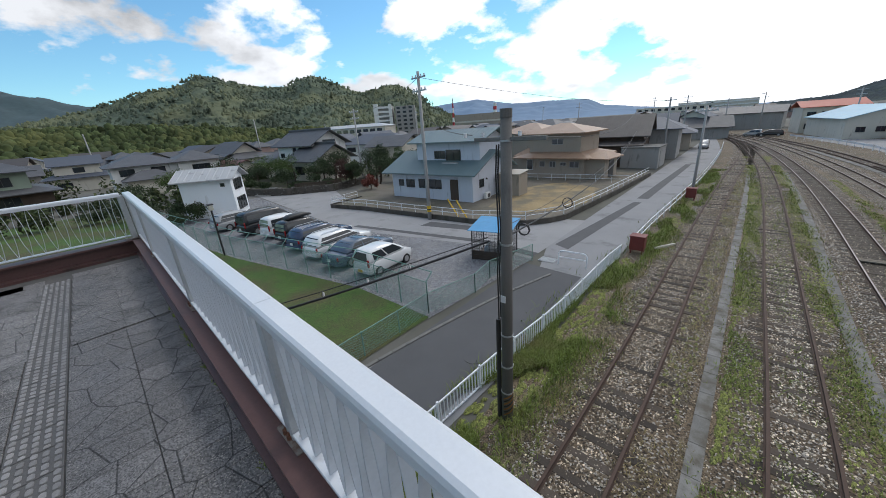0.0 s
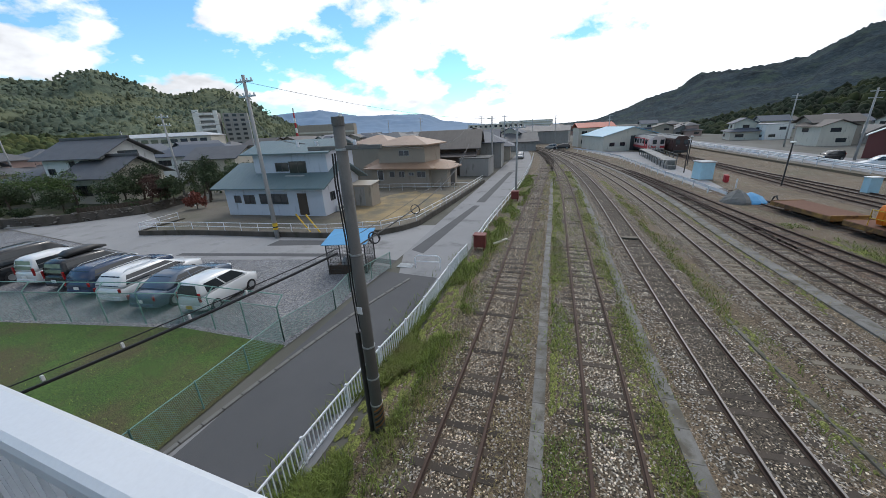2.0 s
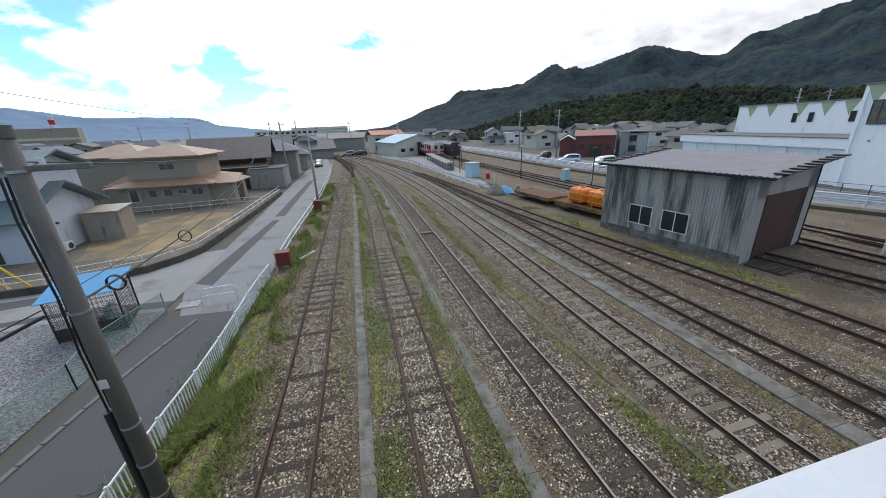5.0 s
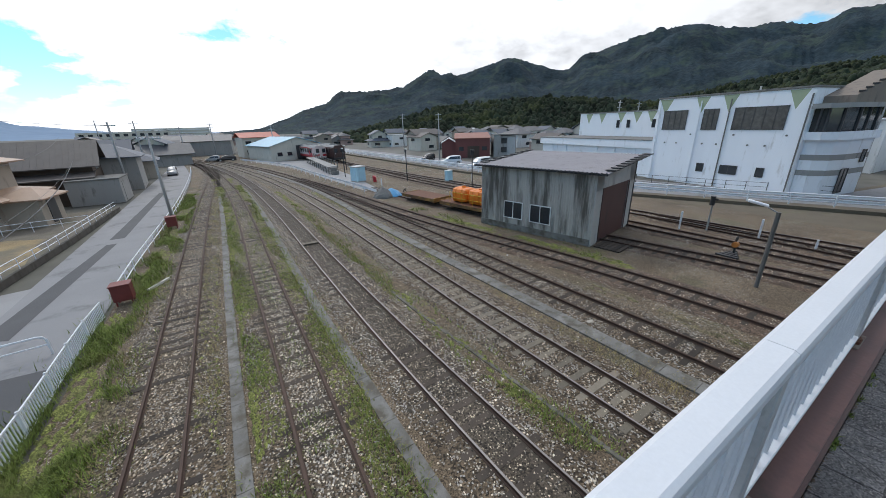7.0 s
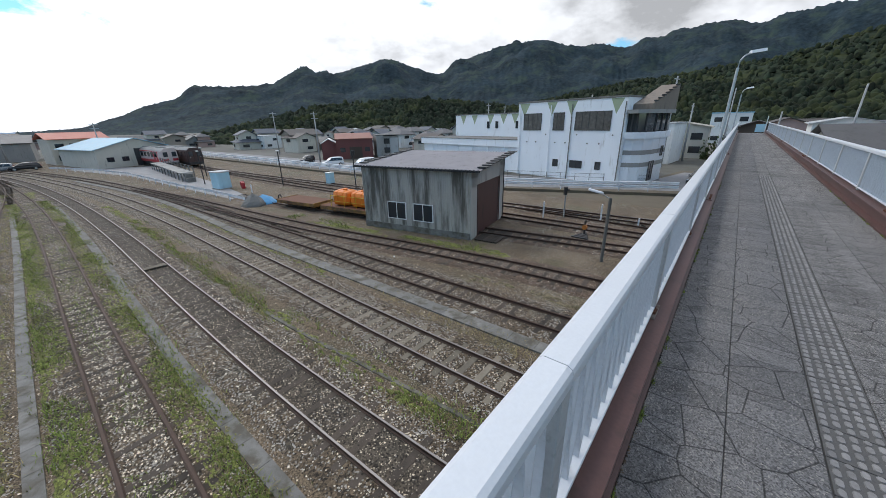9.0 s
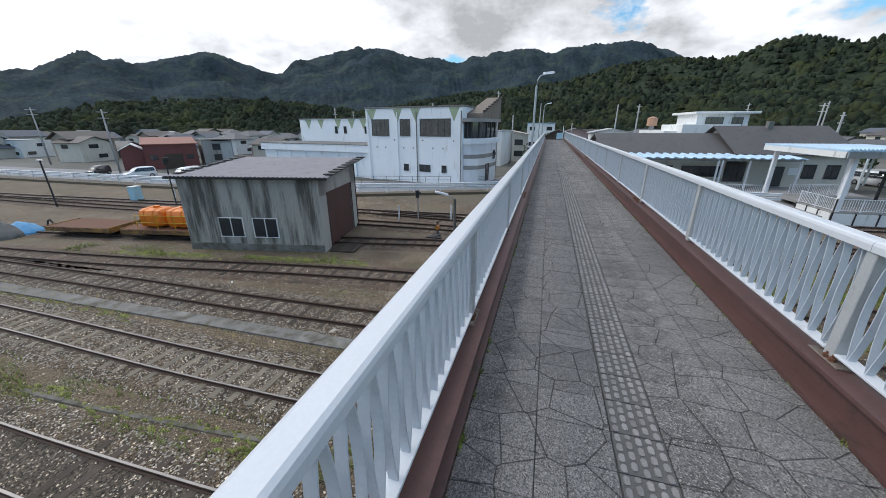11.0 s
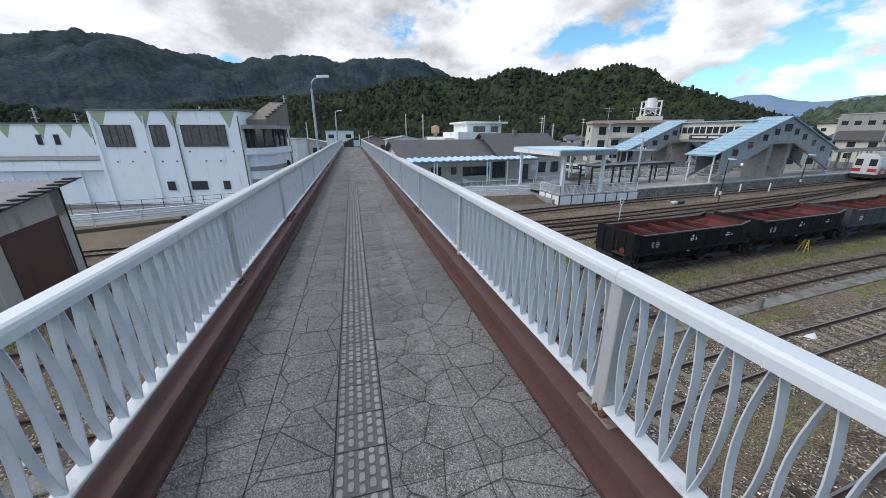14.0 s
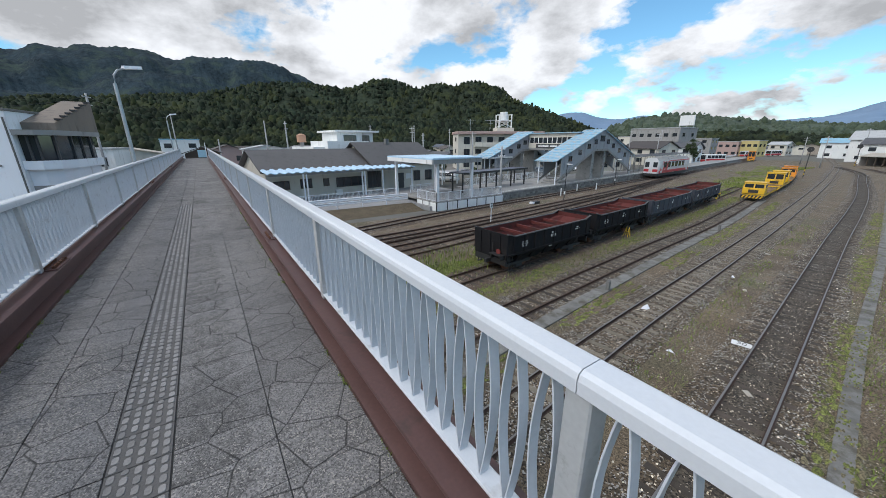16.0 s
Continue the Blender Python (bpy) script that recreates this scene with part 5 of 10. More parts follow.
# more of the town, from a few kinds of house
kinds = []
for i, (wm, rm, bl) in enumerate([
        (W_WHITE, R_DARK, [(0, 0, 10, 8, 0, 5.2, 1.8, "hip", "x", 0.8)]), (W_CREAM, R_NAVY, [(0, 0, 11, 8, 0, 2.9, 1.6, "hip", "x", 0.9), (1.5, 1, 9, 7, 2.9, 5.5, 1.6, "gable", "x", 0.7)]),
        (W_GREY, R_DARK, [(0, 0, 12, 8, 0, 3.0, 2.3, "gable", "x", 0.9)]), (W_BEIGE, R_BROWN, [(0, 0, 9, 9, 0, 5.4, 1.7, "gable", "y", 0.8)]),
        (W_WHITE, R_GREY, [(0, 0, 9, 8, 0, 5.6, 0.0, "flat", "x", 0.15)]), (W_PINK, R_DARK, [(0, 0, 10, 8, 0, 2.9, 1.4, "hip", "x", 0.8), (2, 1, 8.5, 7, 2.9, 5.4, 1.5, "hip", "x", 0.7)]),
        (W_WHITE, R_GREY, [(0, 0, 9, 7.5, 0, 5.4, 1.2, "gable", "x", 0.5)]), (W_CREAM, R_BROWN, [(0, 0, 8.5, 7.5, 0, 5.0, 1.5, "gable", "x", 0.6)])]):
    h = house((0, -500 - 30 * i, 0), "town house with pale walls and a plain pitched roof", [(*b, wm, rm) for b in bl], group="town houses")
    b0 = bl[0]
    for fc, ln in (("S", b0[2]), ("E", b0[3]), ("N", b0[2]), ("W", b0[3])):
        s = Shape()
        for z in ((0.9, 3.5) if b0[5] > 4.5 and fc in "SW" else (3.5,) if b0[5] > 4.5 else (0.9,)):
            far_window(h, b0, fc, 1.4 if z < 2 else ln - 4.4, z, 2.3, 1.05)
    if len(bl) > 1:
        b1 = bl[1]
        for fc, ln in (("S", b1[2] - b1[0]), ("E", b1[3] - b1[1])):
            far_window(h, b1, fc, ln * 0.4, b1[4] + 0.9, 1.8, 1.1)
    kinds.append(h)
rh = random.Random(7)
spots = []
for zone, n in (((-175, -85, -30, 120), 52), ((-85, -45, 52, 130), 22), ((-45, -26, 68, 140), 8), ((-26, -14, 96, 170), 6), ((-150, -60, 130, 230), 18), ((-60, 20, 185, 300), 16),
                ((68, 150, 52, 170), 52), ((52, 68, 96, 150), 9), ((92, 180, 14, 48), 22), ((70, 92, 20, 48), 6), ((104, 190, -50, -12), 22), ((108, 200, -190, -60), 34), ((38, 62, 160, 240), 8), ((-40, 0, -260, -185), 10), ((40, 130, -330, -262), 16)):
    for _ in range(n):
        for _try in range(30):
            p = (rh.uniform(zone[0], zone[1]), rh.uniform(zone[2], zone[3]))
            if all((p[0] - q[0]) ** 2 + (p[1] - q[1]) ** 2 > (11.2 if p[0] > 0 else 12.8) ** 2 for q in spots):
                spots.append(p)
                break
        else:
            continue
        k = rh.choice([0, 1, 1, 2, 3, 3, 4, 5, 5, 6, 7, 7]) if p[0] > 0 else rh.choice([0, 1, 1, 2, 2, 3, 5])
        copy_thing(kinds[k], pose(p[0], p[1], 0, 0, 0, rh.choice([0, 90, 180, 270]) + rh.uniform(-12, 12)) @ Matrix.Scale(rh.uniform(0.72, 0.92) if p[0] > 0 else rh.uniform(0.9, 1.0), 4))
for h in kinds:
    for o in [*h.children_recursive, h]:
        bpy.data.objects.remove(o)

# tower block and flats far behind
tb = thing("apartment_tower", (-193, 158, 0), "grey white tower block with stepped balconies, far off", "apartment building", rz=42)
part("wall", Shape().box(0, 0, 0, 12, 14, 22).box(14, 2, 0, 27, 14, 21.5), W_GREY, tb)
part("stair_wall", Shape().box(0, -1.2, 0, 3, 0, 23.5).box(10, -1.2, 0, 12, 0, 23), W_WHITE, tb)
for k in range(8):
    part("balcony", Shape().box(3, -1.4, 1.6 + 2.7 * k, 10, 0, 2.7 + 2.7 * k), W_WHITE, tb)
    for u in (15.0, 19.0, 23.0):
        window(tb, (14, 2, 27, 14), "S", u - 14, 1.5 + 2.6 * k, 2.2, 1.3, DARKF, 1)
ms = thing("radio_mast", (-262, 328, 0), "tall red and white lattice radio mast far behind the town", "radio mast")
for k in range(7):
    w_ = 1.0 - 0.08 * k
    part("section", Shape().loft([[(sx * q, sy * q, z) for sx, sy in ((-1, -1), (1, -1), (1, 1), (-1, 1))] for q, z in ((w_, 5.0 * k), (w_ - 0.08, 5.0 * k + 5.0))]), REDP if k % 2 else W_WHITE, ms)
fl = thing("apartment_block", (-150, 190, 0), "brown and grey flats, far off behind the roofs", "apartment building", rz=20)
part("wall", Shape().box(0, 0, 0, 34, 10, 13), W_BEIGE, fl)
part("band", Shape().box(-0.2, -0.2, 4, 34.2, 0, 5).box(-0.2, -0.2, 8, 34.2, 0, 9), W_CREAM, fl)
rf = thing("apartment_block", (-59, 262, 0), "long cream three-storey flats beyond the end of the yard", "apartment building", rz=8)
part("wall", Shape().box(0, 0, 0, 40, 10, 8.8), W_CREAM, rf)
part("roof", roof_shape(27, 0, 33, 10, 8.8, 1.2, "gable", "y", 0.3), R_GREY, rf)
part("roof", roof_shape(34, 0, 40, 10, 8.8, 1.2, "gable", "y", 0.3), R_GREY, rf)
for k in range(11):
    for z in (3.8, 6.5):
        far_window(rf, (0, 0, 40, 10), "S", 1.2 + 3.55 * k, z, 1.9, 1.4)
sc = thing("school_building", (-150, 88, 0), "long pale school building behind the houses", "school", rz=20)
part("wall", Shape().box(0, 0, 0, 36, 9, 9), W_CREAM, sc)
part("roof", roof_shape(0, 0, 36, 9, 9, 1.2, "hip", "x", 0.5), R_GREY, sc)
for k in range(10):
    for z in (1.2, 4.2, 6.8):
        window(sc, (0, 0, 36, 9), "S", 1.5 + 3.4 * k, z, 2.4, 1.4, DARKF, 1)
fl = thing("apartment_block", (-60, 430, 0), "long cream flats far up the line", "apartment building", rz=4)
part("wall", Shape().box(0, 0, 0, 60, 10, 12, 0.05), W_CREAM, fl)
for k in range(4):
    part("balcony", Shape().box(0.5, -0.8, 1.5 + 2.8 * k, 59.5, 0, 2.5 + 2.8 * k), W_WHITE, fl)

# ---------------------------------------------------------------- lane side: fences, poles, cage
picket = Shape().box(-0.012, -0.012, 0.06, 0.012, 0.012, 0.74).mesh("picket", WHITE)
FENCE = [(-30, -5.4), (0, -5.15), (6, -5.0), (9.2, -4.85), (12.1, -4.6), (19, -4.5), (21.2, -4.25)]
y = -14.0
while y < 20.2:
    x, x2 = line_at(FENCE, y), line_at(FENCE, y + 1.8)
    a = math.degrees(math.atan2(x - x2, 1.8))
    f = thing("lane_fence_panel", (x, y, 0.0), "white steel picket fence panel between lane and railway", "fence", "lane fence", rz=a)
    L = math.hypot(1.8, x2 - x)
    part("post", Shape().box(-0.03, -0.03, 0, 0.03, 0.03, 0.82, 0.005), WHITE, f)
    part("top_rail", Shape().box(-0.02, 0.03, 0.72, 0.02, L - 0.03, 0.765), WHITE, f)
    part("bottom_rail", Shape().box(-0.02, 0.03, 0.05, 0.02, L - 0.03, 0.09), WHITE, f)
    for k in range(13):
        o = part("picket", picket, WHITE, f)
        o.location = (0, L * (k + 0.8) / 13.6, 0)
    y += 1.8
PIPE = [(22.0, -4.2), (26, -4.15), (37, -3.7), (45, -3.4), (60, -3.3), (75, -3.5), (90, -4.0)]
pf = thing("pipe_fence", (0, 0, 0), "white pipe rail fence along the lane", "fence")
for z in (0.35, 0.75):
    part("rail", Shape().tube([(line_at(PIPE, q), q, z) for q in range(22, 91, 4)], 0.03, 6), WHITE, pf)
for q in range(22, 91, 2):
    part("post", Shape().tube([(line_at(PIPE, q), q, 0), (line_at(PIPE, q), q, 0.8)], 0.03, 6), WHITE, pf)
for x, y, h in ((-3.85, 21.4, 0.98), (-3.15, 36.6, 0.98)):
    b = thing("relay_box", (x, y, 0.0), "faded dark red steel trackside box on legs", "trackside box", "trackside boxes")
    part("case", Shape().box(-0.36, -0.3, 0.22, 0.36, 0.3, h, 0.02), REDBOX, b)
    part("lid", Shape().box(-0.40, -0.34, h, 0.40, 0.34, h + 0.05, 0.015), REDBOX, b)
    for sx in (-0.28, 0.28):
        for sy in (-0.22, 0.22):
            part("leg", Shape().box(sx - 0.03, sy - 0.03, 0, sx + 0.03, sy + 0.03, 0.22), REDBOX, b)
for k, (x, y) in enumerate(((-2.9, 22.6), (-2.6, 23.1))):
    p = thing("marker_post", (x, y, 0.12), "fallen white concrete marker post in the weeds", "marker post", "fallen posts", rz=-30)
    part("post", Shape().box(-0.06, -0.45, -0.06, 0.06, 0.45, 0.06, 0.01), W_CREAM, p)


AMBER = mat("worn amber stripe", (0.30, 0.13, 0.03), 0.7, vary=0.3, scale=6)


def strap(r, z0, z1, n=12):
    return Shape().tube([(0, 0, z0), (0, 0, z1)], r, n)


pl = thing("signal_pole", (-3.72, 7.10, 0.0), "dark weathered concrete pole with cable pipe and warning band", "utility pole")
part("shaft", Shape().tube([(0, 0, 0), (0, 0, 7.5)], 0.150, 14, 0.112), POLEM, pl, smooth=True)
part("cap", Shape().tube([(0, 0, 7.5), (0, 0, 7.66)], 0.122, 14), POLEM, pl)
part("cable_pipe", Shape().tube([(-0.2, -0.06, 0), (-0.2, -0.06, 3.0)], 0.06, 8), BLACKM, pl, "black cable pipe")
for z in (0.9, 1.7, 2.6, 4.9, 7.05):
    part("strap", strap(0.152 - 0.0045 * z + 0.010, z, z + 0.04), GALV, pl)
for k in range(7):
    part("band_stripe", Shape().loft([[(0.156 * math.cos(q), 0.156 * math.sin(q), 0.22 + 0.085 * k + (0.04 if j else 0) + 0.10 * (q + 1.7)) for q in [-1.7 + 0.25 * i for i in range(9)]] for j in (0, 1)], close=False), AMBER if k % 2 == 0 else BLACKM, pl, "worn warning stripe")
part("number_plate", Shape().box(-0.06, -0.18, 3.55, 0.06, -0.165, 3.72), WHITE, pl)
part("crossarm", Shape().box(-0.75, -0.04, 7.06, 0.85, 0.04, 7.14, 0.008), CONCD, pl)
for x in (-1.0, -0.55, 0.3):
    part("insulator", Shape().tube([(x, 0, 7.15), (x, 0, 7.24)], 0.035, 8), WHITE, pl)
cab = Shape()
for dx, dy in ((-0.19, -0.05), (-0.2, 0.05)):
    cab.tube([(dx, dy, 3.0), (dx - 0.02, dy, 4.2), (dx + 0.02, dy, 5.2), (dx - 0.03, dy, 6.4), (dx, dy, 7.0)], 0.018, 5)
part("cable", cab, BLACK, pl)


def sag(p, q, d, n=12):
    p, q = Vector(p), Vector(q)
    return [p.lerp(q, i / n) - Vector((0, 0, d * 4 * (i / n) * (1 - i / n))) for i in range(n + 1)]


def wire(name, p, q, d, r, label, material=BLACK):
    return tagged(part(name, Shape().tube(sag(p, q, d), r, 5), material), label, "cable")


# cable bundle from the pole down past the lawn, and on along the lane
bun = thing("cable_bundle", (0, 0, 0), "black cable bundle on a messenger wire with pale clips", "cable")
part("cable", Shape().tube(sag((-4.1, 7.0, 4.95), (-13.5, -6.5, 3.6), 0.55, 18), 0.026, 6).tube(sag((-4.1, 7.0, 5.05), (-13.5, -6.5, 3.75), 0.50, 18), 0.010, 5), BLACK, bun)
for i in range(2, 17):
    p = sag((-4.1, 7.0, 5.0), (-13.5, -6.5, 3.68), 0.52, 18)[i]
    part("clip", Shape().box(p.x - 0.02, p.y - 0.02, p.z - 0.04, p.x + 0.02, p.y + 0.02, p.z + 0.05, 0.006), W_WHITE, bun)
run = thing("cable_bundle", (0, 0, 0), "sagging black cable with coils strung along the lane", "cable")
A_, B_ = (-4.0, 7.2, 4.9), (-10.2, 47, 5.3)
part("cable", Shape().tube(sag(A_, B_, 1.1, 24), 0.022, 5).tube(sag((-4.0, 7.2, 5.15), B_, 0.8, 24), 0.009, 4), BLACK, run)
for i, r in ((1, 0.16), (4, 0.19)):
    p = sag(A_, B_, 1.1, 24)[i]
    part("coil", Shape().tube([(p.x + r * math.cos(q), p.y + 0.004 * q, p.z - 0.05 + r * math.sin(q)) for q in [0.35 * k for k in range(55)]], 0.013, 5), BLACK, run)
wire("service_wire", (-4.5, 7.05, 7.2), (-19.6, 21.4, 9.0), 0.5, 0.010, "thin black service wire between poles")
wire("service_wire", (-3.7, 7.05, 7.2), (-10.5, 47, 7.4), 0.9, 0.010, "thin black service wire along the lane")


def utility_pole(x, y, h, r=0.17, arms=2, label="tall pale concrete utility pole with crossarms", band=False):
    p = thing("utility_pole", (x, y, 0), label, "utility pole", "utility poles", rz=rh.uniform(-20, 20))
    part("shaft", Shape().tube([(0, 0, 0), (0, 0, h)], r, 10, r * 0.62), CPOLE, p, smooth=True)
    for k in range(arms):
        part("crossarm", Shape().box(-0.8, -0.05, h - 0.45 - 0.9 * k, 0.8, 0.05, h - 0.35 - 0.9 * k), GALV, p)
        for dx in (-0.7, -0.3, 0.3, 0.7) if x * x + y * y < 3600 else ():
            part("insulator", Shape().tube([(dx, 0, h - 0.35 - 0.9 * k), (dx, 0, h - 0.2 - 0.9 * k)], 0.05, 6), WHITE, p)
    if band:
        part("warning_band", strap(r + 0.012, 0.7, 1.2), YEL, p)
        part("warning_band", strap(r + 0.016, 0.85, 0.95), BLACKM, p)
    return p


utility_pole(-19.6, 21.4, 11.3, band=True)
utility_pole(-44, 33.0, 10.5, 0.15)
utility_pole(-3.2, 38.0, 7.5, 0.13, 1, "grey concrete pole beside the lane fence")
for x, y, h in ((-9.6, 62, 9), (-12, 98, 10), (-60, 62, 11), (-95, 40, 12), (-120, 75, 11), (-110, 10, 11), (-40, 110, 11), (16, 118, 9), (-6, 120, 9), (1, 132, 10), (-70, 150, 12), (-30, 160, 12)):
    utility_pole(x, y, h)
for a, b in (((-19.6, 21.4, 10.9), (-44, 33, 10.1)), ((-44, 33, 10.1), (-60, 62, 10.6)), ((-19.6, 21.4, 10.9), (-9.6, 62, 8.6))):
    wire("power_line", a, b, 0.7, 0.014, "thin black power line between poles")

# rubbish cage at the corner of the car park
cg = thing("rubbish_cage", (-11.2, 15.9, 0.0), "wire mesh rubbish cage with a blue sheet roof", "rubbish cage", rz=14)
W_, D_, H_ = 2.1, 1.9, 1.75
for x in (0, W_):
    for y in (0, D_):
        part("post", Shape().box(x - 0.025, y - 0.025, 0, x + 0.025, y + 0.025, H_ + (0.22 if y > 1 else 0)), BLACKM, cg)
wires = Shape()
for k in range(15):
    u = W_ * k / 14
    wires.box(u - 0.005, -0.005, 0.1, u + 0.005, 0.005, H_); wires.box(u - 0.005, D_ - 0.005, 0.1, u + 0.005, D_ + 0.005, H_)
    v = D_ * k / 14
    wires.box(-0.005, v - 0.005, 0.1, 0.005, v + 0.005, H_); wires.box(W_ - 0.005, v - 0.005, 0.1, W_ + 0.005, v + 0.005, H_)
for k in range(9):
    z = 0.1 + (H_ - 0.1) * k / 8
    for a, b, c, d in ((0, 0, W_, 0), (0, D_, W_, D_), (0, 0, 0, D_), (W_, 0, W_, D_)):
        wires.box(a - 0.006, b - 0.006, z - 0.006, c + 0.006, d + 0.006, z + 0.006)
part("wire_mesh", wires, BLACKM, cg, "rusty dark wire mesh")
part("roof", roof_shape(0, 0, W_, D_, H_ + 0.02, 0.25, "lean", "x", 0.18, 0.03), BLUE, cg, "blue corrugated roof sheet")
part("floor_board", Shape().box(0.02, 0.02, 0.02, W_ - 0.02, D_ - 0.02, 0.10), W_BROWN, cg)
part("side_board", Shape().box(0.03, 0.012, 0.1, W_ - 0.03, 0.03, 0.55), W_BROWN, cg)
for k, (x, y, r) in enumerate(((0.6, 0.7, 0.36), (1.3, 1.0, 0.4), (1.0, 1.5, 0.33), (1.65, 0.55, 0.3))):
    sk = thing("rubbish_sack", (-11.2 + x, 15.9 + y + 0.2, 0.1), "pale grey rubbish sack in the cage", "rubbish sack", "rubbish sacks")
    s = Shape()
    s.loft([[(r * f * math.cos(q) * (1 + 0.12 * math.sin(3 * q + k)), r * f * math.sin(q), z) for q in [0.63 * j for j in range(10)]] for f, z in ((0.75, 0), (1, 0.2), (0.95, 0.42), (0.5, 0.62), (0.12, 0.72))])
    part("bag", s, W_GREY, sk, smooth=True)

# white hoop barrier across the lane end
hb_ = thing("hoop_barrier", (-6.1, 17.75, 0), "white steel hoop barrier across the lane end", "barrier", rz=4)
part("hoop", Shape().tube([(-0.72, 0, 0), (-0.72, 0, 0.62), (-0.64, 0, 0.74), (-0.5, 0, 0.78), (0.5, 0, 0.78), (0.64, 0, 0.74), (0.72, 0, 0.62), (0.72, 0, 0)], 0.04, 8), WHITE, hb_)
part("crossbar", Shape().tube([(-0.7, 0, 0.42), (0.7, 0, 0.42)], 0.03, 8), WHITE, hb_)
gr = thing("drain_grate", (-7.5, 17.9, 0.022), "steel drain grate in the lane", "drain grate")
for k in range(8):
    part("bar", Shape().box(-0.45, -0.3 + 0.08 * k, 0, 0.45, -0.26 + 0.08 * k, 0.02), GALV, gr)
mh = thing("manhole_cover", (-5.9, 8.6, 0.021), "round iron manhole cover in the lane", "manhole cover")
part("lid", Shape().tube([(0, 0, 0), (0, 0, 0.012)], 0.33, 20), ASPHD, mh)
# kerb stones along the lawn side of the lane
kerb_me = Shape().box(-0.07, 0.01, 0, 0.07, 0.59, 0.07, 0.012).mesh("kerb_stone", CONCD)
ks = thing("kerb", (0, 0, 0), "low concrete kerb stones along the lane", "kerb")
y = -12.0
while y < 16.0:
    x = line_at(ROAD_W, y)
    o = part("kerb_stone", kerb_me, CONCD, ks)
    o.matrix_basis = pose(x - 0.05, y, 0, 0, 0, math.degrees(math.atan2(x - line_at(ROAD_W, y + 0.6), 0.6)))
    y += 0.6

# green wire fences
def wire_fence(pts, h, label, gap=2.0, arm=0.0):
    f = thing("wire_fence", (0, 0, 0), label, "fence", "green wire fences")
    for a, b in zip(pts, pts[1:]):
        a, b = Vector((*a, 0)), Vector((*b, 0))
        n = max(1, round((b - a).length / gap))
        for k in range(n + 1):
            p = a.lerp(b, k / n)
            side_ = Vector((-(b - a).y, (b - a).x, 0)).normalized() * -arm
            part("post", Shape().tube([p, p + Vector((0, 0, h))] + ([p + side_ + Vector((0, 0, h + 0.8 * arm))] if arm else []), 0.024, 6), MESHG, f)
        part("top_rail", Shape().tube([a + Vector((0, 0, h - 0.03)), b + Vector((0, 0, h - 0.03))], 0.018, 5), MESHG, f)
        if arm:
            off = Vector((-(b - a).y, (b - a).x, 0)).normalized() * -arm + Vector((0, 0, h + 0.8 * arm - 0.02))
            part("arm_rail", Shape().tube([a + off, b + off], 0.022, 5), MESHG, f)
        m = Shape()
        L = (b - a).length
        d = (b - a) / L
        st = 0.075
        k = -h
        side = Vector((d.y, -d.x, 0)) * 0.0022
        while k < L:
            for s in (1, -1):
                u0, u1 = (k, k + h) if s > 0 else (k + h, k)
                z0, z1 = 0.04, h - 0.04
                c0, c1 = max(0, min(L, u0)), max(0, min(L, u1))
                if abs(u1 - u0) > 1e-6 and abs(c1 - c0) > 0.02:
                    za = z0 + (z1 - z0) * (c0 - u0) / (u1 - u0)
                    zb = z0 + (z1 - z0) * (c1 - u0) / (u1 - u0)
                    p, q = a + d * c0, a + d * c1
                    m.add([(p.x, p.y, za - 0.006), (p.x, p.y, za + 0.006), (q.x, q.y, zb + 0.006), (q.x, q.y, zb - 0.006)], [(0, 1, 2, 3)])
            k += st
        tagged(part("wire_mesh", m, MESHG, f), kind="stuff")
    return f


wire_fence([(-9.15, 9.9), (-14.3, 9.95), (-25.3, 7.95), (-35, 7.05), (-48, 6.2)], 1.5, "green wire mesh fence between lawn and car park", arm=0.38)
wire_fence([(-9.15, 9.9), (-9.05, 4.8), (-9.1, -6), (-9.2, -16)], 1.0, "green wire mesh fence along the lane and lawn")
wire_fence([(-9.15, 9.9), (-8.6, 12.5), (-8.9, 14.2), (-8.2, 17.4)], 1.0, "leaning green wire mesh fence along the lane")
# white fence on the retaining wall
wf = thing("pipe_fence", (0, 0, 0), "white pipe rail fence on the retaining wall", "fence")
WF = [(-33.2, 24.0), (-32.7, 20.3), (-27.9, 21.2), (-21.5, 21.6), (-15.6, 22.1), (-11.8, 23.5), (-10.0, 26.2), (-9.4, 33.0), (-8.7, 48.5)]
for z in (0.72, 1.05):
    part("rail", Shape().tube([(x, y, z) for x, y in WF], 0.025, 6), WHITE, wf)
for (x0, y0), (x1, y1) in zip(WF, WF[1:]):
    n = max(1, round(math.hypot(x1 - x0, y1 - y0) / 1.6))
    for k in range(n):
        x, y = x0 + (x1 - x0) * k / n, y0 + (y1 - y0) * k / n
        part("post", Shape().tube([(x, y, 0.42), (x, y, 1.08)], 0.025, 6), WHITE, wf)
wf = thing("pipe_fence", (0, 0, 0), "white pipe fence between the house plots", "fence")
for z in (0.7, 1.1):
    part("rail", Shape().tube([(-24, 40.0, z), (-9.2, 41.6, z)], 0.025, 6), WHITE, wf)
for k in range(10):
    part("post", Shape().tube([(-24 + 1.64 * k, 40 + 0.178 * k, 0.3), (-24 + 1.64 * k, 40 + 0.178 * k, 1.12)], 0.025, 6), WHITE, wf)
for k, (x, y) in enumerate(((-16.2, 22.3), (-17.2, 22.4))):
    g = thing("guy_guard", (x, y, 0.1), "yellow guy wire guard leaning by the wall", "guy guard", "guy guards")
    part("tube", Shape().tube([(0, 0, 0), (-1.25, 0.1, 1.55)], 0.06, 8), YEL, g)

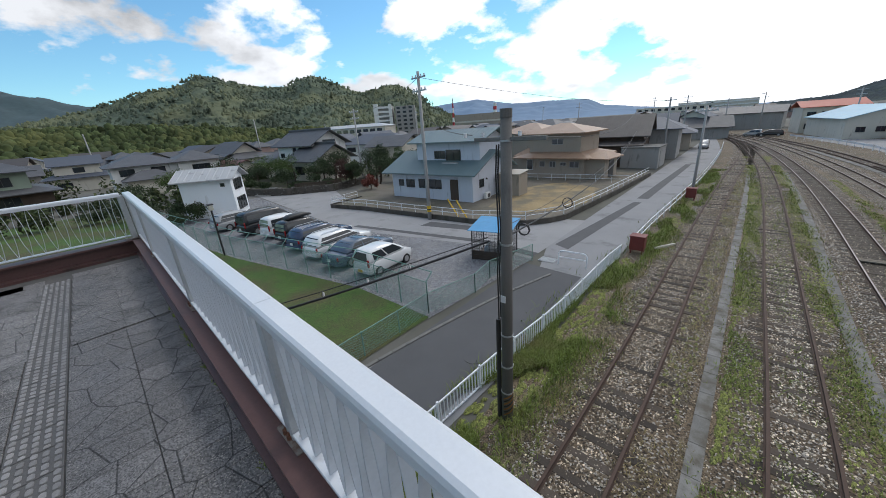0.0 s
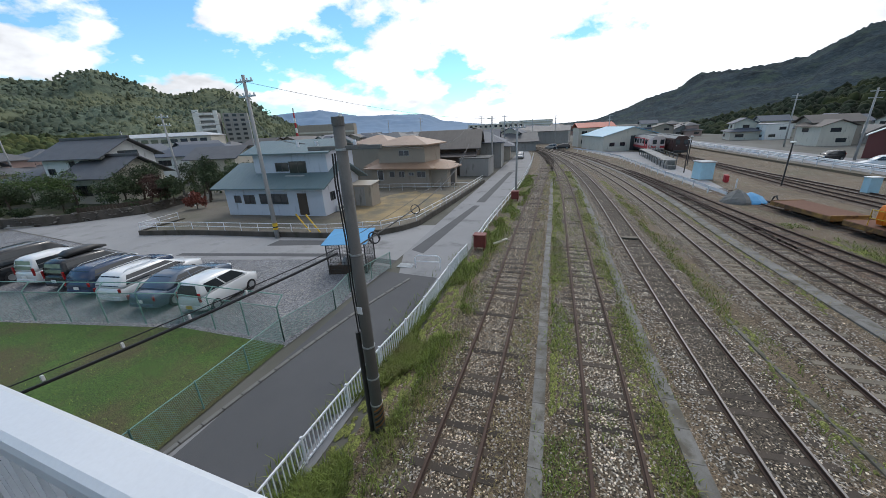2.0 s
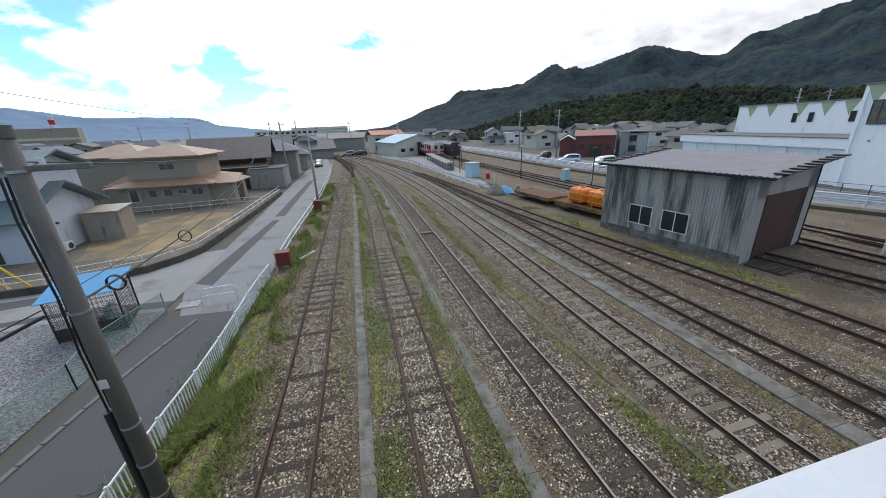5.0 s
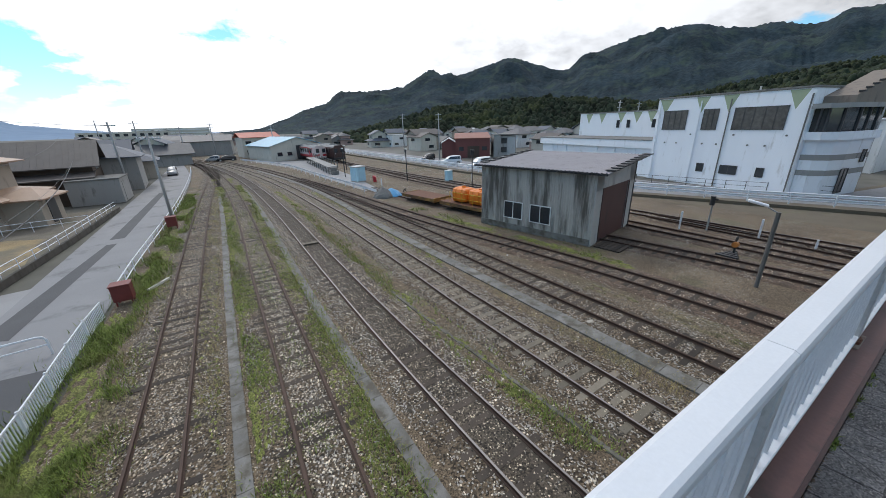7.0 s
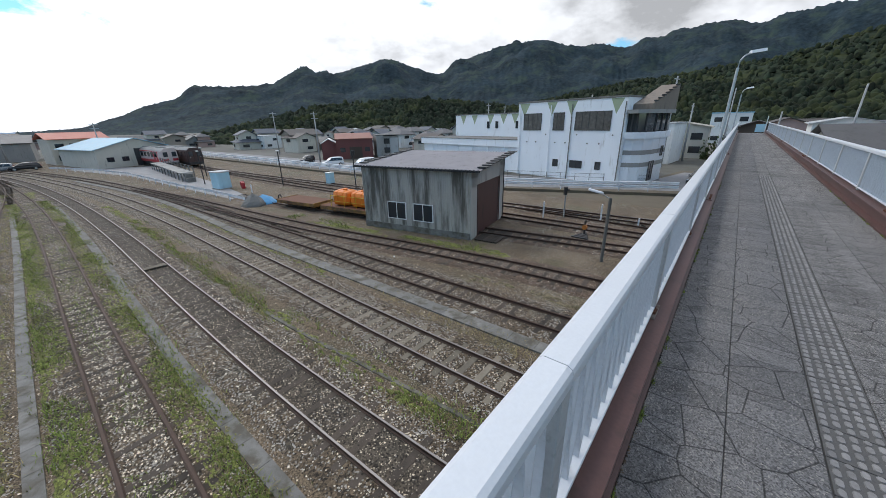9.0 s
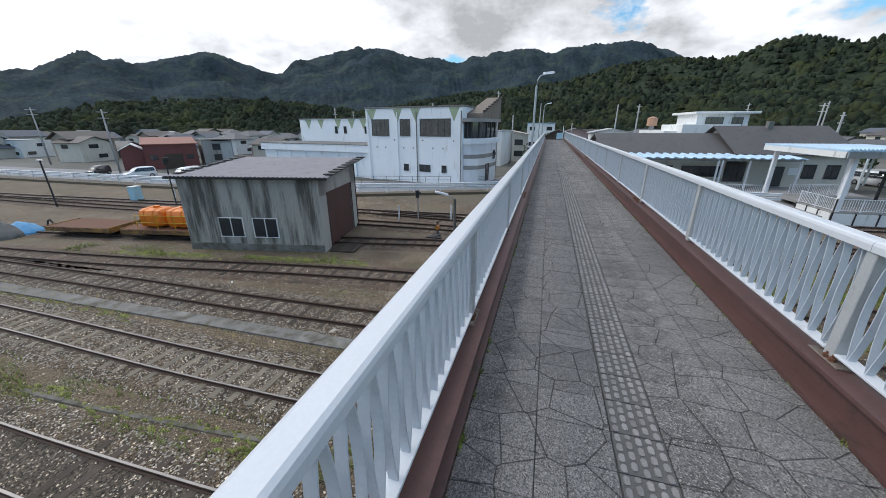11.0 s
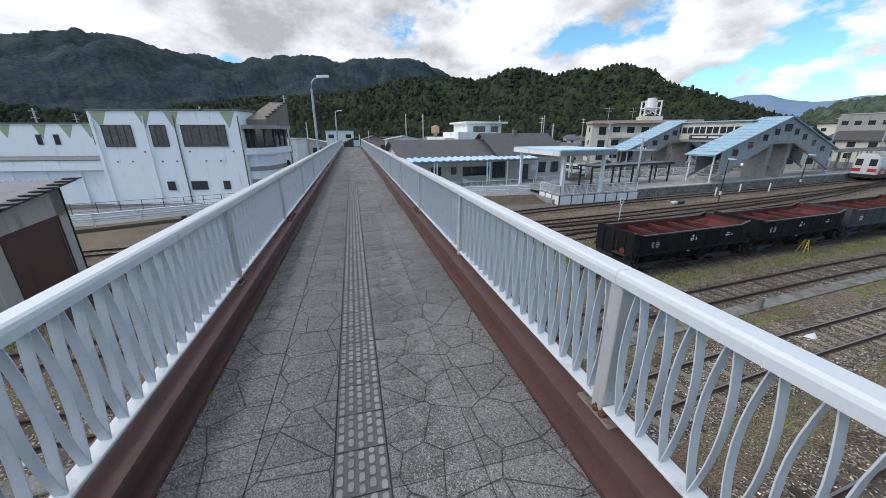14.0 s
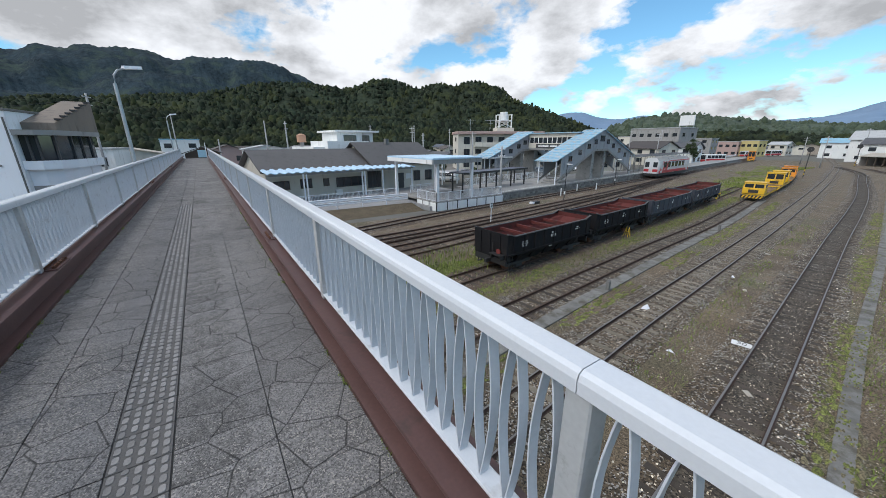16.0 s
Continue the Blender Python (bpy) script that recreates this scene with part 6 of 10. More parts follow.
# small lamp post by the car park fence
lp = thing("park_lamp", (-26.4, 7.7, 0), "short dark lamp post with a pale box lamp", "street lamp")
part("post", Shape().tube([(0, 0, 0), (0, 0, 3.2)], 0.06, 8), BLACKM, lp)
part("head", Shape().box(-0.14, -0.14, 3.2, 0.14, 0.14, 3.55, 0.03), W_CREAM, lp)
part("cap", Shape().box(-0.18, -0.18, 3.55, 0.18, 0.18, 3.62, 0.02), BLACKM, lp)

# ---------------------------------------------------------------- cars
TAIL = mat("red lamp glass", (0.28, 0.01, 0.012), 0.2)
HEAD = mat("clear lamp glass", (0.6, 0.62, 0.64), 0.12)
RIM = mat("alloy rim", (0.45, 0.46, 0.47), 0.35, 0.7)


def paint(name, col):
    return mat(name, col, 0.22, 0.1, vary=0.03, scale=1.0, spec=0.6)


PW, PN, PB, PS = paint("white car paint", (0.70, 0.71, 0.72)), paint("navy car paint", (0.035, 0.055, 0.105)), paint("black car paint", (0.02, 0.021, 0.024)), paint("silver car paint", (0.35, 0.36, 0.37))
PG = paint("slate blue car paint", (0.075, 0.105, 0.15))


def car(x, y, kind, material, label, rz=0.0, extra=()):
    """A parked car; its nose points along +y. Rounded sections make the body and the cabin."""
    L, W, H = {"kei": (3.45, 1.48, 1.53), "sedan": (4.6, 1.72, 1.40), "wagon": (4.7, 1.78, 1.52), "van": (4.6, 1.70, 1.85), "suv": (4.0, 1.66, 1.66)}[kind]
    c = thing("car", (x, y, 0.012), label, "car", "parked cars", rz=rz)
    h = L / 2
    belt = {"kei": 0.94, "sedan": 0.88, "wagon": 0.93, "van": 1.02, "suv": 0.98}[kind]
    rear, front = {"kei": (0.012, 0.83), "sedan": (0.13, 0.77), "wagon": (0.02, 0.78), "van": (0.01, 0.90), "suv": (0.015, 0.79)}[kind]
    st = []
    for t, zb, zt, wf in ((0.0, 0.38, belt * 0.74, 0.78), (0.008, 0.30, belt * 0.88, 0.88), (0.03, 0.25, belt * 0.97, 0.95), (0.10, 0.22, belt, 0.99), (0.3, 0.20, belt, 1.0), (0.55, 0.20, belt, 1.0), (front, 0.20, belt * 0.99, 1.0), (0.86, 0.22, belt * 0.93, 0.98), (0.94, 0.25, belt * 0.84, 0.93), (0.985, 0.30, belt * 0.72, 0.84), (1.0, 0.38, belt * 0.58, 0.72)):
        yy, hw = -h + L * t, W / 2 * wf
        st.append([(-hw * 0.90, yy, zb), (hw * 0.90, yy, zb), (hw * 0.98, yy, zb + 0.10), (hw, yy, (zb + zt) / 2), (hw * 0.975, yy, zt - 0.09), (hw * 0.90, yy, zt - 0.015), (hw * 0.5, yy, zt + 0.012), (-hw * 0.5, yy, zt + 0.012), (-hw * 0.90, yy, zt - 0.015), (-hw * 0.975, yy, zt - 0.09), (-hw, yy, (zb + zt) / 2), (-hw * 0.98, yy, zb + 0.10)])
    part("body", Shape().loft(st), material, c, smooth=True)
    r0, r1 = -h + L * rear, -h + L * front
    a0, a1 = {"kei": (0.16, 1.05), "sedan": (0.95, 1.15), "wagon": (0.45, 1.30), "van": (0.14, 0.95), "suv": (0.18, 0.98)}[kind]

    def section(k):
        """Half width, rear and front of the cabin at the share k of its height."""
        return W / 2 * (0.945 - 0.10 * k - 0.12 * k * k), r0 + a0 * (k ** 1.5), r1 - a1 * (0.72 * k + 0.28 * k * k)
    rings = []
    for k in (-0.08, 0.15, 0.4, 0.65, 0.84, 0.95, 1.0):
        hw, ya, yb = section(max(0.0, k))
        if k > 0.9:
            q = (k - 0.9) * 2.2
            hw, ya, yb = hw * (1 - q), ya + q * 1.2, yb - q * 1.6
        z = belt + (H - belt) * k
        e = 0.10
        rings.append([(-hw, ya + e, z), (-hw + e, ya, z), (hw - e, ya, z), (hw, ya + e, z), (hw, (ya + yb) / 2, z), (hw, yb - e * 1.6, z), (hw - e, yb, z), (-hw + e, yb, z), (-hw, yb - e * 1.6, z), (-hw, (ya + yb) / 2, z)])
    part("cabin", Shape().loft(rings), material, c, smooth=True)

    def pane(name, pts):
        part(name, Shape().add(pts, [tuple(range(len(pts)))]), GLASS, c)
    lo_, hi_ = 0.08, 0.78
    (wl, ra, fa), (wh, rb, fb) = section(lo_), section(hi_)
    zl, zh = belt + (H - belt) * lo_, belt + (H - belt) * hi_
    o = 0.012
    pane("rear_window", [(-wl + 0.14, ra - o, zl), (wl - 0.14, ra - o, zl), (wh - 0.14, rb - o, zh), (-wh + 0.14, rb - o, zh)])
    pane("windscreen", [(wl - 0.13, fa + o, zl), (-wl + 0.13, fa + o, zl), (-wh + 0.13, fb + o, zh), (wh - 0.13, fb + o, zh)])
    for sg in (-1, 1):
        for f0, f1 in (((0.13, 0.47), (0.505, 0.93)) if kind in ("kei", "sedan") else ((0.07, 0.94),)):
            p = [(sg * (wl + o), ra + (fa - ra) * f0, zl), (sg * (wl + o), ra + (fa - ra) * f1, zl), (sg * (wh + o), rb + (fb - rb) * f1, zh), (sg * (wh + o), rb + (fb - rb) * f0, zh)]
            pane("side_window", p if sg > 0 else p[::-1])
    wr = 0.28 if kind == "kei" else 0.32
    for sx in (-1, 1):
        for yy in (-h + L * 0.19, -h + L * 0.81):
            w = part("wheel", Shape().tube([(sx * (W / 2 - 0.17), yy, wr), (sx * (W / 2 + 0.012), yy, wr)], wr, 18), BLACK, c, "black tyre")
            part("rim", Shape().tube([(sx * (W / 2 + 0.0), yy, wr), (sx * (W / 2 + 0.022), yy, wr)], wr * 0.62, 12), RIM, w)
        tall = 1.16 if kind in ("kei", "van", "suv") else 0.95
        part("tail_lamp", Shape().box(sx * W * 0.415 - 0.055, -h + 0.0, belt * 0.72, sx * W * 0.415 + 0.055, -h + 0.09, belt * tall, 0.02), TAIL, c)
        part("headlamp", Shape().box(sx * W * 0.34 - 0.13, h - 0.20, belt * 0.62, sx * W * 0.34 + 0.13, h - 0.045, belt * 0.78, 0.03), HEAD, c)
        part("mirror", Shape().box(sx * (W / 2 + 0.07) - 0.07, r1 - 0.45, belt + 0.02, sx * (W / 2 + 0.07) + 0.07, r1 - 0.35, belt + 0.14, 0.03), material, c)
    part("bumper", Shape().box(-W * 0.42, -h - 0.04, 0.28, W * 0.42, -h + 0.10, 0.50, 0.04), material, c)
    part("licence_plate", Shape().box(-0.165, -h - 0.052, 0.52 if kind != "kei" else 0.34, 0.165, -h - 0.042, 0.685 if kind != "kei" else 0.505), YEL if kind == "kei" else W_WHITE, c)
    for e in extra:
        if e == "roof_box":
            part("roof_box", Shape().loft([[(q * 0.36, yy, H + 0.05) for q in (-1, 1)] + [(q * 0.30, yy, H + 0.05 + hh) for q in (1, -1)] for yy, hh in ((-1.3, 0.10), (-1.0, 0.26), (0.2, 0.26), (0.7, 0.1))]), BLACKM, c, smooth=True)
        if e == "roof_rails":
            for q in (-0.5, 0.5):
                part("roof_rail", Shape().tube([(q, -1.7, H - 0.03), (q, -1.5, H + 0.05), (q, 0.3, H + 0.05), (q, 0.5, H - 0.04)], 0.018, 6), GALV, c)
    return c


car(-14.85, 12.35, "kei", PW, "small white hatchback parked on gravel", rz=4)
car(-17.45, 12.6, "sedan", PG, "slate blue saloon car parked on gravel", rz=5)
car(-20.0, 12.8, "wagon", PW, "white estate car with roof rails", rz=6, extra=("roof_rails",))
car(-22.6, 13.0, "wagon", PN, "navy estate car with roof rails", rz=6, extra=("roof_rails",))
car(-25.1, 13.0, "suv", PB, "dark boxy car with a roof box", rz=7, extra=("roof_box",))
car(-27.7, 13.0, "suv", PW, "white compact van parked on gravel", rz=7)
car(-30.6, 12.6, "van", PB, "black people carrier parked on gravel", rz=8)
car(-34.4, 11.8, "wagon", PS, "silver estate car at the end of the row", rz=8)
car(-6.6, 84, "kei", PS, "small grey car standing on the lane", rz=180)

# ---------------------------------------------------------------- trees and shrubs
LEAF_D = mat("dark garden leaves", (0.037, 0.060, 0.021), 0.7, vary=0.35, scale=0.8, fine=6, island=0.5)
LEAF_L = mat("bright garden leaves", (0.070, 0.115, 0.026), 0.7, vary=0.35, scale=0.8, fine=6, island=0.45)
LEAF_M = mat("dull maroon leaves", (0.075, 0.034, 0.026), 0.7, vary=0.3, scale=1, fine=6, island=0.4)
LEAF_R = mat("red maple leaves", (0.17, 0.045, 0.030), 0.7, vary=0.3, scale=1, fine=6, island=0.4)
BARK = mat("bark", (0.075, 0.058, 0.045), 0.95, vary=0.3, scale=6, bump=0.01)
trng = np.random.default_rng(11)


def tree(x, y, h, spread, leaf, label, n=900, z=0.0, trunk=True, category="tree", size=0.13):
    t = thing("tree" if trunk else "shrub", (x, y, z), label, category)
    clumps = []
    if trunk:
        s = Shape().tube([(0, 0, 0), (0.04 * h, 0.02 * h, 0.3 * h), (0.02 * h, -0.02 * h, 0.75 * h)], 0.035 * h, 7, 0.012 * h)
        part("trunk", s, BARK, t)
        for k in range(7):
            a = trng.uniform(0, 6.28)
            z0 = h * trng.uniform(0.3, 0.7)
            tip = (spread * 0.75 * math.cos(a) * trng.uniform(0.5, 1), spread * 0.75 * math.sin(a) * trng.uniform(0.5, 1), z0 + h * trng.uniform(0.05, 0.28))
            part("limb", Shape().tube([(0.03 * h, 0, z0), tip], 0.014 * h, 5, 0.005 * h), BARK, t)
            clumps.append((tip, trng.uniform(0.28, 0.5)))
        clumps.append(((0, 0, h * 0.88), 0.4))
    else:
        for k in range(6):
            a, q = trng.uniform(0, 6.28), trng.uniform(0, 0.6)
            clumps.append(((spread * q * math.cos(a), spread * q * math.sin(a), h * trng.uniform(0.35, 0.75)), trng.uniform(0.35, 0.6)))
    P = []
    for (cx, cy, cz), r in clumps:
        d = trng.normal(0, 1, (n // len(clumps), 3)); d /= np.linalg.norm(d, axis=1)[:, None]
        rr = trng.uniform(0.35, 1.0, (len(d), 1)) ** 0.5
        P.append(np.array((cx, cy, cz)) + d * rr * np.array((spread * r, spread * r, h * r * 0.45)))
    P = np.concatenate(P)
    P[:, 2] = np.maximum(P[:, 2], 0.05)
    P = np.repeat(P, 2, 0) + trng.normal(0, 0.06 * spread, (2 * len(P), 3))
    P[:, 2] = np.maximum(P[:, 2], 0.05)
    P = np.repeat(P, 2, 0) + trng.normal(0, 0.035 * spread, (2 * len(P), 3))
    P[:, 2] = np.maximum(P[:, 2], 0.05)
    V, F = leaves_at(P, size * 0.5, trng)
    me_ob = bulk("crown", V, F, leaf, "", "", kind="", parent=t)
    return t


tree(-36.5, 28.5, 2.1, 1.1, LEAF_R, "small red-leaved maple by the garden wall", 600)
for x, y, h, sp, lf in ((-40, 33, 3.6, 2.0, LEAF_D), (-44.5, 36, 4.2, 2.4, LEAF_D), (-38, 38, 4.2, 2.2, LEAF_D), (-57, 29, 4.4, 2.6, LEAF_D), (-62, 27, 4.4, 2.8, LEAF_L),
                        (-41.8, 34.6, 5.0, 1.9, LEAF_D), (-39.6, 36.6, 4.6, 1.7, LEAF_L), (-37.6, 35.4, 4.2, 1.6, LEAF_D), (-35.5, 38.5, 5.0, 1.8, LEAF_D), (-33, 42, 5.0, 2.6, LEAF_D), (-36, 47, 5.4, 2.8, LEAF_D), (-60, 14, 3.8, 2.8, LEAF_L), (-63, 14, 3.2, 2.6, LEAF_L), (-57, 8, 3.0, 2.6, LEAF_D), (-67, 22, 4.6, 3.0, LEAF_D), (-30, 39, 3.4, 1.8, LEAF_D)):
    tree(x, y, h, sp, lf, "rounded dark green garden tree", 800)
for x, y, h, sp in ((-41.5, 10.2, 1.9, 1.6), (-40.8, 8.6, 1.5, 1.3), (-60, 4, 2.2, 2.2), (-64, 0, 2.0, 2.0), (-52, 3.5, 1.8, 1.8)):
    tree(x, y, h, sp, LEAF_D, "dense dark green garden shrub", 500, trunk=False, category="shrub")
GARD = mat("dark garden soil", (0.060, 0.058, 0.034), 0.95, vary=0.4, scale=0.6, fine=14, stain=(0.05, 0.07, 0.02), stain_amt=0.5, stain_scale=0.4, bump=0.03, bump_scale=20)
edge = [(-44.0, 33.5), (-42.4, 27.0), (-46.4, 22.2), (-49.2, 20.4), (-53.5, 19.3), (-66, 17.8)]
struct("garden_ground", Shape().prism(edge + [(-74, 34), (-52, 44)], 0.0, 0.5), GARD, "raised garden of dark soil and low plants", "ground")
gwl = thing("garden_wall", (0, 0, 0), "old dark dry stone garden wall beside the street", "wall")
part("core", Shape().sweep([(x, y, 0) for x, y in edge], [(-0.2, 0), (0.2, 0), (0.14, 0.92), (-0.14, 0.92)]), RETW, gwl)
WSTONE = mat("dark wall stone", (0.105, 0.098, 0.088), 0.9, vary=0.3, scale=4, fine=30, island=0.5)
pts = []
for (x0, y0), (x1, y1) in zip(edge, edge[1:]):
    for k in range(int(math.hypot(x1 - x0, y1 - y0) * 15)):
        t = trng.random()
        pts.append((x0 + (x1 - x0) * t + trng.normal(0, 0.14), y0 + (y1 - y0) * t + trng.normal(0, 0.14), trng.uniform(0.08, 0.98)))
V, F = stones_at(np.array(pts), 0.19, trng)
bulk("wall_stones", V, F, WSTONE, "rough field stones of the garden wall", "stones")
for x, y, h, sp, lf in ((-45.5, 26.5, 2.8, 1.8, LEAF_D), (-47.5, 28.5, 3.6, 2.2, LEAF_D), (-50, 24.0, 2.6, 1.9, LEAF_D), (-52.5, 26.5, 4.0, 2.4, LEAF_L), (-56, 22.5, 3.0, 2.2, LEAF_D), (-49, 31.5, 4.2, 2.4, LEAF_D), (-60, 21.5, 3.4, 2.4, LEAF_D), (-45.5, 31, 3.2, 2.0, LEAF_M), (-43.2, 30.2, 2.4, 1.5, LEAF_M), (-41.6, 29.8, 3.0, 1.5, LEAF_D)):
    tree(x, y, h, sp, lf, "rounded dark green garden tree" if lf is not LEAF_M else "dark maroon garden tree behind the wall", 900, z=0.45)
for x, y, h, sp in ((-44.2, 27.4, 1.2, 1.3), (-46.8, 24.0, 1.1, 1.3), (-51.5, 21.3, 1.2, 1.3), (-55, 20.6, 1.3, 1.5), (-58.5, 20.0, 1.4, 1.5), (-43.9, 9.3, 2.2, 1.7), (-46.5, 6.8, 2.4, 1.8), (-49.5, 6.0, 2.6, 2.0)):
    tree(x, y, h, sp, LEAF_D, "dense dark green garden shrub", 600, z=0.45 if y > 15 else 0.0, trunk=False, category="shrub")
gfence = thing("board_fence", (0, 0, 0.5), "weathered brown board fence on the garden wall", "fence")
board_me = Shape().box(-0.115, -0.012, 0, 0.115, 0.012, 0.9, 0.003).mesh("board", BARK)
for (x0, y0), (x1, y1) in (((-42.9, 28.5), (-42.9, 27.2)), ((-42.9, 27.2), (-46.2, 23.2))):
    m_ = int(math.hypot(x1 - x0, y1 - y0) / 0.25)
    for k in range(m_):
        t = (k + 0.5) / m_
        o = part("board", board_me, BARK, gfence)
        o.matrix_basis = pose(x0 + (x1 - x0) * t, y0 + (y1 - y0) * t, trng.uniform(-0.05, 0.0), 0, 0, math.degrees(math.atan2(y1 - y0, x1 - x0)))
mr = thing("traffic_mirror", (-38.7, 30.0, 0.0), "round traffic mirror on a thin white post", "traffic mirror")
part("post", Shape().tube([(0, 0, 0), (0, 0, 1.5)], 0.04, 6), WHITE, mr)
part("mirror", Shape().tube([(0, 0, 1.6), (0.09, -0.07, 1.6)], 0.3, 14), W_GREY, mr)
part("rim", Shape().tube([(-0.02, 0.016, 1.6), (0.05, -0.04, 1.6)], 0.34, 14), WHITE, mr)
stp = thing("garden_steps", (-49.4, 20.0, 0), "short flight of pale stone garden steps", "steps", rz=28)
for k in range(5):
    part("step", Shape().box(-1.2, 0.4 * k, 0, 1.2, 0.4 * k + 0.42, 0.17 * (k + 1), 0.01), CONC, stp)

# weeds along the fence and between the tracks
wr_ = np.random.default_rng(5)
MOSS = mat("low green ground cover", (0.142, 0.158, 0.042), 0.95, vary=0.45, scale=1.5, fine=22, island=0.3, stain=(0.135, 0.118, 0.058), stain_amt=0.32, stain_scale=1.1, bump=0.03, bump_scale=30)
STRAW = mat("dry brown ground cover", (0.150, 0.126, 0.075), 0.95, vary=0.4, scale=1.5, fine=22, island=0.25, stain=(0.085, 0.090, 0.035), stain_amt=0.35, stain_scale=1.0, bump=0.03, bump_scale=30)


pebbled(MOSS, 42.0, 0.35, 1.65, -0.6)
pebbled(STRAW, 42.0, 0.35, 1.65, -0.6)


def cover(name, strips, material, label):
    """Ragged low patches of growth along lines: (knots, side, half width, y0, y1, count, radius)."""
    V, F = [], []
    for knots, side, hw, y0, y1, n, r in strips:
        for _ in range(5 * n):
            y = y0 + (y1 - y0) * wr_.random()
            x = line_at(knots, y) + side + wr_.uniform(-hw, hw)
            if noise.noise(Vector((x * 0.6, y * 0.22, 7.0))) < -0.12:
                continue
            rr = r * wr_.uniform(0.28, 0.75)
            k = len(V)
            z = 0.05 + 0.012 * wr_.random()
            V.append((x, y, z + 0.025))
            for j in range(9):
                q = wr_.uniform(0.55, 1.2) * rr
                V.append((x + 0.7 * q * math.cos(j * 0.698), y + 1.5 * q * math.sin(j * 0.698), z - 0.05))
            F += [(k, k + 1 + j, k + 1 + (j + 1) % 9) for j in range(9)]
    bulk(name, V, F, material, label, "ground cover")



def band(knots, n, w, y0, y1, power=1.0, side=0.0):
    yy = y0 + (y1 - y0) * wr_.random(n) ** power
    xx = np.array([line_at(knots, q) for q in yy]) + wr_.normal(side, w, n)
    patch = np.array([noise.noise(Vector((a * 0.9, b * 0.35, 3.0))) for a, b in zip(xx, yy)])
    k = patch > -0.08
    return np.stack([xx, yy, np.full(n, 0.01)], 1)[k]


T = [t[3] for t in TRACKS]
cover("green_cover", [(FENCE + [(26, -3.9), (37, -3.4), (60, -3.1)], 0.8, 0.55, 2, 60, 420, 0.22), (T[1], -1.08, 0.40, 1.5, 70, 1500, 0.16), (T[1], 1.15, 0.45, 1.5, 70, 1400, 0.16), (T[0], 1.0, 0.3, 8, 60, 200, 0.16), (T[1], 0.0, 0.5, 20, 60, 150, 0.15), (T[2], 1.75, 0.3, 6, 50, 120, 0.18),
                      (T[3], 1.6, 0.4, 3, 50, 90, 0.2), (T[1], -1.05, 0.4, -50, -3, 380, 0.2), (T[1], 1.2, 0.5, -50, -3, 420, 0.22), (T[2], -1.6, 0.5, -60, -5, 260, 0.22), (T[5], -2.0, 0.5, -58, -8, 160, 0.22), (T[5], 1.9, 0.6, -20, -6, 200, 0.25), (T[5], 1.5, 0.5, 10, 26, 90, 0.25),
                      (T[4], 5.0, 2.2, -150, -58, 520, 0.42), (T[3], 1.9, 0.5, -60, -6, 160, 0.2)], MOSS, "low green weeds creeping over the ballast")
cover("dry_cover", [(FENCE + [(26, -3.9), (37, -3.4), (60, -3.1)], 1.7, 0.5, 3, 60, 110, 0.2), (T[0], 1.05, 0.35, 2, 70, 420, 0.15), (T[0], -1.3, 0.5, 2, 60, 520, 0.17), (T[1], -1.05, 0.4, 2, 70, 200, 0.17), (T[1], 1.2, 0.4, 2, 70, 220, 0.17), (T[3], 1.9, 0.5, 2, 50, 160, 0.2), (T[2], -1.7, 0.5, -60, -5, 240, 0.22),
                    (T[0], 1.2, 0.5, -60, -3, 260, 0.2), (T[4], 1.7, 0.5, -60, 10, 220, 0.22), (T[5], -2.1, 0.7, -58, -8, 240, 0.25)], STRAW, "dry brown weeds creeping over the ballast")
P = np.concatenate([band(FENCE + [(26, -3.9), (37, -3.4), (60, -3.1)], 19000, 0.5, 2, 55, 1.6, 0.55), band(FENCE, 15000, 0.5, 2, 14, 1.0, 0.75)])
V, F = blades_at(np.repeat(P, 2, 0) + wr_.normal(0, 0.05, (2 * len(P), 3)) * (1, 1, 0), 0.24, 0.010, wr_, 1.1)
bulk("fence_weeds", V, F, WEED, "knee-high green weeds along the fence", "weeds")
P = np.concatenate([band(T[0], 3500, 0.22, 2, 50, 1.5, -1.05), band(T[1], 16000, 0.26, 2, 60, 1.6, -1.15), band(T[1], 16000, 0.28, 2, 60, 1.6, 1.2), band(T[1], 2500, 0.3, 8, 40, 1.2, 0), band(T[2], 6000, 0.22, 2, 40, 1.5, 1.6),
                    band(T[3], 1500, 0.25, 3, 40, 1.5, -1.6), band(T[5], 5000, 0.5, 12, 30, 1.0, 1.7), band([(-40, 5), (-20, 4.2), (0, 3.2)], 6000, 0.7, -40, -6), band([(-40, 2), (0, 2)], 6000, 0.9, -45, -6), band(T[4], 2500, 0.5, -60, -6, 1, 2.2), band(T[5], 4000, 0.9, -14, -7, 1, 1.9),
                    band(T[5], 4500, 1.4, -95, -58, 1, 1.5), band(T[3], 2500, 0.5, -45, -8, 1, -1.9)])
V, F = blades_at(P, 0.12, 0.012, wr_, 1.3)
bulk("yard_weeds", V, F, WEED, "low green weeds between the tracks", "weeds")
P = np.concatenate([band(T[0], 4500, 0.3, 3, 60, 1.4, 1.0), band(T[1], 3000, 0.35, 3, 60, 1.4, 1.2), band(T[0], 3000, 0.3, 8, 45, 1.3, -1.2), band(T[2], 1500, 0.3, 3, 40, 1.4, 1.7), band(T[3], 1800, 0.4, 3, 40, 1.4, 1.7), band([(-40, 3.2), (0, 2.6)], 4500, 0.8, -45, -8)])
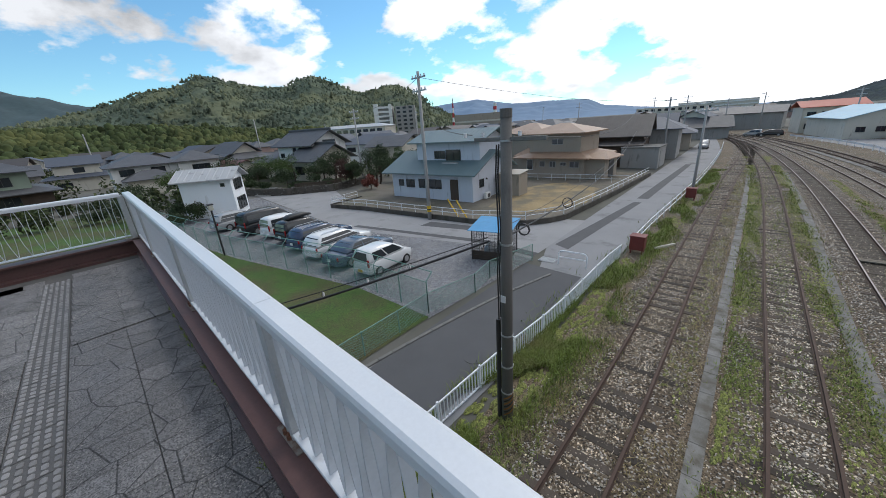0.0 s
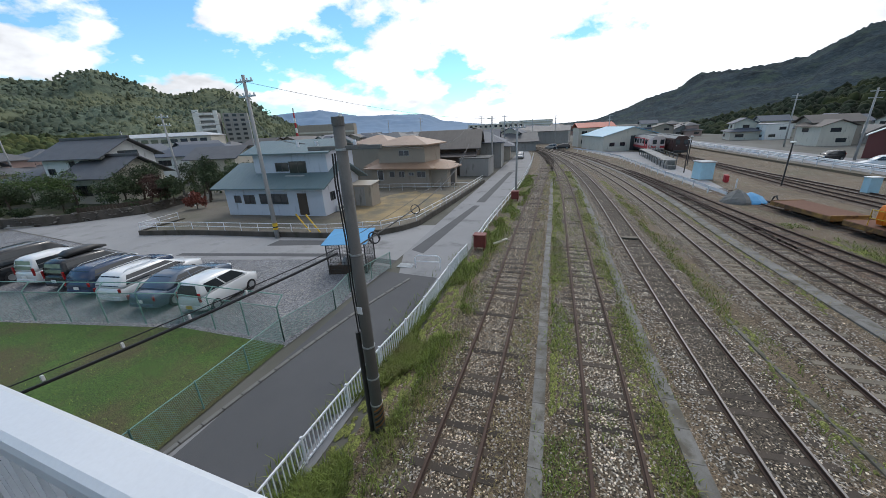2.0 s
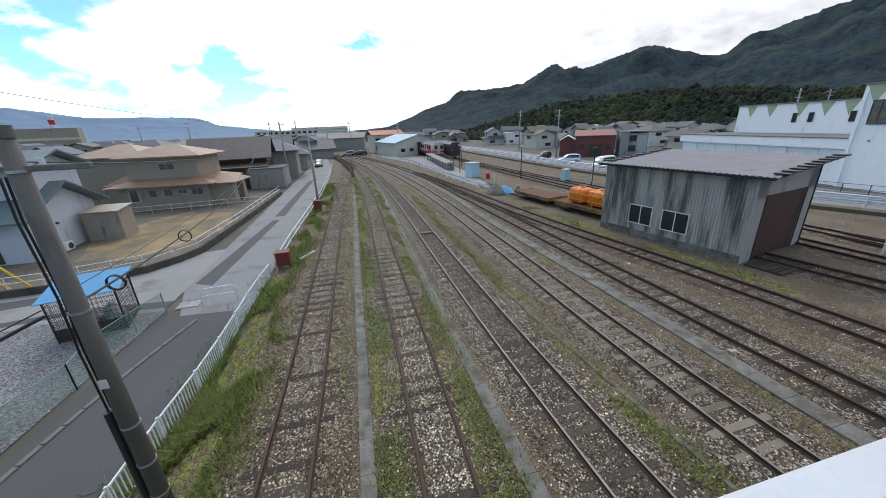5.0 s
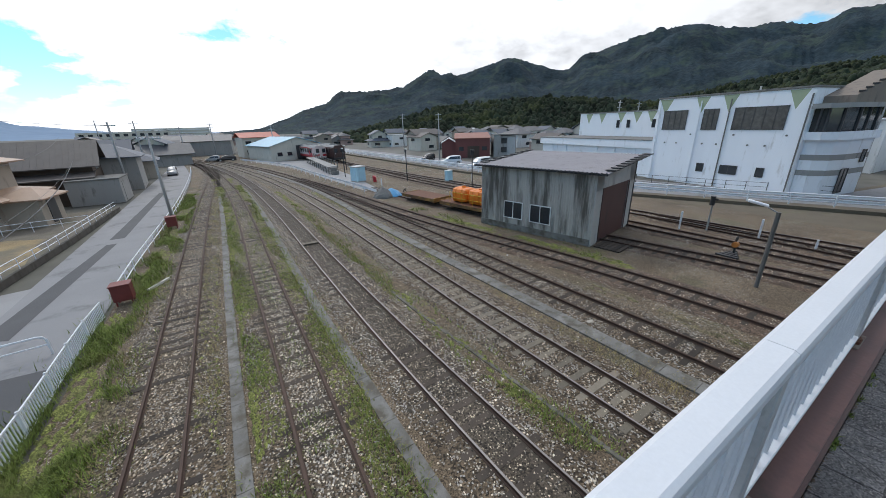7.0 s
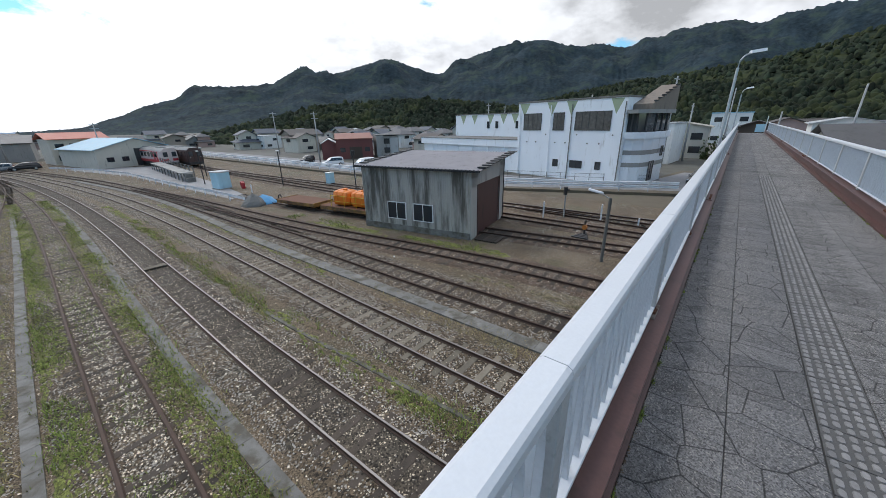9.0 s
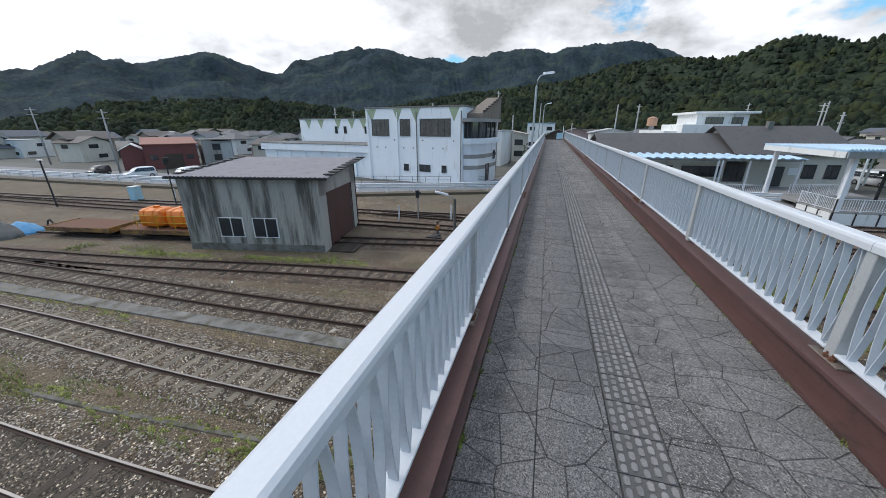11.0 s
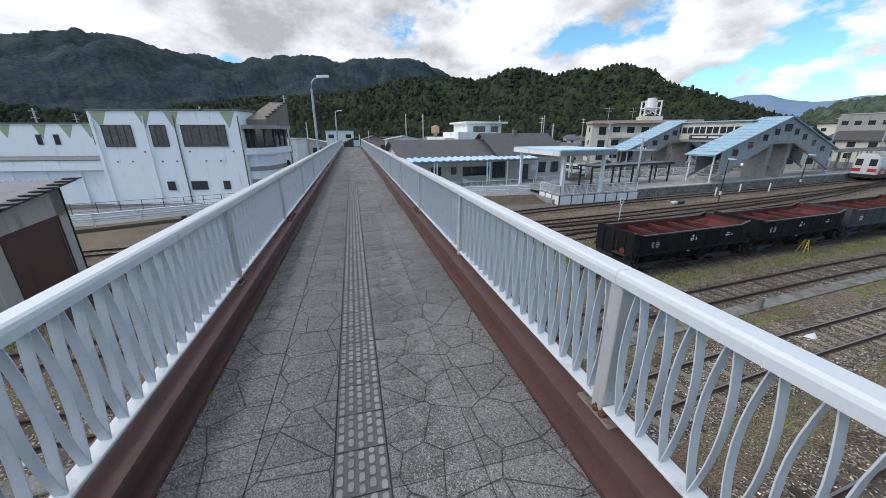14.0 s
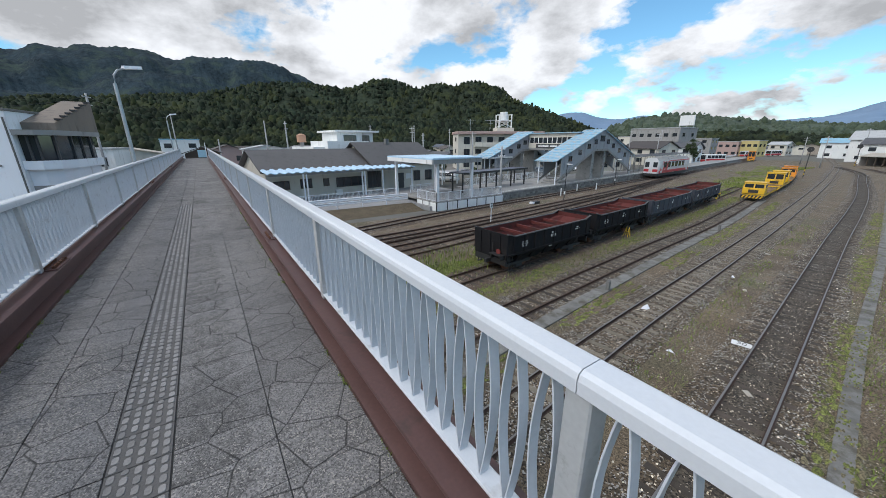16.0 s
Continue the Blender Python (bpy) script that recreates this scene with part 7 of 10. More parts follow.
V, F = blades_at(np.repeat(P, 2, 0) + wr_.normal(0, 0.06, (2 * len(P), 3)) * (1, 1, 0), 0.11, 0.008, wr_, 1.4)
bulk("dry_grass", V, F, DRYWEED, "dry yellowish grass between the tracks", "grass")
n = 6000
P = np.stack([wr_.uniform(-24, -9.0, n), wr_.uniform(-6, 9.4, n), np.full(n, 0.012)], 1)
P = P[P[:, 1] < 9.7 + (P[:, 0] + 14).clip(-100, 0) * 0.17]
V, F = blades_at(P, 0.045, 0.008, wr_, 1.6)
bulk("lawn_grass", V, F, WEED, "short lawn grass blades", "grass")

# ---------------------------------------------------------------- middle yard
CORR = mat("stained grey corrugated sheet", (0.44, 0.415, 0.38), 0.75, vary=0.16, scale=1.0, fine=40, stain=(0.115, 0.105, 0.090), stain_amt=0.55, stain_scale=1.5, streak=9)
CORRL = mat("pale grey corrugated wall", (0.45, 0.44, 0.42), 0.75, vary=0.1, scale=1.0, stain=(0.22, 0.21, 0.20), stain_amt=0.25, stain_scale=1.3, streak=7)
ROOFP = mat("purplish grey sheet roof", (0.30, 0.28, 0.295), 0.6, vary=0.12, scale=0.8, stain=(0.22, 0.205, 0.21), stain_amt=0.3)
DOORB = mat("brown sheet door", (0.095, 0.045, 0.040), 0.6, vary=0.12, scale=1.0, streak=4, stain=(0.06, 0.035, 0.03), stain_amt=0.2)


def corrugated(s, p, q, z0, z1, pitch=0.16, depth=0.025, z1b=None):
    """A corrugated sheet wall from p to q in plan; the outside is to the right of the way."""
    p, q = Vector((*p, 0)), Vector((*q, 0))
    L = (q - p).length
    d = (q - p) / L
    o = Vector((d.y, -d.x, 0))
    n = int(L / pitch) * 4
    v, f = [], []
    for i in range(n + 1):
        k = (0.0, 1.0, 1.0, 0.0)[i % 4]
        w = p + d * (L * i / n) + o * (depth * k)
        zt = z1 if z1b is None else z1 + (z1b - z1) * i / n
        v += [(w.x, w.y, z0), (w.x, w.y, zt)]
    for i in range(n):
        f.append((2 * i, 2 * i + 2, 2 * i + 3, 2 * i + 1))
    s.add(v, f)


sh = thing("engine_shed", (19.74, 13.48, 0), "weathered grey corrugated engine shed with a brown door", "shed", rz=11.6)
SW, SD, ZL, ZR = 6.3, 8.75, 4.62, 5.02
s = Shape()
corrugated(s, (0, SD), (0, 0), 0.45, ZL)
part("wall", s, CORR, sh)
s = Shape()
corrugated(s, (SW, 0), (SW, SD), 0.3, ZR)
s.box(0.02, SD - 0.03, 0, SW - 0.02, SD, ZL)
part("wall", s, CORR, sh)
part("plinth", Shape().box(-0.05, 0.02, 0, 0.1, SD, 0.45, 0.01), TROUGH, sh, "stained concrete footing")
s = Shape().box(0, -0.06, 0, 1.05, 0, ZL).box(5.35, -0.06, 0, SW, 0, ZR - 0.1)
s.add([(0, -0.06, 3.45), (SW, -0.06, 3.45), (SW, -0.06, ZR), (0, -0.06, ZL), (0, 0, 3.45), (SW, 0, 3.45), (SW, 0, ZR), (0, 0, ZL)], [(0, 1, 2, 3), (7, 6, 5, 4), (0, 4, 5, 1), (3, 2, 6, 7)])
part("front_wall", s, CORRL, sh, "pale grey front wall")
part("door", Shape().box(1.05, -0.02, 0.06, 5.35, 0.03, 3.45), DOORB, sh, "brown sliding door")
fr = Shape().box(0.98, -0.1, 0, 1.06, -0.06, 3.5).box(5.34, -0.1, 0, 5.42, -0.06, 3.5).box(0.98, -0.1, 3.45, 5.42, -0.06, 3.54)
part("door_frame", fr, DOORB, sh)
roof = Shape()
n = 44
v, f = [], []
for i in range(n * 2 + 1):
    y = -0.75 + (SD + 1.2) * i / (2 * n)
    dz = 0.045 * (i % 2)
    v += [(-0.35, y, ZL - 0.02 + dz), (SW + 0.4, y, ZR + 0.12 + dz), (-0.35, y, ZL - 0.07), (SW + 0.4, y, ZR + 0.06)]
for i in range(n * 2):
    a = 4 * i
    f += [(a, a + 1, a + 5, a + 4), (a + 2, a + 6, a + 7, a + 3), (a, a + 4, a + 6, a + 2), (a + 1, a + 3, a + 7, a + 5)]
part("roof", roof.add(v, f), ROOFP, sh)
for k in range(9):
    x = 0.2 + 0.75 * k
    z = ZL + (ZR + 0.14 - ZL) * (x + 0.35) / (SW + 0.75)
    part("roof_hook", Shape().box(x, -0.95, z + 0.05, x + 0.5, -0.35, z + 0.11), BLACKM, sh, "dark snow stop")
    part("roof_hook", Shape().box(x, SD - 0.2, z + 0.05, x + 0.5, SD + 0.3, z + 0.11), BLACKM, sh, "dark snow stop")
part("eave_batten", Shape().box(-0.38, -0.75, ZL - 0.14, -0.30, SD + 0.45, ZL - 0.02), BLACKM, sh)
for k in range(36):
    part("eave_notch", Shape().box(-0.42, -0.7 + 0.275 * k, ZL - 0.10, -0.34, -0.62 + 0.275 * k, ZL + 0.03), DARKF, sh)
for u in (2.75, 4.95):
    window(sh, (-0.03, 0, SW, SD), "W", u, 0.88, 1.6, 1.25, W_WHITE, 1)
part("downpipe", Shape().tube([(SW + 0.1, -0.05, 0.1), (SW + 0.1, -0.05, ZR)], 0.05, 6), BLACKM, sh)
ap = thing("timber_crossing", (20.2, 12.3, 0.02), "weathered timber boards laid before the shed door", "timber boards", rz=8)
for k in range(6):
    part("board", Shape().box(-0.2, -0.6 + 0.27 * k, 0, 2.2, -0.36 + 0.27 * k, 0.08, 0.01), SLEEPER, ap)

# flat wagons with the orange tanks
T7 = T[6]


def flat_wagon(y0, y1, label):
    x0, x1 = line_at(T7, y0), line_at(T7, y1)
    L = math.hypot(x1 - x0, y1 - y0)
    w = thing("flat_wagon", (x0, y0, 0.18), label, "flat wagon", "flat wagons", rz=math.degrees(math.atan2(x0 - x1, y1 - y0)))
    part("deck", Shape().box(-1.15, 0.2, 0.50, 1.15, L - 0.2, 0.62, 0.02), RUST, w, "rusty steel deck")
    for sx in (-1, 1):
        part("side_beam", Shape().box(sx * 1.12 - 0.05, 0.15, 0.30, sx * 1.12 + 0.05, L - 0.15, 0.60, 0.01), YBR, w, "worn yellow side beam")
    for y in (0.15, L - 0.25):
        part("end_beam", Shape().box(-1.15, y, 0.28, 1.15, y + 0.1, 0.66, 0.01), YBR, w)
    for y in (L * 0.2, L * 0.8):
        part("axle", Shape().tube([(-0.75, y, 0.22), (0.75, y, 0.22)], 0.05, 6), RUST, w)
        for sx in (-0.58, 0.58):
            part("wheel", Shape().tube([(sx - 0.05, y, 0.22), (sx + 0.05, y, 0.22)], 0.22, 14), RUST, w)
    return w, L


w1, L1 = flat_wagon(29.2, 34.6, "low empty flat wagon with worn yellow frame")
w2, L2 = flat_wagon(22.4, 28.7, "low flat wagon with worn yellow frame and tank cradle")
part("coupling", Shape().box(-0.1, L1, 0.3, 0.1, L1 + 0.45, 0.48, 0.02), BLACKM, w1)
hose = thing("brake_hose", (line_at(T7, 35.0), 35.0, 0.3), "bent black brake hose at the wagon end", "hose")
part("tube", Shape().tube([(0, 0, 0.2), (0, 0.4, 0.25), (0, 0.7, 0.6), (0, 1.0, 0.5), (0, 1.2, 0.1), (0, 1.5, -0.1)], 0.06, 6), BLACK, hose)
for k, y in enumerate((23.6, 25.6)):
    x = line_at(T7, y)
    tk = thing("plastic_tank", (x, y, 0.80), "bright orange ribbed plastic water tank on a wagon", "tank", "orange tanks", rz=11)
    rings = []
    for j, t in enumerate((0, 0.06, 0.12, 0.3, 0.32, 0.5, 0.52, 0.7, 0.72, 0.9, 0.96, 1.0)):
        sc_ = (0.72, 0.9, 1.0, 1.0, 1.05, 1.05, 1.0, 1.0, 1.05, 1.05, 0.92, 0.7)[j]
        rings.append([(0.78 * sc_ * max(-1, min(1, 1.25 * math.cos(q))), 1.75 * t, 0.66 + 0.62 * sc_ * max(-1, min(1, 1.2 * math.sin(q)))) for q in [2 * math.pi * i / 16 for i in range(16)]])
    part("shell", Shape().loft(rings), ORANGE, tk, smooth=False)
    part("hatch", Shape().tube([(0, 0.9, 1.3), (0, 0.9, 1.42)], 0.2, 12), ORANGE, tk)
rack = thing("tank_frame", (line_at(T7, 23.3), 23.3, 0.80), "orange pipe frame round the tanks", "frame", rz=11)
for y in (0, 1.3, 2.6, 4.1):
    for sx in (-0.95, 0.95):
        part("upright", Shape().tube([(sx, y, 0), (sx, y, 0.95)], 0.025, 6), YEL, rack)
for sx in (-0.95, 0.95):
    part("rail", Shape().tube([(sx, 0, 0.93), (sx, 4.1, 0.93)], 0.022, 6).tube([(sx, 0, 0.45), (sx, 4.1, 0.45)], 0.022, 6), YEL, rack)


def guard_rail(pts, label, double=False, gap=3.0, white=WHITE):
    g = thing("guard_rail", (0, 0, 0), label, "guard rail", "guard rails")
    for zc in ((0.55, 0.95) if double else (0.6,)):
        part("beam", Shape().sweep([(x, y, zc) for x, y in pts], [(-0.03, -0.15), (0.03, -0.10), (-0.01, -0.04), (-0.01, 0.04), (0.03, 0.10), (-0.03, 0.15), (-0.05, 0.15), (-0.05, -0.15)]), white, g)
    for (x0, y0), (x1, y1) in zip(pts, pts[1:]):
        n = max(1, round(math.hypot(x1 - x0, y1 - y0) / gap))
        for k in range(n):
            x, y = x0 + (x1 - x0) * k / n, y0 + (y1 - y0) * k / n
            part("post", Shape().tube([(x - 0.08, y, 0), (x - 0.08, y, 1.1 if double else 0.75)], 0.05, 6), white, g)
    return g


guard_rail([(15.7, 38.3), (15.4, 45.3), (14.5, 56), (13.9, 67), (13.3, 78), (10.8, 92), (6, 105)], "white steel guard rail along the yard road")
struct("depot_yard", sheet([(16.1, 38.5), (17.4, 40), (19.5, 60), (20.5, 95), (8, 104), (13.6, 79), (14.4, 67), (15.0, 56)], 0.02), ASPHL, "grey paved strip beside the depot", "pavement")
tp = thing("covered_heap", (16.6, 37.2, 0), "heap of netting half covered by a blue tarpaulin", "heap")
for mtl, nm, ox, oy, rr, hh in ((BLUE, "tarpaulin", 0.55, 0.3, 1.25, 0.8), (CONCD, "netting", -0.5, 0.1, 1.15, 1.1)):
    rings = []
    for t in range(6):
        k = t / 5
        rings.append([((rr * (1 - 0.85 * k ** 1.6)) * math.cos(q) * (1 + 0.18 * noise.noise(Vector((math.cos(q) * 2, math.sin(q) * 2, k * 3 + ox)))) + ox, (rr * 1.1 * (1 - 0.85 * k ** 1.6)) * math.sin(q) * (1 + 0.18 * noise.noise(Vector((math.cos(q) * 3, math.sin(q) * 3, k * 2)))) + oy, hh * k * (1 + 0.12 * noise.noise(Vector((q, k * 4, 1))))) for q in [2 * math.pi * i / 18 for i in range(18)]])
    part(nm, Shape().loft(rings), mtl, tp)
ht_ = thing("equipment_hut", (18.0, 51.0, 0.02), "small pale blue equipment hut", "hut", rz=10)
part("wall", Shape().box(-0.75, -0.85, 0.1, 0.75, 0.85, 2.05), SKYBL, ht_)
part("roof", Shape().box(-0.85, -0.95, 2.05, 0.85, 0.95, 2.2, 0.03), R_GREY, ht_)
part("base", Shape().box(-0.8, -0.9, 0, 0.8, 0.9, 0.1), CONC, ht_)
part("door", Shape().box(-0.3, -0.875, 0.15, 0.45, -0.852, 1.85), SKYBL, ht_)
for x, y in ((19.6, 48.6), (19.9, 49.6)):
    rb = thing("red_box", (x, y, 0.02), "small red box standing by the hut", "box", "red boxes")
    part("case", Shape().box(-0.2, -0.15, 0, 0.2, 0.15, 0.75, 0.02), REDP, rb)
wb = thing("signal_cabinet", (28.0, 42.0, 0), "pale blue grey signal cabinet", "cabinet", rz=8)
part("case", Shape().box(-0.45, -0.35, 0.12, 0.45, 0.35, 1.45, 0.02), SKYBL, wb)
part("lid", Shape().box(-0.5, -0.4, 1.45, 0.5, 0.4, 1.52, 0.015), W_WHITE, wb)
part("plinth", Shape().box(-0.48, -0.38, 0, 0.48, 0.38, 0.12), CONC, wb)


def signal(x, y, h, lights, label):
    s_ = thing("rail_signal", (x, y, 0), label, "railway signal", "signals")
    part("post", Shape().tube([(0, 0, 0), (0, 0, h)], 0.06, 8), GALV if h < 2.5 else BLACKM, s_)
    for k in range(lights):
        hd_ = part("head", Shape().tube([(0.22 * k - 0.1, 0, h - 0.25), (0.22 * k - 0.1, 0, h + 0.35)], 0.15, 12), BLACKM, s_)
        part("hood", Shape().tube([(0.22 * k - 0.1, -0.15, h + 0.15), (0.22 * k - 0.1, -0.32, h + 0.15)], 0.07, 8), BLACK, hd_)
    return s_


signal(27.6, 36.0, 4.2, 2, "tall black colour light signal beside the track")
signal(28.9, 10.7, 2.1, 1, "short dwarf signal on a grey post")
for x, y, h in ((30.2, 39.5, 1.1), (29.5, 5.4, 0.6), (27.9, 12.0, 1.3), (18.9, 44.5, 1.0), (29.4, 8.0, 1.3)):
    mp_ = thing("marker_post", (x, y, 0), "thin white marker post in the gravel", "marker post", "marker posts")
    part("post", Shape().box(-0.05, -0.05, 0, 0.05, 0.05, h, 0.01), WHITE, mp_)
for x, y in ((17.9, 57.0), (21.0, 66.0), (23.5, 46.0)):
    yp = thing("yard_pole", (x, y, 0), "slim dark pole beside the yard tracks", "pole", "yard poles")
    part("shaft", Shape().tube([(0, 0, 0), (0, 0, 4.4)], 0.07, 8), BLACKM, yp)
    part("lamp", Shape().box(-0.12, -0.3, 4.4, 0.12, 0.3, 4.52, 0.02), W_WHITE, yp)
sl = thing("yard_lamp", (20.96, 5.52, 0), "dark post with a tilted white lamp head", "lamp post")
part("post", Shape().tube([(0, 0, 0), (0, 0, 3.55)], 0.085, 10), POLEM, sl)
part("arm", Shape().tube([(0, 0, 3.5), (-0.15, 0.45, 3.78)], 0.03, 6), GALV, sl)
part("lamp_head", Shape().box(-0.13, -0.38, -0.05, 0.13, 0.38, 0.06, 0.03).moved(pose(-0.22, 0.7, 3.86, 14, 0, 18)), WHITE, sl)
sw = thing("switch_stand", (25.0, 7.8, 0), "black point lever stand with an orange weight", "switch stand")
part("post", Shape().tube([(0, 0, 0), (0, 0, 0.75)], 0.06, 8), BLACKM, sw)
part("weight", Shape().tube([(-0.12, 0, 0.6), (0.12, 0, 0.6)], 0.16, 12), mat("orange weight", (0.45, 0.16, 0.03), 0.6, vary=0.3), sw)
part("target", Shape().tube([(0, -0.02, 0.95), (0, 0.02, 0.95)], 0.17, 14), BLACKM, sw)
for k in range(5):
    part("rod", Shape().box(-0.9 + 0.3 * k, -0.5 + 0.12 * k, 0.03, -0.7 + 0.3 * k, 0.55 - 0.1 * k, 0.13), BLACKM, sw)
for x, y, r in ((14.62, 15.37, 0.11), (11.41, -16.08, 0.2), (9.3, -13.4, 0.17), (12.0, -31.0, 0.14), (10.6, -24.0, 0.12)):
    rk = thing("white_rock", (x, y, 0.03), "pale white rock lying on the gravel", "rock", "white rocks")
    V, F = stones_at(np.array([(0, 0, 0.0)]), r, trng)
    bulk("stone", V, F, WHITE, "", "", kind="", parent=rk)
xp = thing("crossing_plank", (5.3, 24.9, 0.10), "pale timber planks laid between the rails", "planks", rz=-1)
for k in range(2):
    part("plank", Shape().box(-0.52, -0.2 + 0.2 * k, 0, 0.52, -0.03 + 0.2 * k, 0.06, 0.008), CSLEEP, xp)

# street, bank and guard rail beyond the yard
struct("verge", sheet([(36.0, -8), (37.2, 24), (47, 24), (50, 9.5), (64, 6.5), (64, -8)], 0.008), SOIL, "bare brown verge below the street", "ground")
struct("street", sheet([(36.4, 140), (44, 140), (46, 52), (47, 24), (50, 9), (62, 6), (62, -2), (46.2, 4.3), (38.9, 21.5), (36.9, 52)], 0.014), ASPH, "grey asphalt street behind the yard", "road")
bank = Shape().sweep([(34.2, 106, 0), (35.2, 52, 0), (37.2, 21.5, 0), (44.0, 4.5, 0), (44.6, -22, 0)], [(-1.3, -0.01), (1.2, -0.01), (1.2, 0.30), (0.6, 0.32)][::-1])
struct("bank", bank, SOIL, "low earth bank with dry grass", "bank")
guard_rail([(35.5, 120), (35.6, 106), (36.5, 52), (37.3, 35), (38.5, 21.5), (41.5, 12.5), (45.0, 4.8)], "long white double guard rail along the street", True)
bf = thing("black_fence", (0, 0, 0), "low black mesh fence before the white building", "fence")
pts = [(42.6, 36), (44.4, 24.6), (46.2, 16.0), (48.8, 8.1)]
for (x0, y0), (x1, y1) in zip(pts, pts[1:]):
    n = round(math.hypot(x1 - x0, y1 - y0) / 1.8)
    for k in range(n):
        x, y = x0 + (x1 - x0) * k / n, y0 + (y1 - y0) * k / n
        part("post", Shape().tube([(x, y, 0), (x, y, 1.1)], 0.03, 6), BLACKM, bf)
    for z in (0.25, 0.65, 1.08):
        part("rail", Shape().tube([(x0, y0, z), (x1, y1, z)], 0.018, 5), BLACKM, bf)
rf = thing("ramp_fence", (49.0, 3.2, 0), "white steel picket fence by the street corner", "fence", rz=-20)
for k in range(22):
    part("picket", Shape().box(0.16 * k, -0.012, 0.1, 0.16 * k + 0.03, 0.012, 1.15), WHITE, rf)
part("rail", Shape().box(0, -0.02, 1.12, 3.5, 0.02, 1.18).box(0, -0.02, 0.08, 3.5, 0.02, 0.13), WHITE, rf)

# white two-storey hall with green triangles
W_TAUPE = mat("grey brown sheet", (0.20, 0.165, 0.135), 0.8, vary=0.12, scale=1.0, streak=4, stain=(0.12, 0.10, 0.085), stain_amt=0.3)
TRI = mat("pale green paint", (0.34, 0.40, 0.27), 0.8, vary=0.06)
bb = thing("white_hall", (47.0, 11.3, 0), "white two-storey hall with dark windows and pale green triangles", "building", rz=-9.6)
part("wall", Shape().box(0, 0, 0, 10, 14.9, 9.65), HALLW, bb)
part("coping", Shape().box(-0.08, -0.08, 9.65, 10.08, 14.98, 9.85, 0.02), CONCD, bb)
part("rear_wall", Shape().box(7.5, 14.9, 0, 14, 36, 8.6), HALLW, bb)
part("rear_coping", Shape().box(7.4, 14.98, 8.6, 14.1, 36.1, 8.75, 0.02), CONCD, bb)
part("low_wall", Shape().box(0.4, 14.9, 0, 7.5, 37.5, 3.7), HALLW, bb)
part("low_parapet", Shape().box(0.0, 14.9, 3.7, 7.5, 37.9, 4.75, 0.03), HALLW, bb)
part("low_coping", Shape().box(-0.06, 14.98, 4.75, 7.5, 37.96, 4.85, 0.02), CONCD, bb)
for y in (0.15, 6.6, 9.6, 14.5):
    part("downpipe", Shape().tube([(-0.09, y, 0), (-0.09, y, 9.2)], 0.06, 6), CONCD if y in (6.6, 0.15) else HALLW, bb)
# uneven paler panes: reflections are put into the glass colour
HALLGLASS = mat("hall window glass, grey reflections in its colour", (0.105, 0.098, 0.090), 0.25, vary=0.45, scale=0.9, fine=3, spec=0.7)
blk = (0, 0, 10, 14.9)
for u, w, n in ((11.0, 2.9, 2), (7.6, 1.6, 1), (1.6, 4.5, 3)):
    window(bb, blk, "W", u, 6.1, w, 2.2, DARKF, n + 1, glass=HALLGLASS)
for u, w in ((8.0, 0.8), (4.6, 1.7), (2.2, 0.7)):
    window(bb, blk, "W", u, 1.5, w, 0.95, DARKF, 1 if w > 1 else 0)
for u, w, z, h in ((16, 3.6, 6.2, 1.3), (15.2, 0.5, 6.2, 1.2), (20.5, 0.6, 6.2, 1.2), (25, 0.6, 6.2, 1.2), (27, 0.6, 6.2, 1.2)):
    window(bb, (7.5, 14.9, 14, 36), "W", u - 14.9, z, w, h, DARKF, 2 if w > 1 else 0)
for y0, w in ((13.0, 1.7), (8.8, 1.5), (6.0, 1.5), (0.4, 1.5)):
    part("green_triangle", Shape().add([(-0.006, y0, 9.6), (-0.006, y0 + w, 9.6), (-0.006, y0 + w / 2, 7.9)], [(0, 1, 2)]), TRI, bb)
for y0 in (17, 20.5, 23, 26, 30, 33):
    part("green_triangle", Shape().add([(7.494, y0, 8.55), (7.494, y0 + 1.6, 8.55), (7.494, y0 + 0.8, 6.9)], [(0, 1, 2)]), TRI, bb)
for k in range(9):
    part("wall_vent", Shape().tube([(-0.02, 1.2 + 1.5 * k, 4.6 if k % 3 else 5.6), (-0.1, 1.2 + 1.5 * k, 4.6 if k % 3 else 5.6)], 0.09, 8), CONCD, bb)
for k in range(6):
    part("buttress", Shape().box(0.25, 17.5 + 3.4 * k, 0, 0.4, 17.7 + 3.4 * k, 3.7), HALLW, bb)
BAYD = 0.52  # depth of the rounded end against its width


def bay(out, drop):
    """Outline of the rounded end, grown by out."""
    return [(-out + drop, -0.02), (0.2 - out + drop, (-2.2 - out + drop) * BAYD), (1.0 - out + drop, (-3.8 - out + drop) * BAYD), (2.6 - out + drop, (-4.6 - out + drop) * BAYD), (8 + out - drop, (-4.6 - out + drop) * BAYD), (8 + out - drop, -0.02)]


part("bay_wall", Shape().prism(bay(0, 0.5), 0, 5.2), HALLW, bb, "white rounded bay")
for z in (2.0, 3.4):
    part("bay_groove", Shape().prism(bay(0.02, 0.5), z, z + 0.5), W_GREY, bb, "grey band")
part("bay_band", Shape().prism(bay(0.1, 0.2), 5.2, 5.9), HALLW, bb)
part("bay_window", Shape().prism(bay(0, 0.6), 5.9, 7.9), GLASS, bb)
for px, py in ((0.62, -0.5), (0.86, -0.95), (1.55, -1.72), (3.2, -2.12), (4.9, -2.12), (6.6, -2.12)):
    part("mullion", Shape().box(px - 0.1, py - 0.07, 5.9, px + 0.06, py + 0.07, 7.9), DARKF, bb)
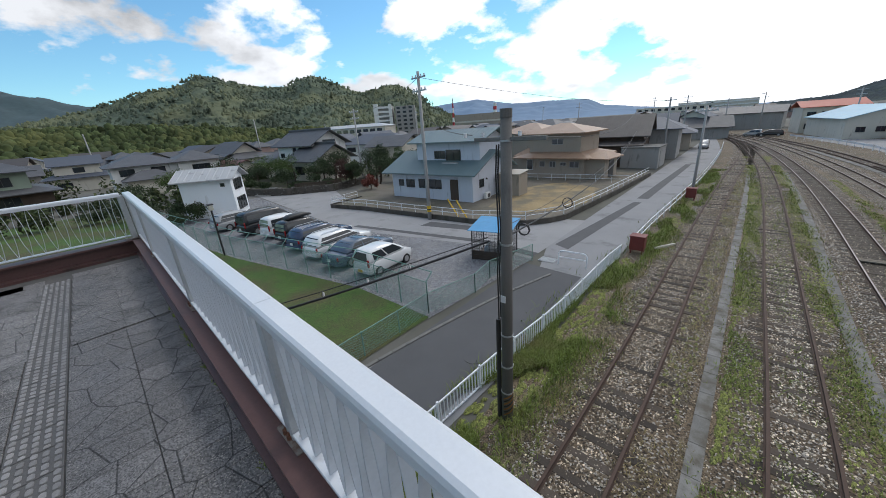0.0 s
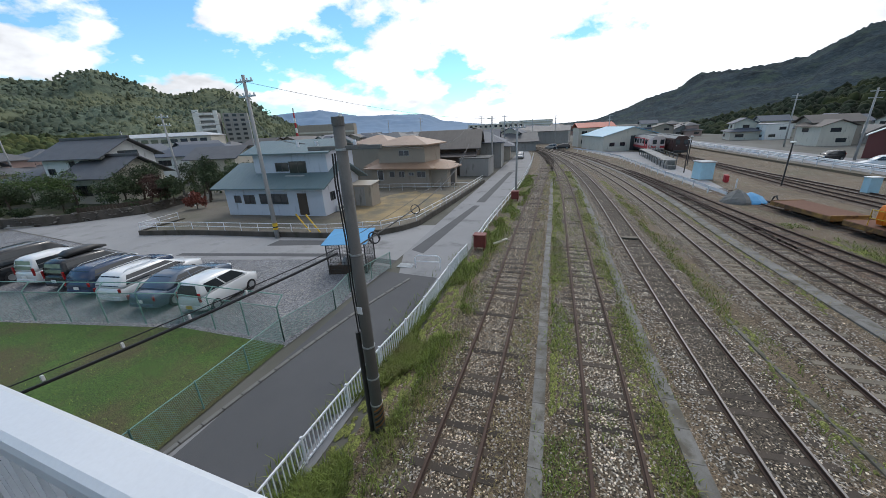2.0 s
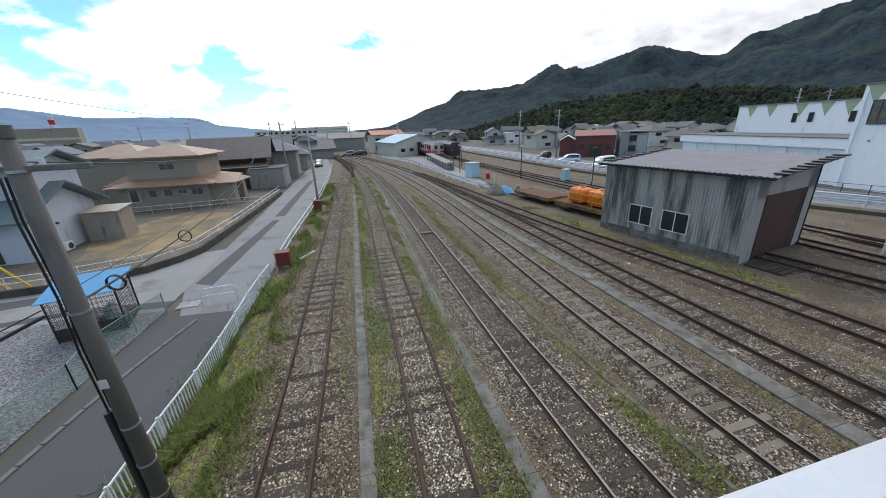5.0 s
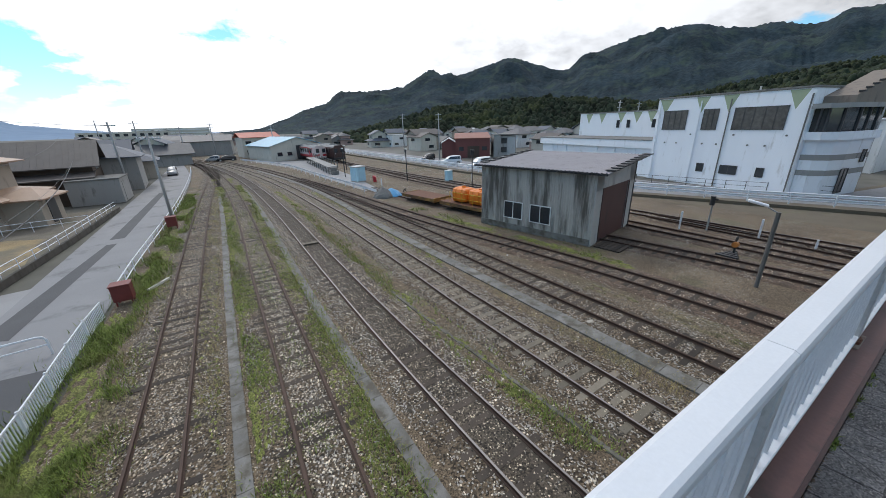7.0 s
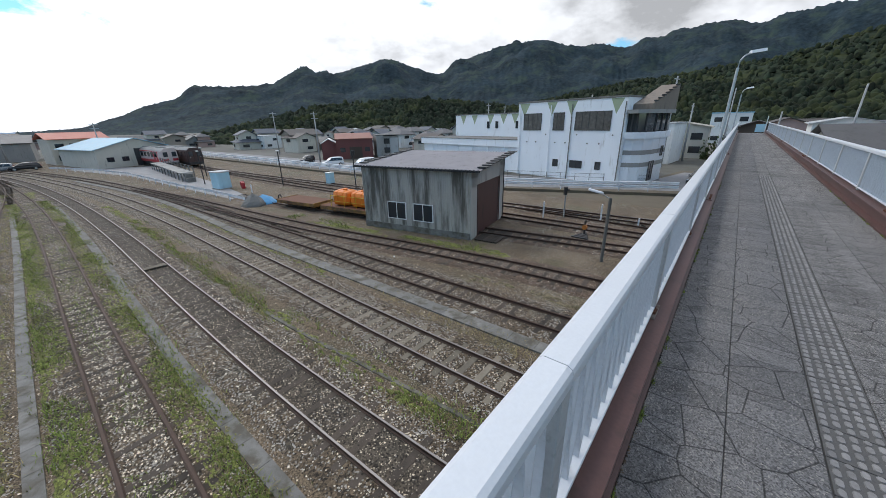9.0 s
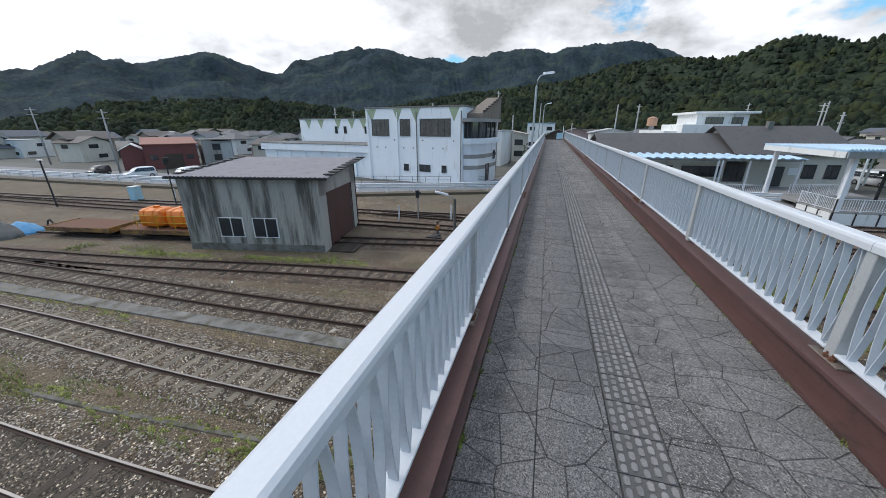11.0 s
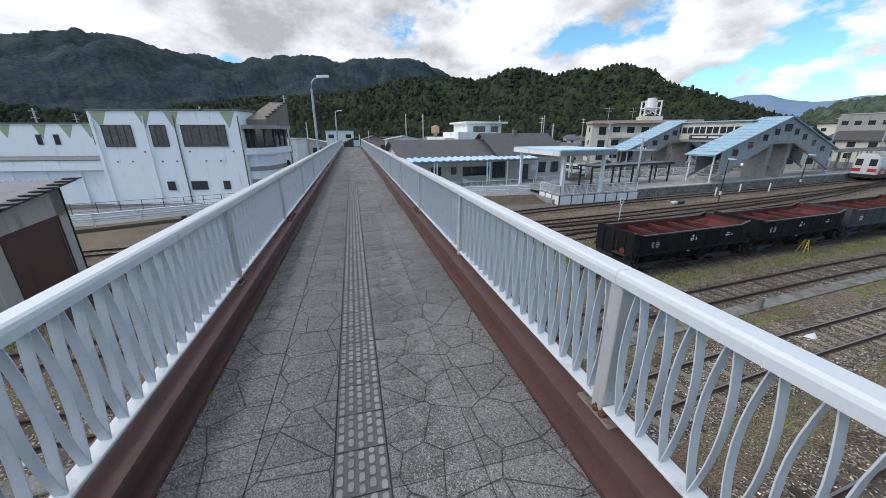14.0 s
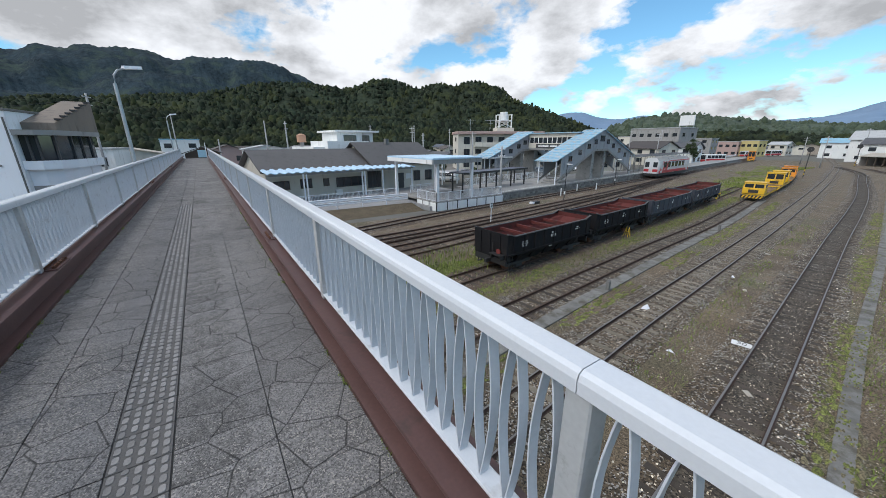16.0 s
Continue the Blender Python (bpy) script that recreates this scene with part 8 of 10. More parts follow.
part("bay_roof", Shape().prism(bay(0.2, 0.1), 7.9, 8.3), W_GREY, bb)
part("stair_tower", Shape().loft([[(1.5, -2.1, 8.3), (9, -2.1, 8.3), (9, 0.0, 8.3), (1.5, 0.0, 8.3)], [(1.5, -2.1, 8.9), (9, -2.1, 11.2), (9, 0.0, 11.2), (1.5, 0.0, 8.9)]]), W_TAUPE, bb, "brown slanted roof block")
for k in range(7):
    x = 2.0 + 1.0 * k
    part("roof_hook", Shape().box(x, -2.3, 8.98 + 0.307 * (x - 1.5), x + 0.35, -1.9, 9.12 + 0.307 * (x - 1.5)), BLACKM, bb)
window(bb, (0, -2.16, 8, 0), "S", 3.0, 0.3, 1.4, 2.3, DARKF, 1)
window(bb, (0, -2.16, 8, 0), "S", 6.0, 3.0, 0.8, 1.2, DARKF, 0)

# tall lamps on the bridge and poles by the hall
lm = thing("bridge_lamp", (24.0, 1.72, 4.7), "tall grey lamp post with a curved arm and pale head", "street lamp")
part("post", Shape().tube([(0, 0, 0), (0, 0, 4.75)], 0.075, 8, 0.055), GALV, lm)
part("arm", Shape().tube([(0, 0, 4.7), (0.03, -0.03, 5.05), (0.15, -0.15, 5.25), (0.35, -0.35, 5.35)], 0.035, 6), GALV, lm)
part("lamp_head", Shape().loft([[(0.32 + 0.5 * t - 0.13 * s_ * w_, -0.32 - 0.5 * t - 0.13 * s_ * w_, 5.33 + 0.1 * t + dz) for s_, dz in ((-1, 0), (1, 0), (0.6, 0.12), (-0.6, 0.12))] for t, w_ in ((0, 0.5), (0.3, 1), (0.8, 1), (1, 0.5))]), WHITE, lm)
part("bracket", Shape().box(-0.15, -0.32, 0.0, 0.15, 0.08, 0.12), BROWN, lm)
copy_thing(lm, pose(52.0, 1.72, 4.7))
for x, y, h in ((66, 9.6, 13), (79, 8.2, 9.6), (114, 3.8, 13.6), (79, -11.2, 11.2), (90, -4, 8), (62, 20, 11), (70, 44, 11), (44, 70, 10), (50, 100, 11), (75, -14, 11), (98, -40, 12), (110, -75, 12), (88, -90, 11), (28, -150, 9), (10, -130, 9), (14, -170, 10), (36, -170, 9), (60, -120, 10), (128, 20, 12), (105, 60, 12)):
    utility_pole(x, y, h)
wire("power_line", (66, 9.6, 12.6), (114, 3.8, 13.2), 0.8, 0.014, "thin black power line between poles")
wire("power_line", (66, 9.6, 12.6), (62, 20, 10.6), 0.4, 0.014, "thin black power line between poles")

# depot up the line
dp = thing("engine_depot", (12.5, 98.5, 0), "railway depot shed with blue roof and dark panel painted as a shaded open bay", "depot", rz=12)
part("wall", wall_shape(0, 0, 13.5, 18, 0, 3.6, 2.0, "gable", "y"), W_CREAM, dp)
part("roof", roof_shape(0, 0, 13.5, 18, 3.6, 2.0, "gable", "y", 0.5), R_SKY, dp)
# dark sheets on the closed wall stand for the shade inside open bays
part("bay_opening", Shape().box(6.4, -0.05, 0.1, 9.0, -0.003, 3.6).box(9.6, -0.05, 0.1, 12.4, -0.003, 3.4), DARKF, dp, "dark panel painted as a shaded open bay")
for u in (1.5, 4.0):
    window(dp, (0, 0, 13.5, 18), "S", u, 1.2, 1.2, 0.9, DARKF, 1)
rr = thing("office_block", (8.0, 120, 0), "cream two-storey railway office with red roof", "building", rz=8)
part("wall", Shape().box(0, 0, 0, 10, 9, 5.6), W_CREAM, rr)
part("roof", roof_shape(0, 0, 10, 9, 5.6, 1.3, "gable", "x", 0.6), R_RED, rr)
for u in (0.8, 3.2, 5.6, 8.0):
    window(rr, (0, 0, 10, 9), "S", u, 3.5, 1.5, 1.1, DARKF, 1)
    window(rr, (0, 0, 10, 9), "S", u, 0.9, 1.5, 1.2, DARKF, 1)
bg_ = thing("long_store", (-20, 146, 0), "long dark grey store building at the end of the yard", "building", rz=-6)
part("wall", Shape().box(0, 0, 0, 26, 12, 4.6), W_GREY, bg_)
part("roof", roof_shape(0, 0, 26, 12, 4.6, 1.8, "gable", "x", 0.6), R_DARK, bg_)
tw = thing("timber_walkway", (17.6, 62.5, 0), "grey timber inspection walkway on posts", "walkway", rz=-4)
part("deck", Shape().box(-0.9, 0, 1.15, 0.9, 25, 1.27), CONC, tw)
for k in range(11):
    for sx in (-0.8, 0.8):
        part("post", Shape().box(sx - 0.06, 2.5 * k - 0.06, 0, sx + 0.06, 2.5 * k + 0.06, 2.1 if sx > 0 else 1.15), CONCD, tw)
part("rail", Shape().tube([(0.8, 0, 2.05), (0.8, 25, 2.05)], 0.04, 6).tube([(0.8, 0, 1.65), (0.8, 25, 1.65)], 0.03, 6), CONCD, tw)
part("stair", Shape().box(-0.5, -1.6, 0, 0.5, 0, 0.6).box(-0.5, -0.8, 0.6, 0.5, 0, 1.15), CONCD, tw)


def railcar(x, y, L, rz, body, stripe, label):
    """A diesel railcar with its near end at the origin, running along +y."""
    c = thing("railcar", (x, y, 0.18), label, "railcar", "railcars", rz=rz)
    prof = lambda yy, k: [(-1.35 * k, yy, 0.85), (1.35 * k, yy, 0.85), (1.40 * k, yy, 2.0), (1.32 * k, yy, 3.1), (0.85 * k, yy, 3.55), (-0.85 * k, yy, 3.55), (-1.32 * k, yy, 3.1), (-1.40 * k, yy, 2.0)]
    part("body", Shape().loft([prof(0.0, 0.93), prof(0.35, 1.0), prof(L - 0.35, 1.0), prof(L, 0.93)]), body, c)
    part("underframe", Shape().box(-1.15, 0.6, 0.3, 1.15, L - 0.6, 0.84), BLACKM, c)
    part("skirt", Shape().box(-1.25, -0.12, 0.35, 1.25, 0.3, 0.85, 0.05), BLACKM, c)
    for yy in (2.6, L - 2.6):
        for dy in (-0.9, 0.9):
            for sx in (-0.6, 0.6):
                part("wheel", Shape().tube([(sx - 0.07, yy + dy, 0.40), (sx + 0.07, yy + dy, 0.40)], 0.40, 14), RUST, c)
    for sx in (-1, 1):
        part("stripe", Shape().box(sx * 1.39 - 0.025, 0.4, 0.88, sx * 1.39 + 0.02, L - 0.4, 1.36), stripe, c)
        part("cant_band", Shape().box(sx * 1.33 - 0.03, L * 0.3, 2.88, sx * 1.33 + 0.035, L - 0.4, 3.06), stripe, c)
        for k in range(int(L / 2.1) - 2):
            part("side_window", Shape().box(sx * 1.385 - 0.03, 2.6 + 2.0 * k, 1.85, sx * 1.385 + 0.03, 4.0 + 2.0 * k, 2.8, 0.01), GLASS, c)
        for yy in (1.0, L - 1.9):
            part("door", Shape().box(sx * 1.39 - 0.03, yy, 0.95, sx * 1.39 + 0.03, yy + 0.95, 2.85, 0.01), body, c)
        for k in range(3):
            part("stripe_panel", Shape().add([(sx * 1.425, 0.6 + 1.4 * k, 1.36), (sx * 1.425, 1.55 + 1.4 * k, 1.36), (sx * 1.385, 2.65 + 1.4 * k, 2.95), (sx * 1.385, 1.7 + 1.4 * k, 2.95)], [(0, 1, 2, 3)] if sx > 0 else [(3, 2, 1, 0)]), stripe, c)
    for a, b in ((-1.1, -0.35), (0.35, 1.1)):
        part("front_window", Shape().box(a, -0.03, 1.95, b, 0.02, 2.85, 0.01), GLASS, c)
    part("front_door", Shape().box(-0.3, -0.04, 0.95, 0.3, 0.02, 2.95, 0.01), body, c)
    for a, b in ((-1.25, -0.35), (0.35, 1.25)):
        part("front_band", Shape().box(a, -0.035, 1.15, b, 0.02, 1.6), stripe, c)
    for sx in (-0.9, 0.9):
        part("headlamp", Shape().tube([(sx, -0.06, 1.75), (sx, 0.0, 1.75)], 0.09, 10), HEAD, c)
    part("roof_skin", Shape().loft([[(-1.30 * k, yy, 3.13), (-0.86 * k, yy, 3.57), (0.86 * k, yy, 3.57), (1.30 * k, yy, 3.13), (0.84 * k, yy, 3.50), (-0.84 * k, yy, 3.50)] for yy, k in ((0.05, 0.94), (0.36, 1.0), (L - 0.36, 1.0), (L - 0.05, 0.94))]), W_GREY, c, "grey roof")
    for k in range(3):
        part("roof_unit", Shape().box(-0.6, 3 + 4.5 * k, 3.55, 0.6, 5 + 4.5 * k, 3.78, 0.03), W_GREY, c)
    return c


PINKW = mat("cream and pink livery", (0.60, 0.50, 0.48), 0.4, vary=0.06)
MAROON = mat("dark maroon livery", (0.06, 0.028, 0.024), 0.45, vary=0.1)
railcar(21.9, 87.5, 16, 4, PINKW, REDP, "cream and pink diesel railcar at the depot")
railcar(25.2, 84.0, 16, 2, MAROON, MAROON, "dark maroon diesel railcar at the depot")
rc = railcar(line_at(T[9], -77), -77, 17.5, 180 + math.degrees(math.atan2(line_at(T[9], -95) - line_at(T[9], -77), 18.0)), PW, REDP, "white and red diesel railcar at the platform")
rc.scale = (1.06, 1.06, 1.13)

# far-parked cars and vans along the street
for x, y, k, m_, lb in ((40.5, 60, "suv", PW, "white van parked along the street"), (41.0, 51, "van", PW, "white van parked along the street"), (41.3, 46, "wagon", PS, "grey car parked along the street"), (41.6, 41, "suv", PW, "white car parked along the street"),
                        (41.0, 70, "kei", PB, "dark car parked along the street"), (52.5, 3.5, "wagon", PB, "black car by the street corner"), (3.0, 112, "wagon", PB, "black car at the depot"), (0.0, 113, "kei", PS, "silver car at the depot")):
    car(x, y, k, m_, lb, rz=rh.uniform(70, 110))

# ---------------------------------------------------------------- coal wagons
WBLACK = mat("sooty black wagon paint", (0.012, 0.012, 0.014), 0.8, spec=0.2, vary=0.3, scale=2.0, fine=20, stain=(0.030, 0.024, 0.020), stain_amt=0.3, stain_scale=2.0, streak=4)
WGREY = mat("blue grey wagon paint", (0.055, 0.061, 0.077), 0.75, spec=0.3, vary=0.2, scale=2.0, fine=20, stain=(0.05, 0.045, 0.045), stain_amt=0.35, stain_scale=2.0, streak=4)
WEDGE = mat("worn grey wagon edge", (0.075, 0.075, 0.078), 0.7, vary=0.25, scale=5, stain=(0.05, 0.03, 0.025), stain_amt=0.3)
WRUST = mat("red rusted lining", (0.098, 0.019, 0.016), 0.85, vary=0.35, scale=1.5, fine=18, stain=(0.055, 0.022, 0.016), stain_amt=0.4, stain_scale=1.2)
T5 = T[5]


def coal_wagon(y0, y1, body, label):
    """An open hopper wagon whose near end is at y0 and far end at y1 < y0."""
    x0, x1 = line_at(T5, y0), line_at(T5, y1)
    L = math.hypot(x1 - x0, y1 - y0)
    w = thing("coal_wagon", (x0, y0, 0.18), label, "wagon", "coal wagons", rz=math.degrees(math.atan2(x0 - x1, y1 - y0)))
    H, HE, ZF, W = 2.12, 2.30, 1.12, 1.3
    for sx in (-1, 1):
        side = Shape().loft([[(sx * W, y, ZF), (sx * W, y, zt), (sx * (W - 0.06), y, zt), (sx * (W - 0.06), y, ZF)] for y, zt in ((0.0, HE), (0.06, HE), (0.62, H), (L - 0.62, H), (L - 0.06, HE), (L, HE))])
        part("side_wall", side, body, w)
        part("lower_side", Shape().loft([[(sx * (W - 0.02), y, ZF), (sx * (W - 0.08), y, ZF), (sx * (0.62 + 0.1), y, 0.5), (sx * (0.62 + 0.16), y, 0.5)] for y in (1.1, L - 1.1)]), body, w)
        part("side_ridge", Shape().box(sx * (W + 0.035) - 0.035, 0.0, ZF - 0.05, sx * (W + 0.035) + 0.035, L, ZF + 0.04), body, w)
        part("top_edge", Shape().sweep([(sx * (W - 0.03), y, zt) for y, zt in ((0.0, HE), (0.06, HE), (0.62, H), (L - 0.62, H), (L - 0.06, HE), (L, HE))], [(-0.06, 0), (0.06, 0), (0.06, 0.05), (-0.06, 0.05)]), WEDGE, w, "worn bare top edge")
        for k in range(9):
            y = 0.5 + (L - 1.0) * k / 8
            part("side_rib", Shape().box(sx * (W + 0.03) - 0.03, y - 0.035, ZF + 0.04, sx * (W + 0.03) + 0.03, y + 0.035, H), body, w)
        for k in range(5):
            y = 1.6 + (L - 3.2) * k / 4
            part("discharge_door", Shape().loft([[(sx * (1.1 - 0.02), y - 0.4, 0.95), (sx * (1.1 + 0.05), y - 0.4, 0.95), (sx * 0.86, y - 0.4, 0.42), (sx * 0.79, y - 0.4, 0.42)], [(sx * (1.1 - 0.02), y + 0.4, 0.95), (sx * (1.1 + 0.05), y + 0.4, 0.95), (sx * 0.86, y + 0.4, 0.42), (sx * 0.79, y + 0.4, 0.42)]]), body, w)
        part("step", Shape().box(sx * 1.22 - 0.06, 0.25, 0.15, sx * 1.22 + 0.06, 0.6, 0.2).box(sx * 1.22 - 0.02, 0.28, 0.2, sx * 1.22 + 0.02, 0.32, ZF).box(sx * 1.22 - 0.02, 0.53, 0.2, sx * 1.22 + 0.02, 0.57, ZF), BLACKM, w)
    for y in (0.0, L - 0.06):
        part("end_wall", Shape().box(-W + 0.06, y, 0.85, W - 0.06, y + 0.06, HE), body, w)
        for x in (-0.75, 0.0, 0.75):
            part("end_rib", Shape().box(x - 0.04, y - 0.05 if y == 0 else y + 0.06, 0.85, x + 0.04, y if y == 0 else y + 0.11, HE - 0.1), body, w)
    # lining: sloping floor at the ends and sides
    ring = lambda y, z, wd: [(-wd, y, z), (wd, y, z)]
    v = []
    for y, z in ((0.07, 2.0), (1.5, 1.0), (L - 1.5, 1.0), (L - 0.07, 2.0)):
        v += [(-W + 0.065, y, max(z, 1.75)), (-0.75, y, z), (0.75, y, z), (W - 0.065, y, max(z, 1.75))]
    part("lining", Shape().add(v, [(4 * i + j, 4 * i + j + 1, 4 * i + j + 5, 4 * i + j + 4) for i in range(3) for j in range(3)]), WRUST, w, "red rusted hopper lining")
    for sx in (-1, 1):
        part("inner_side", Shape().box(sx * (W - 0.075) - 0.006, 0.07, 1.1, sx * (W - 0.075) + 0.006, L - 0.07, H), WRUST, w)
    for y in (0.065, L - 0.08):
        part("inner_end", Shape().box(-W + 0.09, y, 1.1, W - 0.09, y + 0.015, HE - 0.03), WRUST, w)
    for k in (0.26, 0.44, 0.62, 0.78):
        part("cross_beam", Shape().box(-W + 0.09, L * k - 0.06, 1.80, W - 0.09, L * k + 0.06, 1.98, 0.01), WRUST, w, "rusted cross beam")
    part("underframe", Shape().box(-0.7, 0.3, 0.42, 0.7, L - 0.3, 0.72).box(-1.2, 0.0, 0.5, 1.2, 0.16, 0.85).box(-1.2, L - 0.16, 0.5, 1.2, L, 0.85), BLACKM, w)
    for yb in (1.5, L - 1.5):
        for sx in (-1, 1):
            part("bogie_frame", Shape().box(sx * 0.86 - 0.07, yb - 1.1, 0.28, sx * 0.86 + 0.07, yb + 1.1, 0.46, 0.02).box(sx * 0.86 - 0.09, yb - 0.3, 0.1, sx * 0.86 + 0.09, yb + 0.3, 0.3, 0.02), BLACKM, w)
        for dy in (-0.75, 0.75):
            for sx in (-1, 1):
                part("wheel", Shape().tube([(sx * 0.53, yb + dy, 0.40), (sx * 0.65, yb + dy, 0.40)], 0.40, 16), RUST, w)
            part("axle", Shape().tube([(-0.9, yb + dy, 0.40), (0.9, yb + dy, 0.40)], 0.07, 6), BLACKM, w)
    for y, d in ((0.0, -1), (L, 1)):
        part("coupler", Shape().box(-0.1, min(y, y + d * 0.38), 0.52, 0.1, max(y, y + d * 0.38), 0.74, 0.02), BLACKM, w)
    part("brake_platform", Shape().box(0.25, -0.35, 1.1, 1.15, 0, 1.15).box(0.3, -0.3, 0.85, 0.36, 0, 1.1).box(1.04, -0.3, 0.85, 1.1, 0, 1.1), BLACKM, w)
    part("brake_wheel", Shape().tube([(0.75, -0.14, 1.28), (0.75, -0.1, 1.28)], 0.16, 12), REDBOX, w, "red brake wheel")
    part("brake_post", Shape().tube([(0.35, -0.15, 0.8), (0.35, -0.15, 1.75)], 0.03, 6), BLACKM, w)
    # unreadable white markings as bars
    for k, (yy, z, bw, bh) in enumerate(((1.5, 1.68, 0.5, 0.06), (1.5, 1.56, 0.6, 0.06), (1.5, 1.44, 0.45, 0.06), (L * 0.5, 1.80, 0.34, 0.10), (L * 0.5, 1.58, 0.5, 0.16), (L - 1.5, 1.75, 0.4, 0.06), (L - 1.5, 1.62, 0.6, 0.07), (L * 0.48, 0.98, 0.3, 0.1))):
        n = max(2, int(bw / 0.14))
        s = Shape()
        for j in range(n):
            a = yy - bw / 2 + bw * j / n
            xx = W + 0.003 if z > ZF else W - 0.03
            s.box(xx, a, z, xx + 0.004, a + bw / n * 0.72, z + bh)
        part("marking", s, W_WHITE, w, "white painted marking bars")
    return w


coal_wagon(-13.4, -21.8, WBLACK, "black open coal wagon with a rusty red hopper")
coal_wagon(-22.6, -31.0, WBLACK, "black open coal wagon with a rusty red hopper")
coal_wagon(-31.8, -42.0, WGREY, "faded blue grey open coal wagon with rusty inside")
coal_wagon(-42.8, -53.0, WGREY, "faded blue grey open coal wagon with rusty inside")
cs = thing("chock_stand", (18.74, -27.9, 0), "orange yellow steel ladder stand beside the wagons", "stand", rz=-6)
for a, b in (((-0.2, -0.1, 0), (-0.1, 0, 0.8)), ((0.2, -0.1, 0), (0.1, 0, 0.8)), ((-0.2, 0.25, 0), (-0.1, 0, 0.8)), ((0.2, 0.25, 0), (0.1, 0, 0.8))):
    part("leg", Shape().tube([a, b], 0.025, 6), YEL, cs)
for z in (0.2, 0.4, 0.6):
    k = 0.2 - 0.1 * z / 0.8
    part("rung", Shape().tube([(-k, -0.1 + 0.1 * z / 0.8, z), (k, -0.1 + 0.1 * z / 0.8, z)], 0.018, 5), YEL, cs)
bs = thing("buffer_stop", (line_at(T5, -56), -56, 0), "yellow and black striped rail stop behind the wagons", "buffer stop")
for sx in (-0.57, 0.57):
    part("post", Shape().box(sx - 0.08, -0.1, 0, sx + 0.08, 0.1, 1.1, 0.01), YEL, bs)
    part("strut", Shape().tube([(sx, -0.05, 1.0), (sx, -1.2, 0.15)], 0.06, 6), BLACKM, bs)
    part("stripe", Shape().box(sx - 0.085, 0.095, 0.35, sx + 0.085, 0.106, 0.55).box(sx - 0.085, 0.095, 0.75, sx + 0.085, 0.106, 0.95), BLACKM, bs)
part("beam", Shape().box(-0.9, -0.02, 0.75, 0.9, 0.16, 0.98, 0.02), YEL, bs)
for x, y in ((13.6, -16.6), (15.2, -36)):
    st = thing("marker_stub", (x, y, 0), "short dark concrete marker stub in the gravel", "marker", "marker stubs")
    part("stub", Shape().box(-0.09, -0.09, 0, 0.09, 0.09, 0.55, 0.02), CONCD, st)
    part("cap", Shape().box(-0.07, -0.07, 0.55, 0.07, 0.07, 0.6, 0.02), CONCD, st)
rs_ = random.Random(5)
for x, y in ((9.6, -22.3), (6.9, -12.9), (10.8, -31), (12.2, 8.0)):
    pl = thing("pale_slab", (x, y, 0.02), "small pale board lying in the ballast", "board", "loose boards", rz=rs_.uniform(0, 180))
    part("board", Shape().box(-0.14, -0.08, 0, 0.14, 0.08, 0.05, 0.015), R_PALE, pl)
sb = thing("speed_board", (7.94, -16.0, 0.06), "white number board lying flat in the ballast", "sign", rz=192)
part("board", Shape().box(-0.3, -0.17, 0, 0.3, 0.17, 0.03, 0.008), W_WHITE, sb)
tx = bpy.data.curves.new("lettering", "FONT")
tx.body, tx.size, tx.extrude, tx.align_x, tx.align_y = "30", 0.32, 0.001, "CENTER", "CENTER"
tx.materials.append(BLACKM)
lt = part("lettering", tx, BLACKM, sb)
lt.location = (0, 0, 0.032)
ms = thing("signal_marker", (28.5, -22, 0), "white marker post with a small square board", "marker post")
part("post", Shape().tube([(0, 0, 0), (0, 0, 1.9)], 0.035, 8), WHITE, ms)
part("board", Shape().box(-0.03, -0.17, 1.5, 0.03, 0.17, 2.05, 0.01), W_WHITE, ms)
part("mark", Shape().box(-0.036, -0.1, 1.6, -0.031, 0.1, 1.72).box(-0.036, -0.1, 1.82, -0.031, 0.1, 1.94), BLACKM, ms)
pw = thing("point_machine", (33.6, -34.0, 0), "dark point motor with a white lid between the tracks", "point machine", rz=6)
part("case", Shape().box(-0.3, -0.5, 0, 0.3, 0.5, 0.32, 0.04), BLACKM, pw)
part("lid", Shape().box(-0.25, 0.5, 0.05, 0.25, 0.95, 0.3, 0.04), WHITE, pw)
for x, y, h in ((33.2, -39, 4.6), (38.5, -60, 4.4)):
    yl = thing("yard_lamp", (x, y, 0), "slim dark lamp post with a slanted white lamp", "lamp post", "yard lamps")
    part("post", Shape().tube([(0, 0, 0), (0, 0, h)], 0.06, 8, 0.045), BLACKM, yl)
    part("lamp", Shape().box(-0.75, -0.09, h - 0.02, 0.05, 0.09, h + 0.1, 0.03), W_WHITE, yl)
    part("plate", Shape().box(-0.08, -0.08, 0.8, 0.08, 0.08, 1.2), W_WHITE, yl)
for x, y in ((36.0, -42), (36.9, -52), (37.6, -48)):
    mk = thing("kilometre_post", (x, y, 0), "short white marker post beside the running line", "marker post", "track markers")
    part("post", Shape().box(-0.06, -0.06, 0, 0.06, 0.06, 1.1, 0.01), W_WHITE, mk)

# ---------------------------------------------------------------- yellow track machines
YB = mat("bright machine yellow", (0.72, 0.43, 0.02), 0.45, vary=0.12, scale=2, stain=(0.35, 0.2, 0.04), stain_amt=0.2)
YO = mat("orange machine paint", (0.72, 0.26, 0.02), 0.5, vary=0.14, scale=2, stain=(0.3, 0.12, 0.03), stain_amt=0.25)


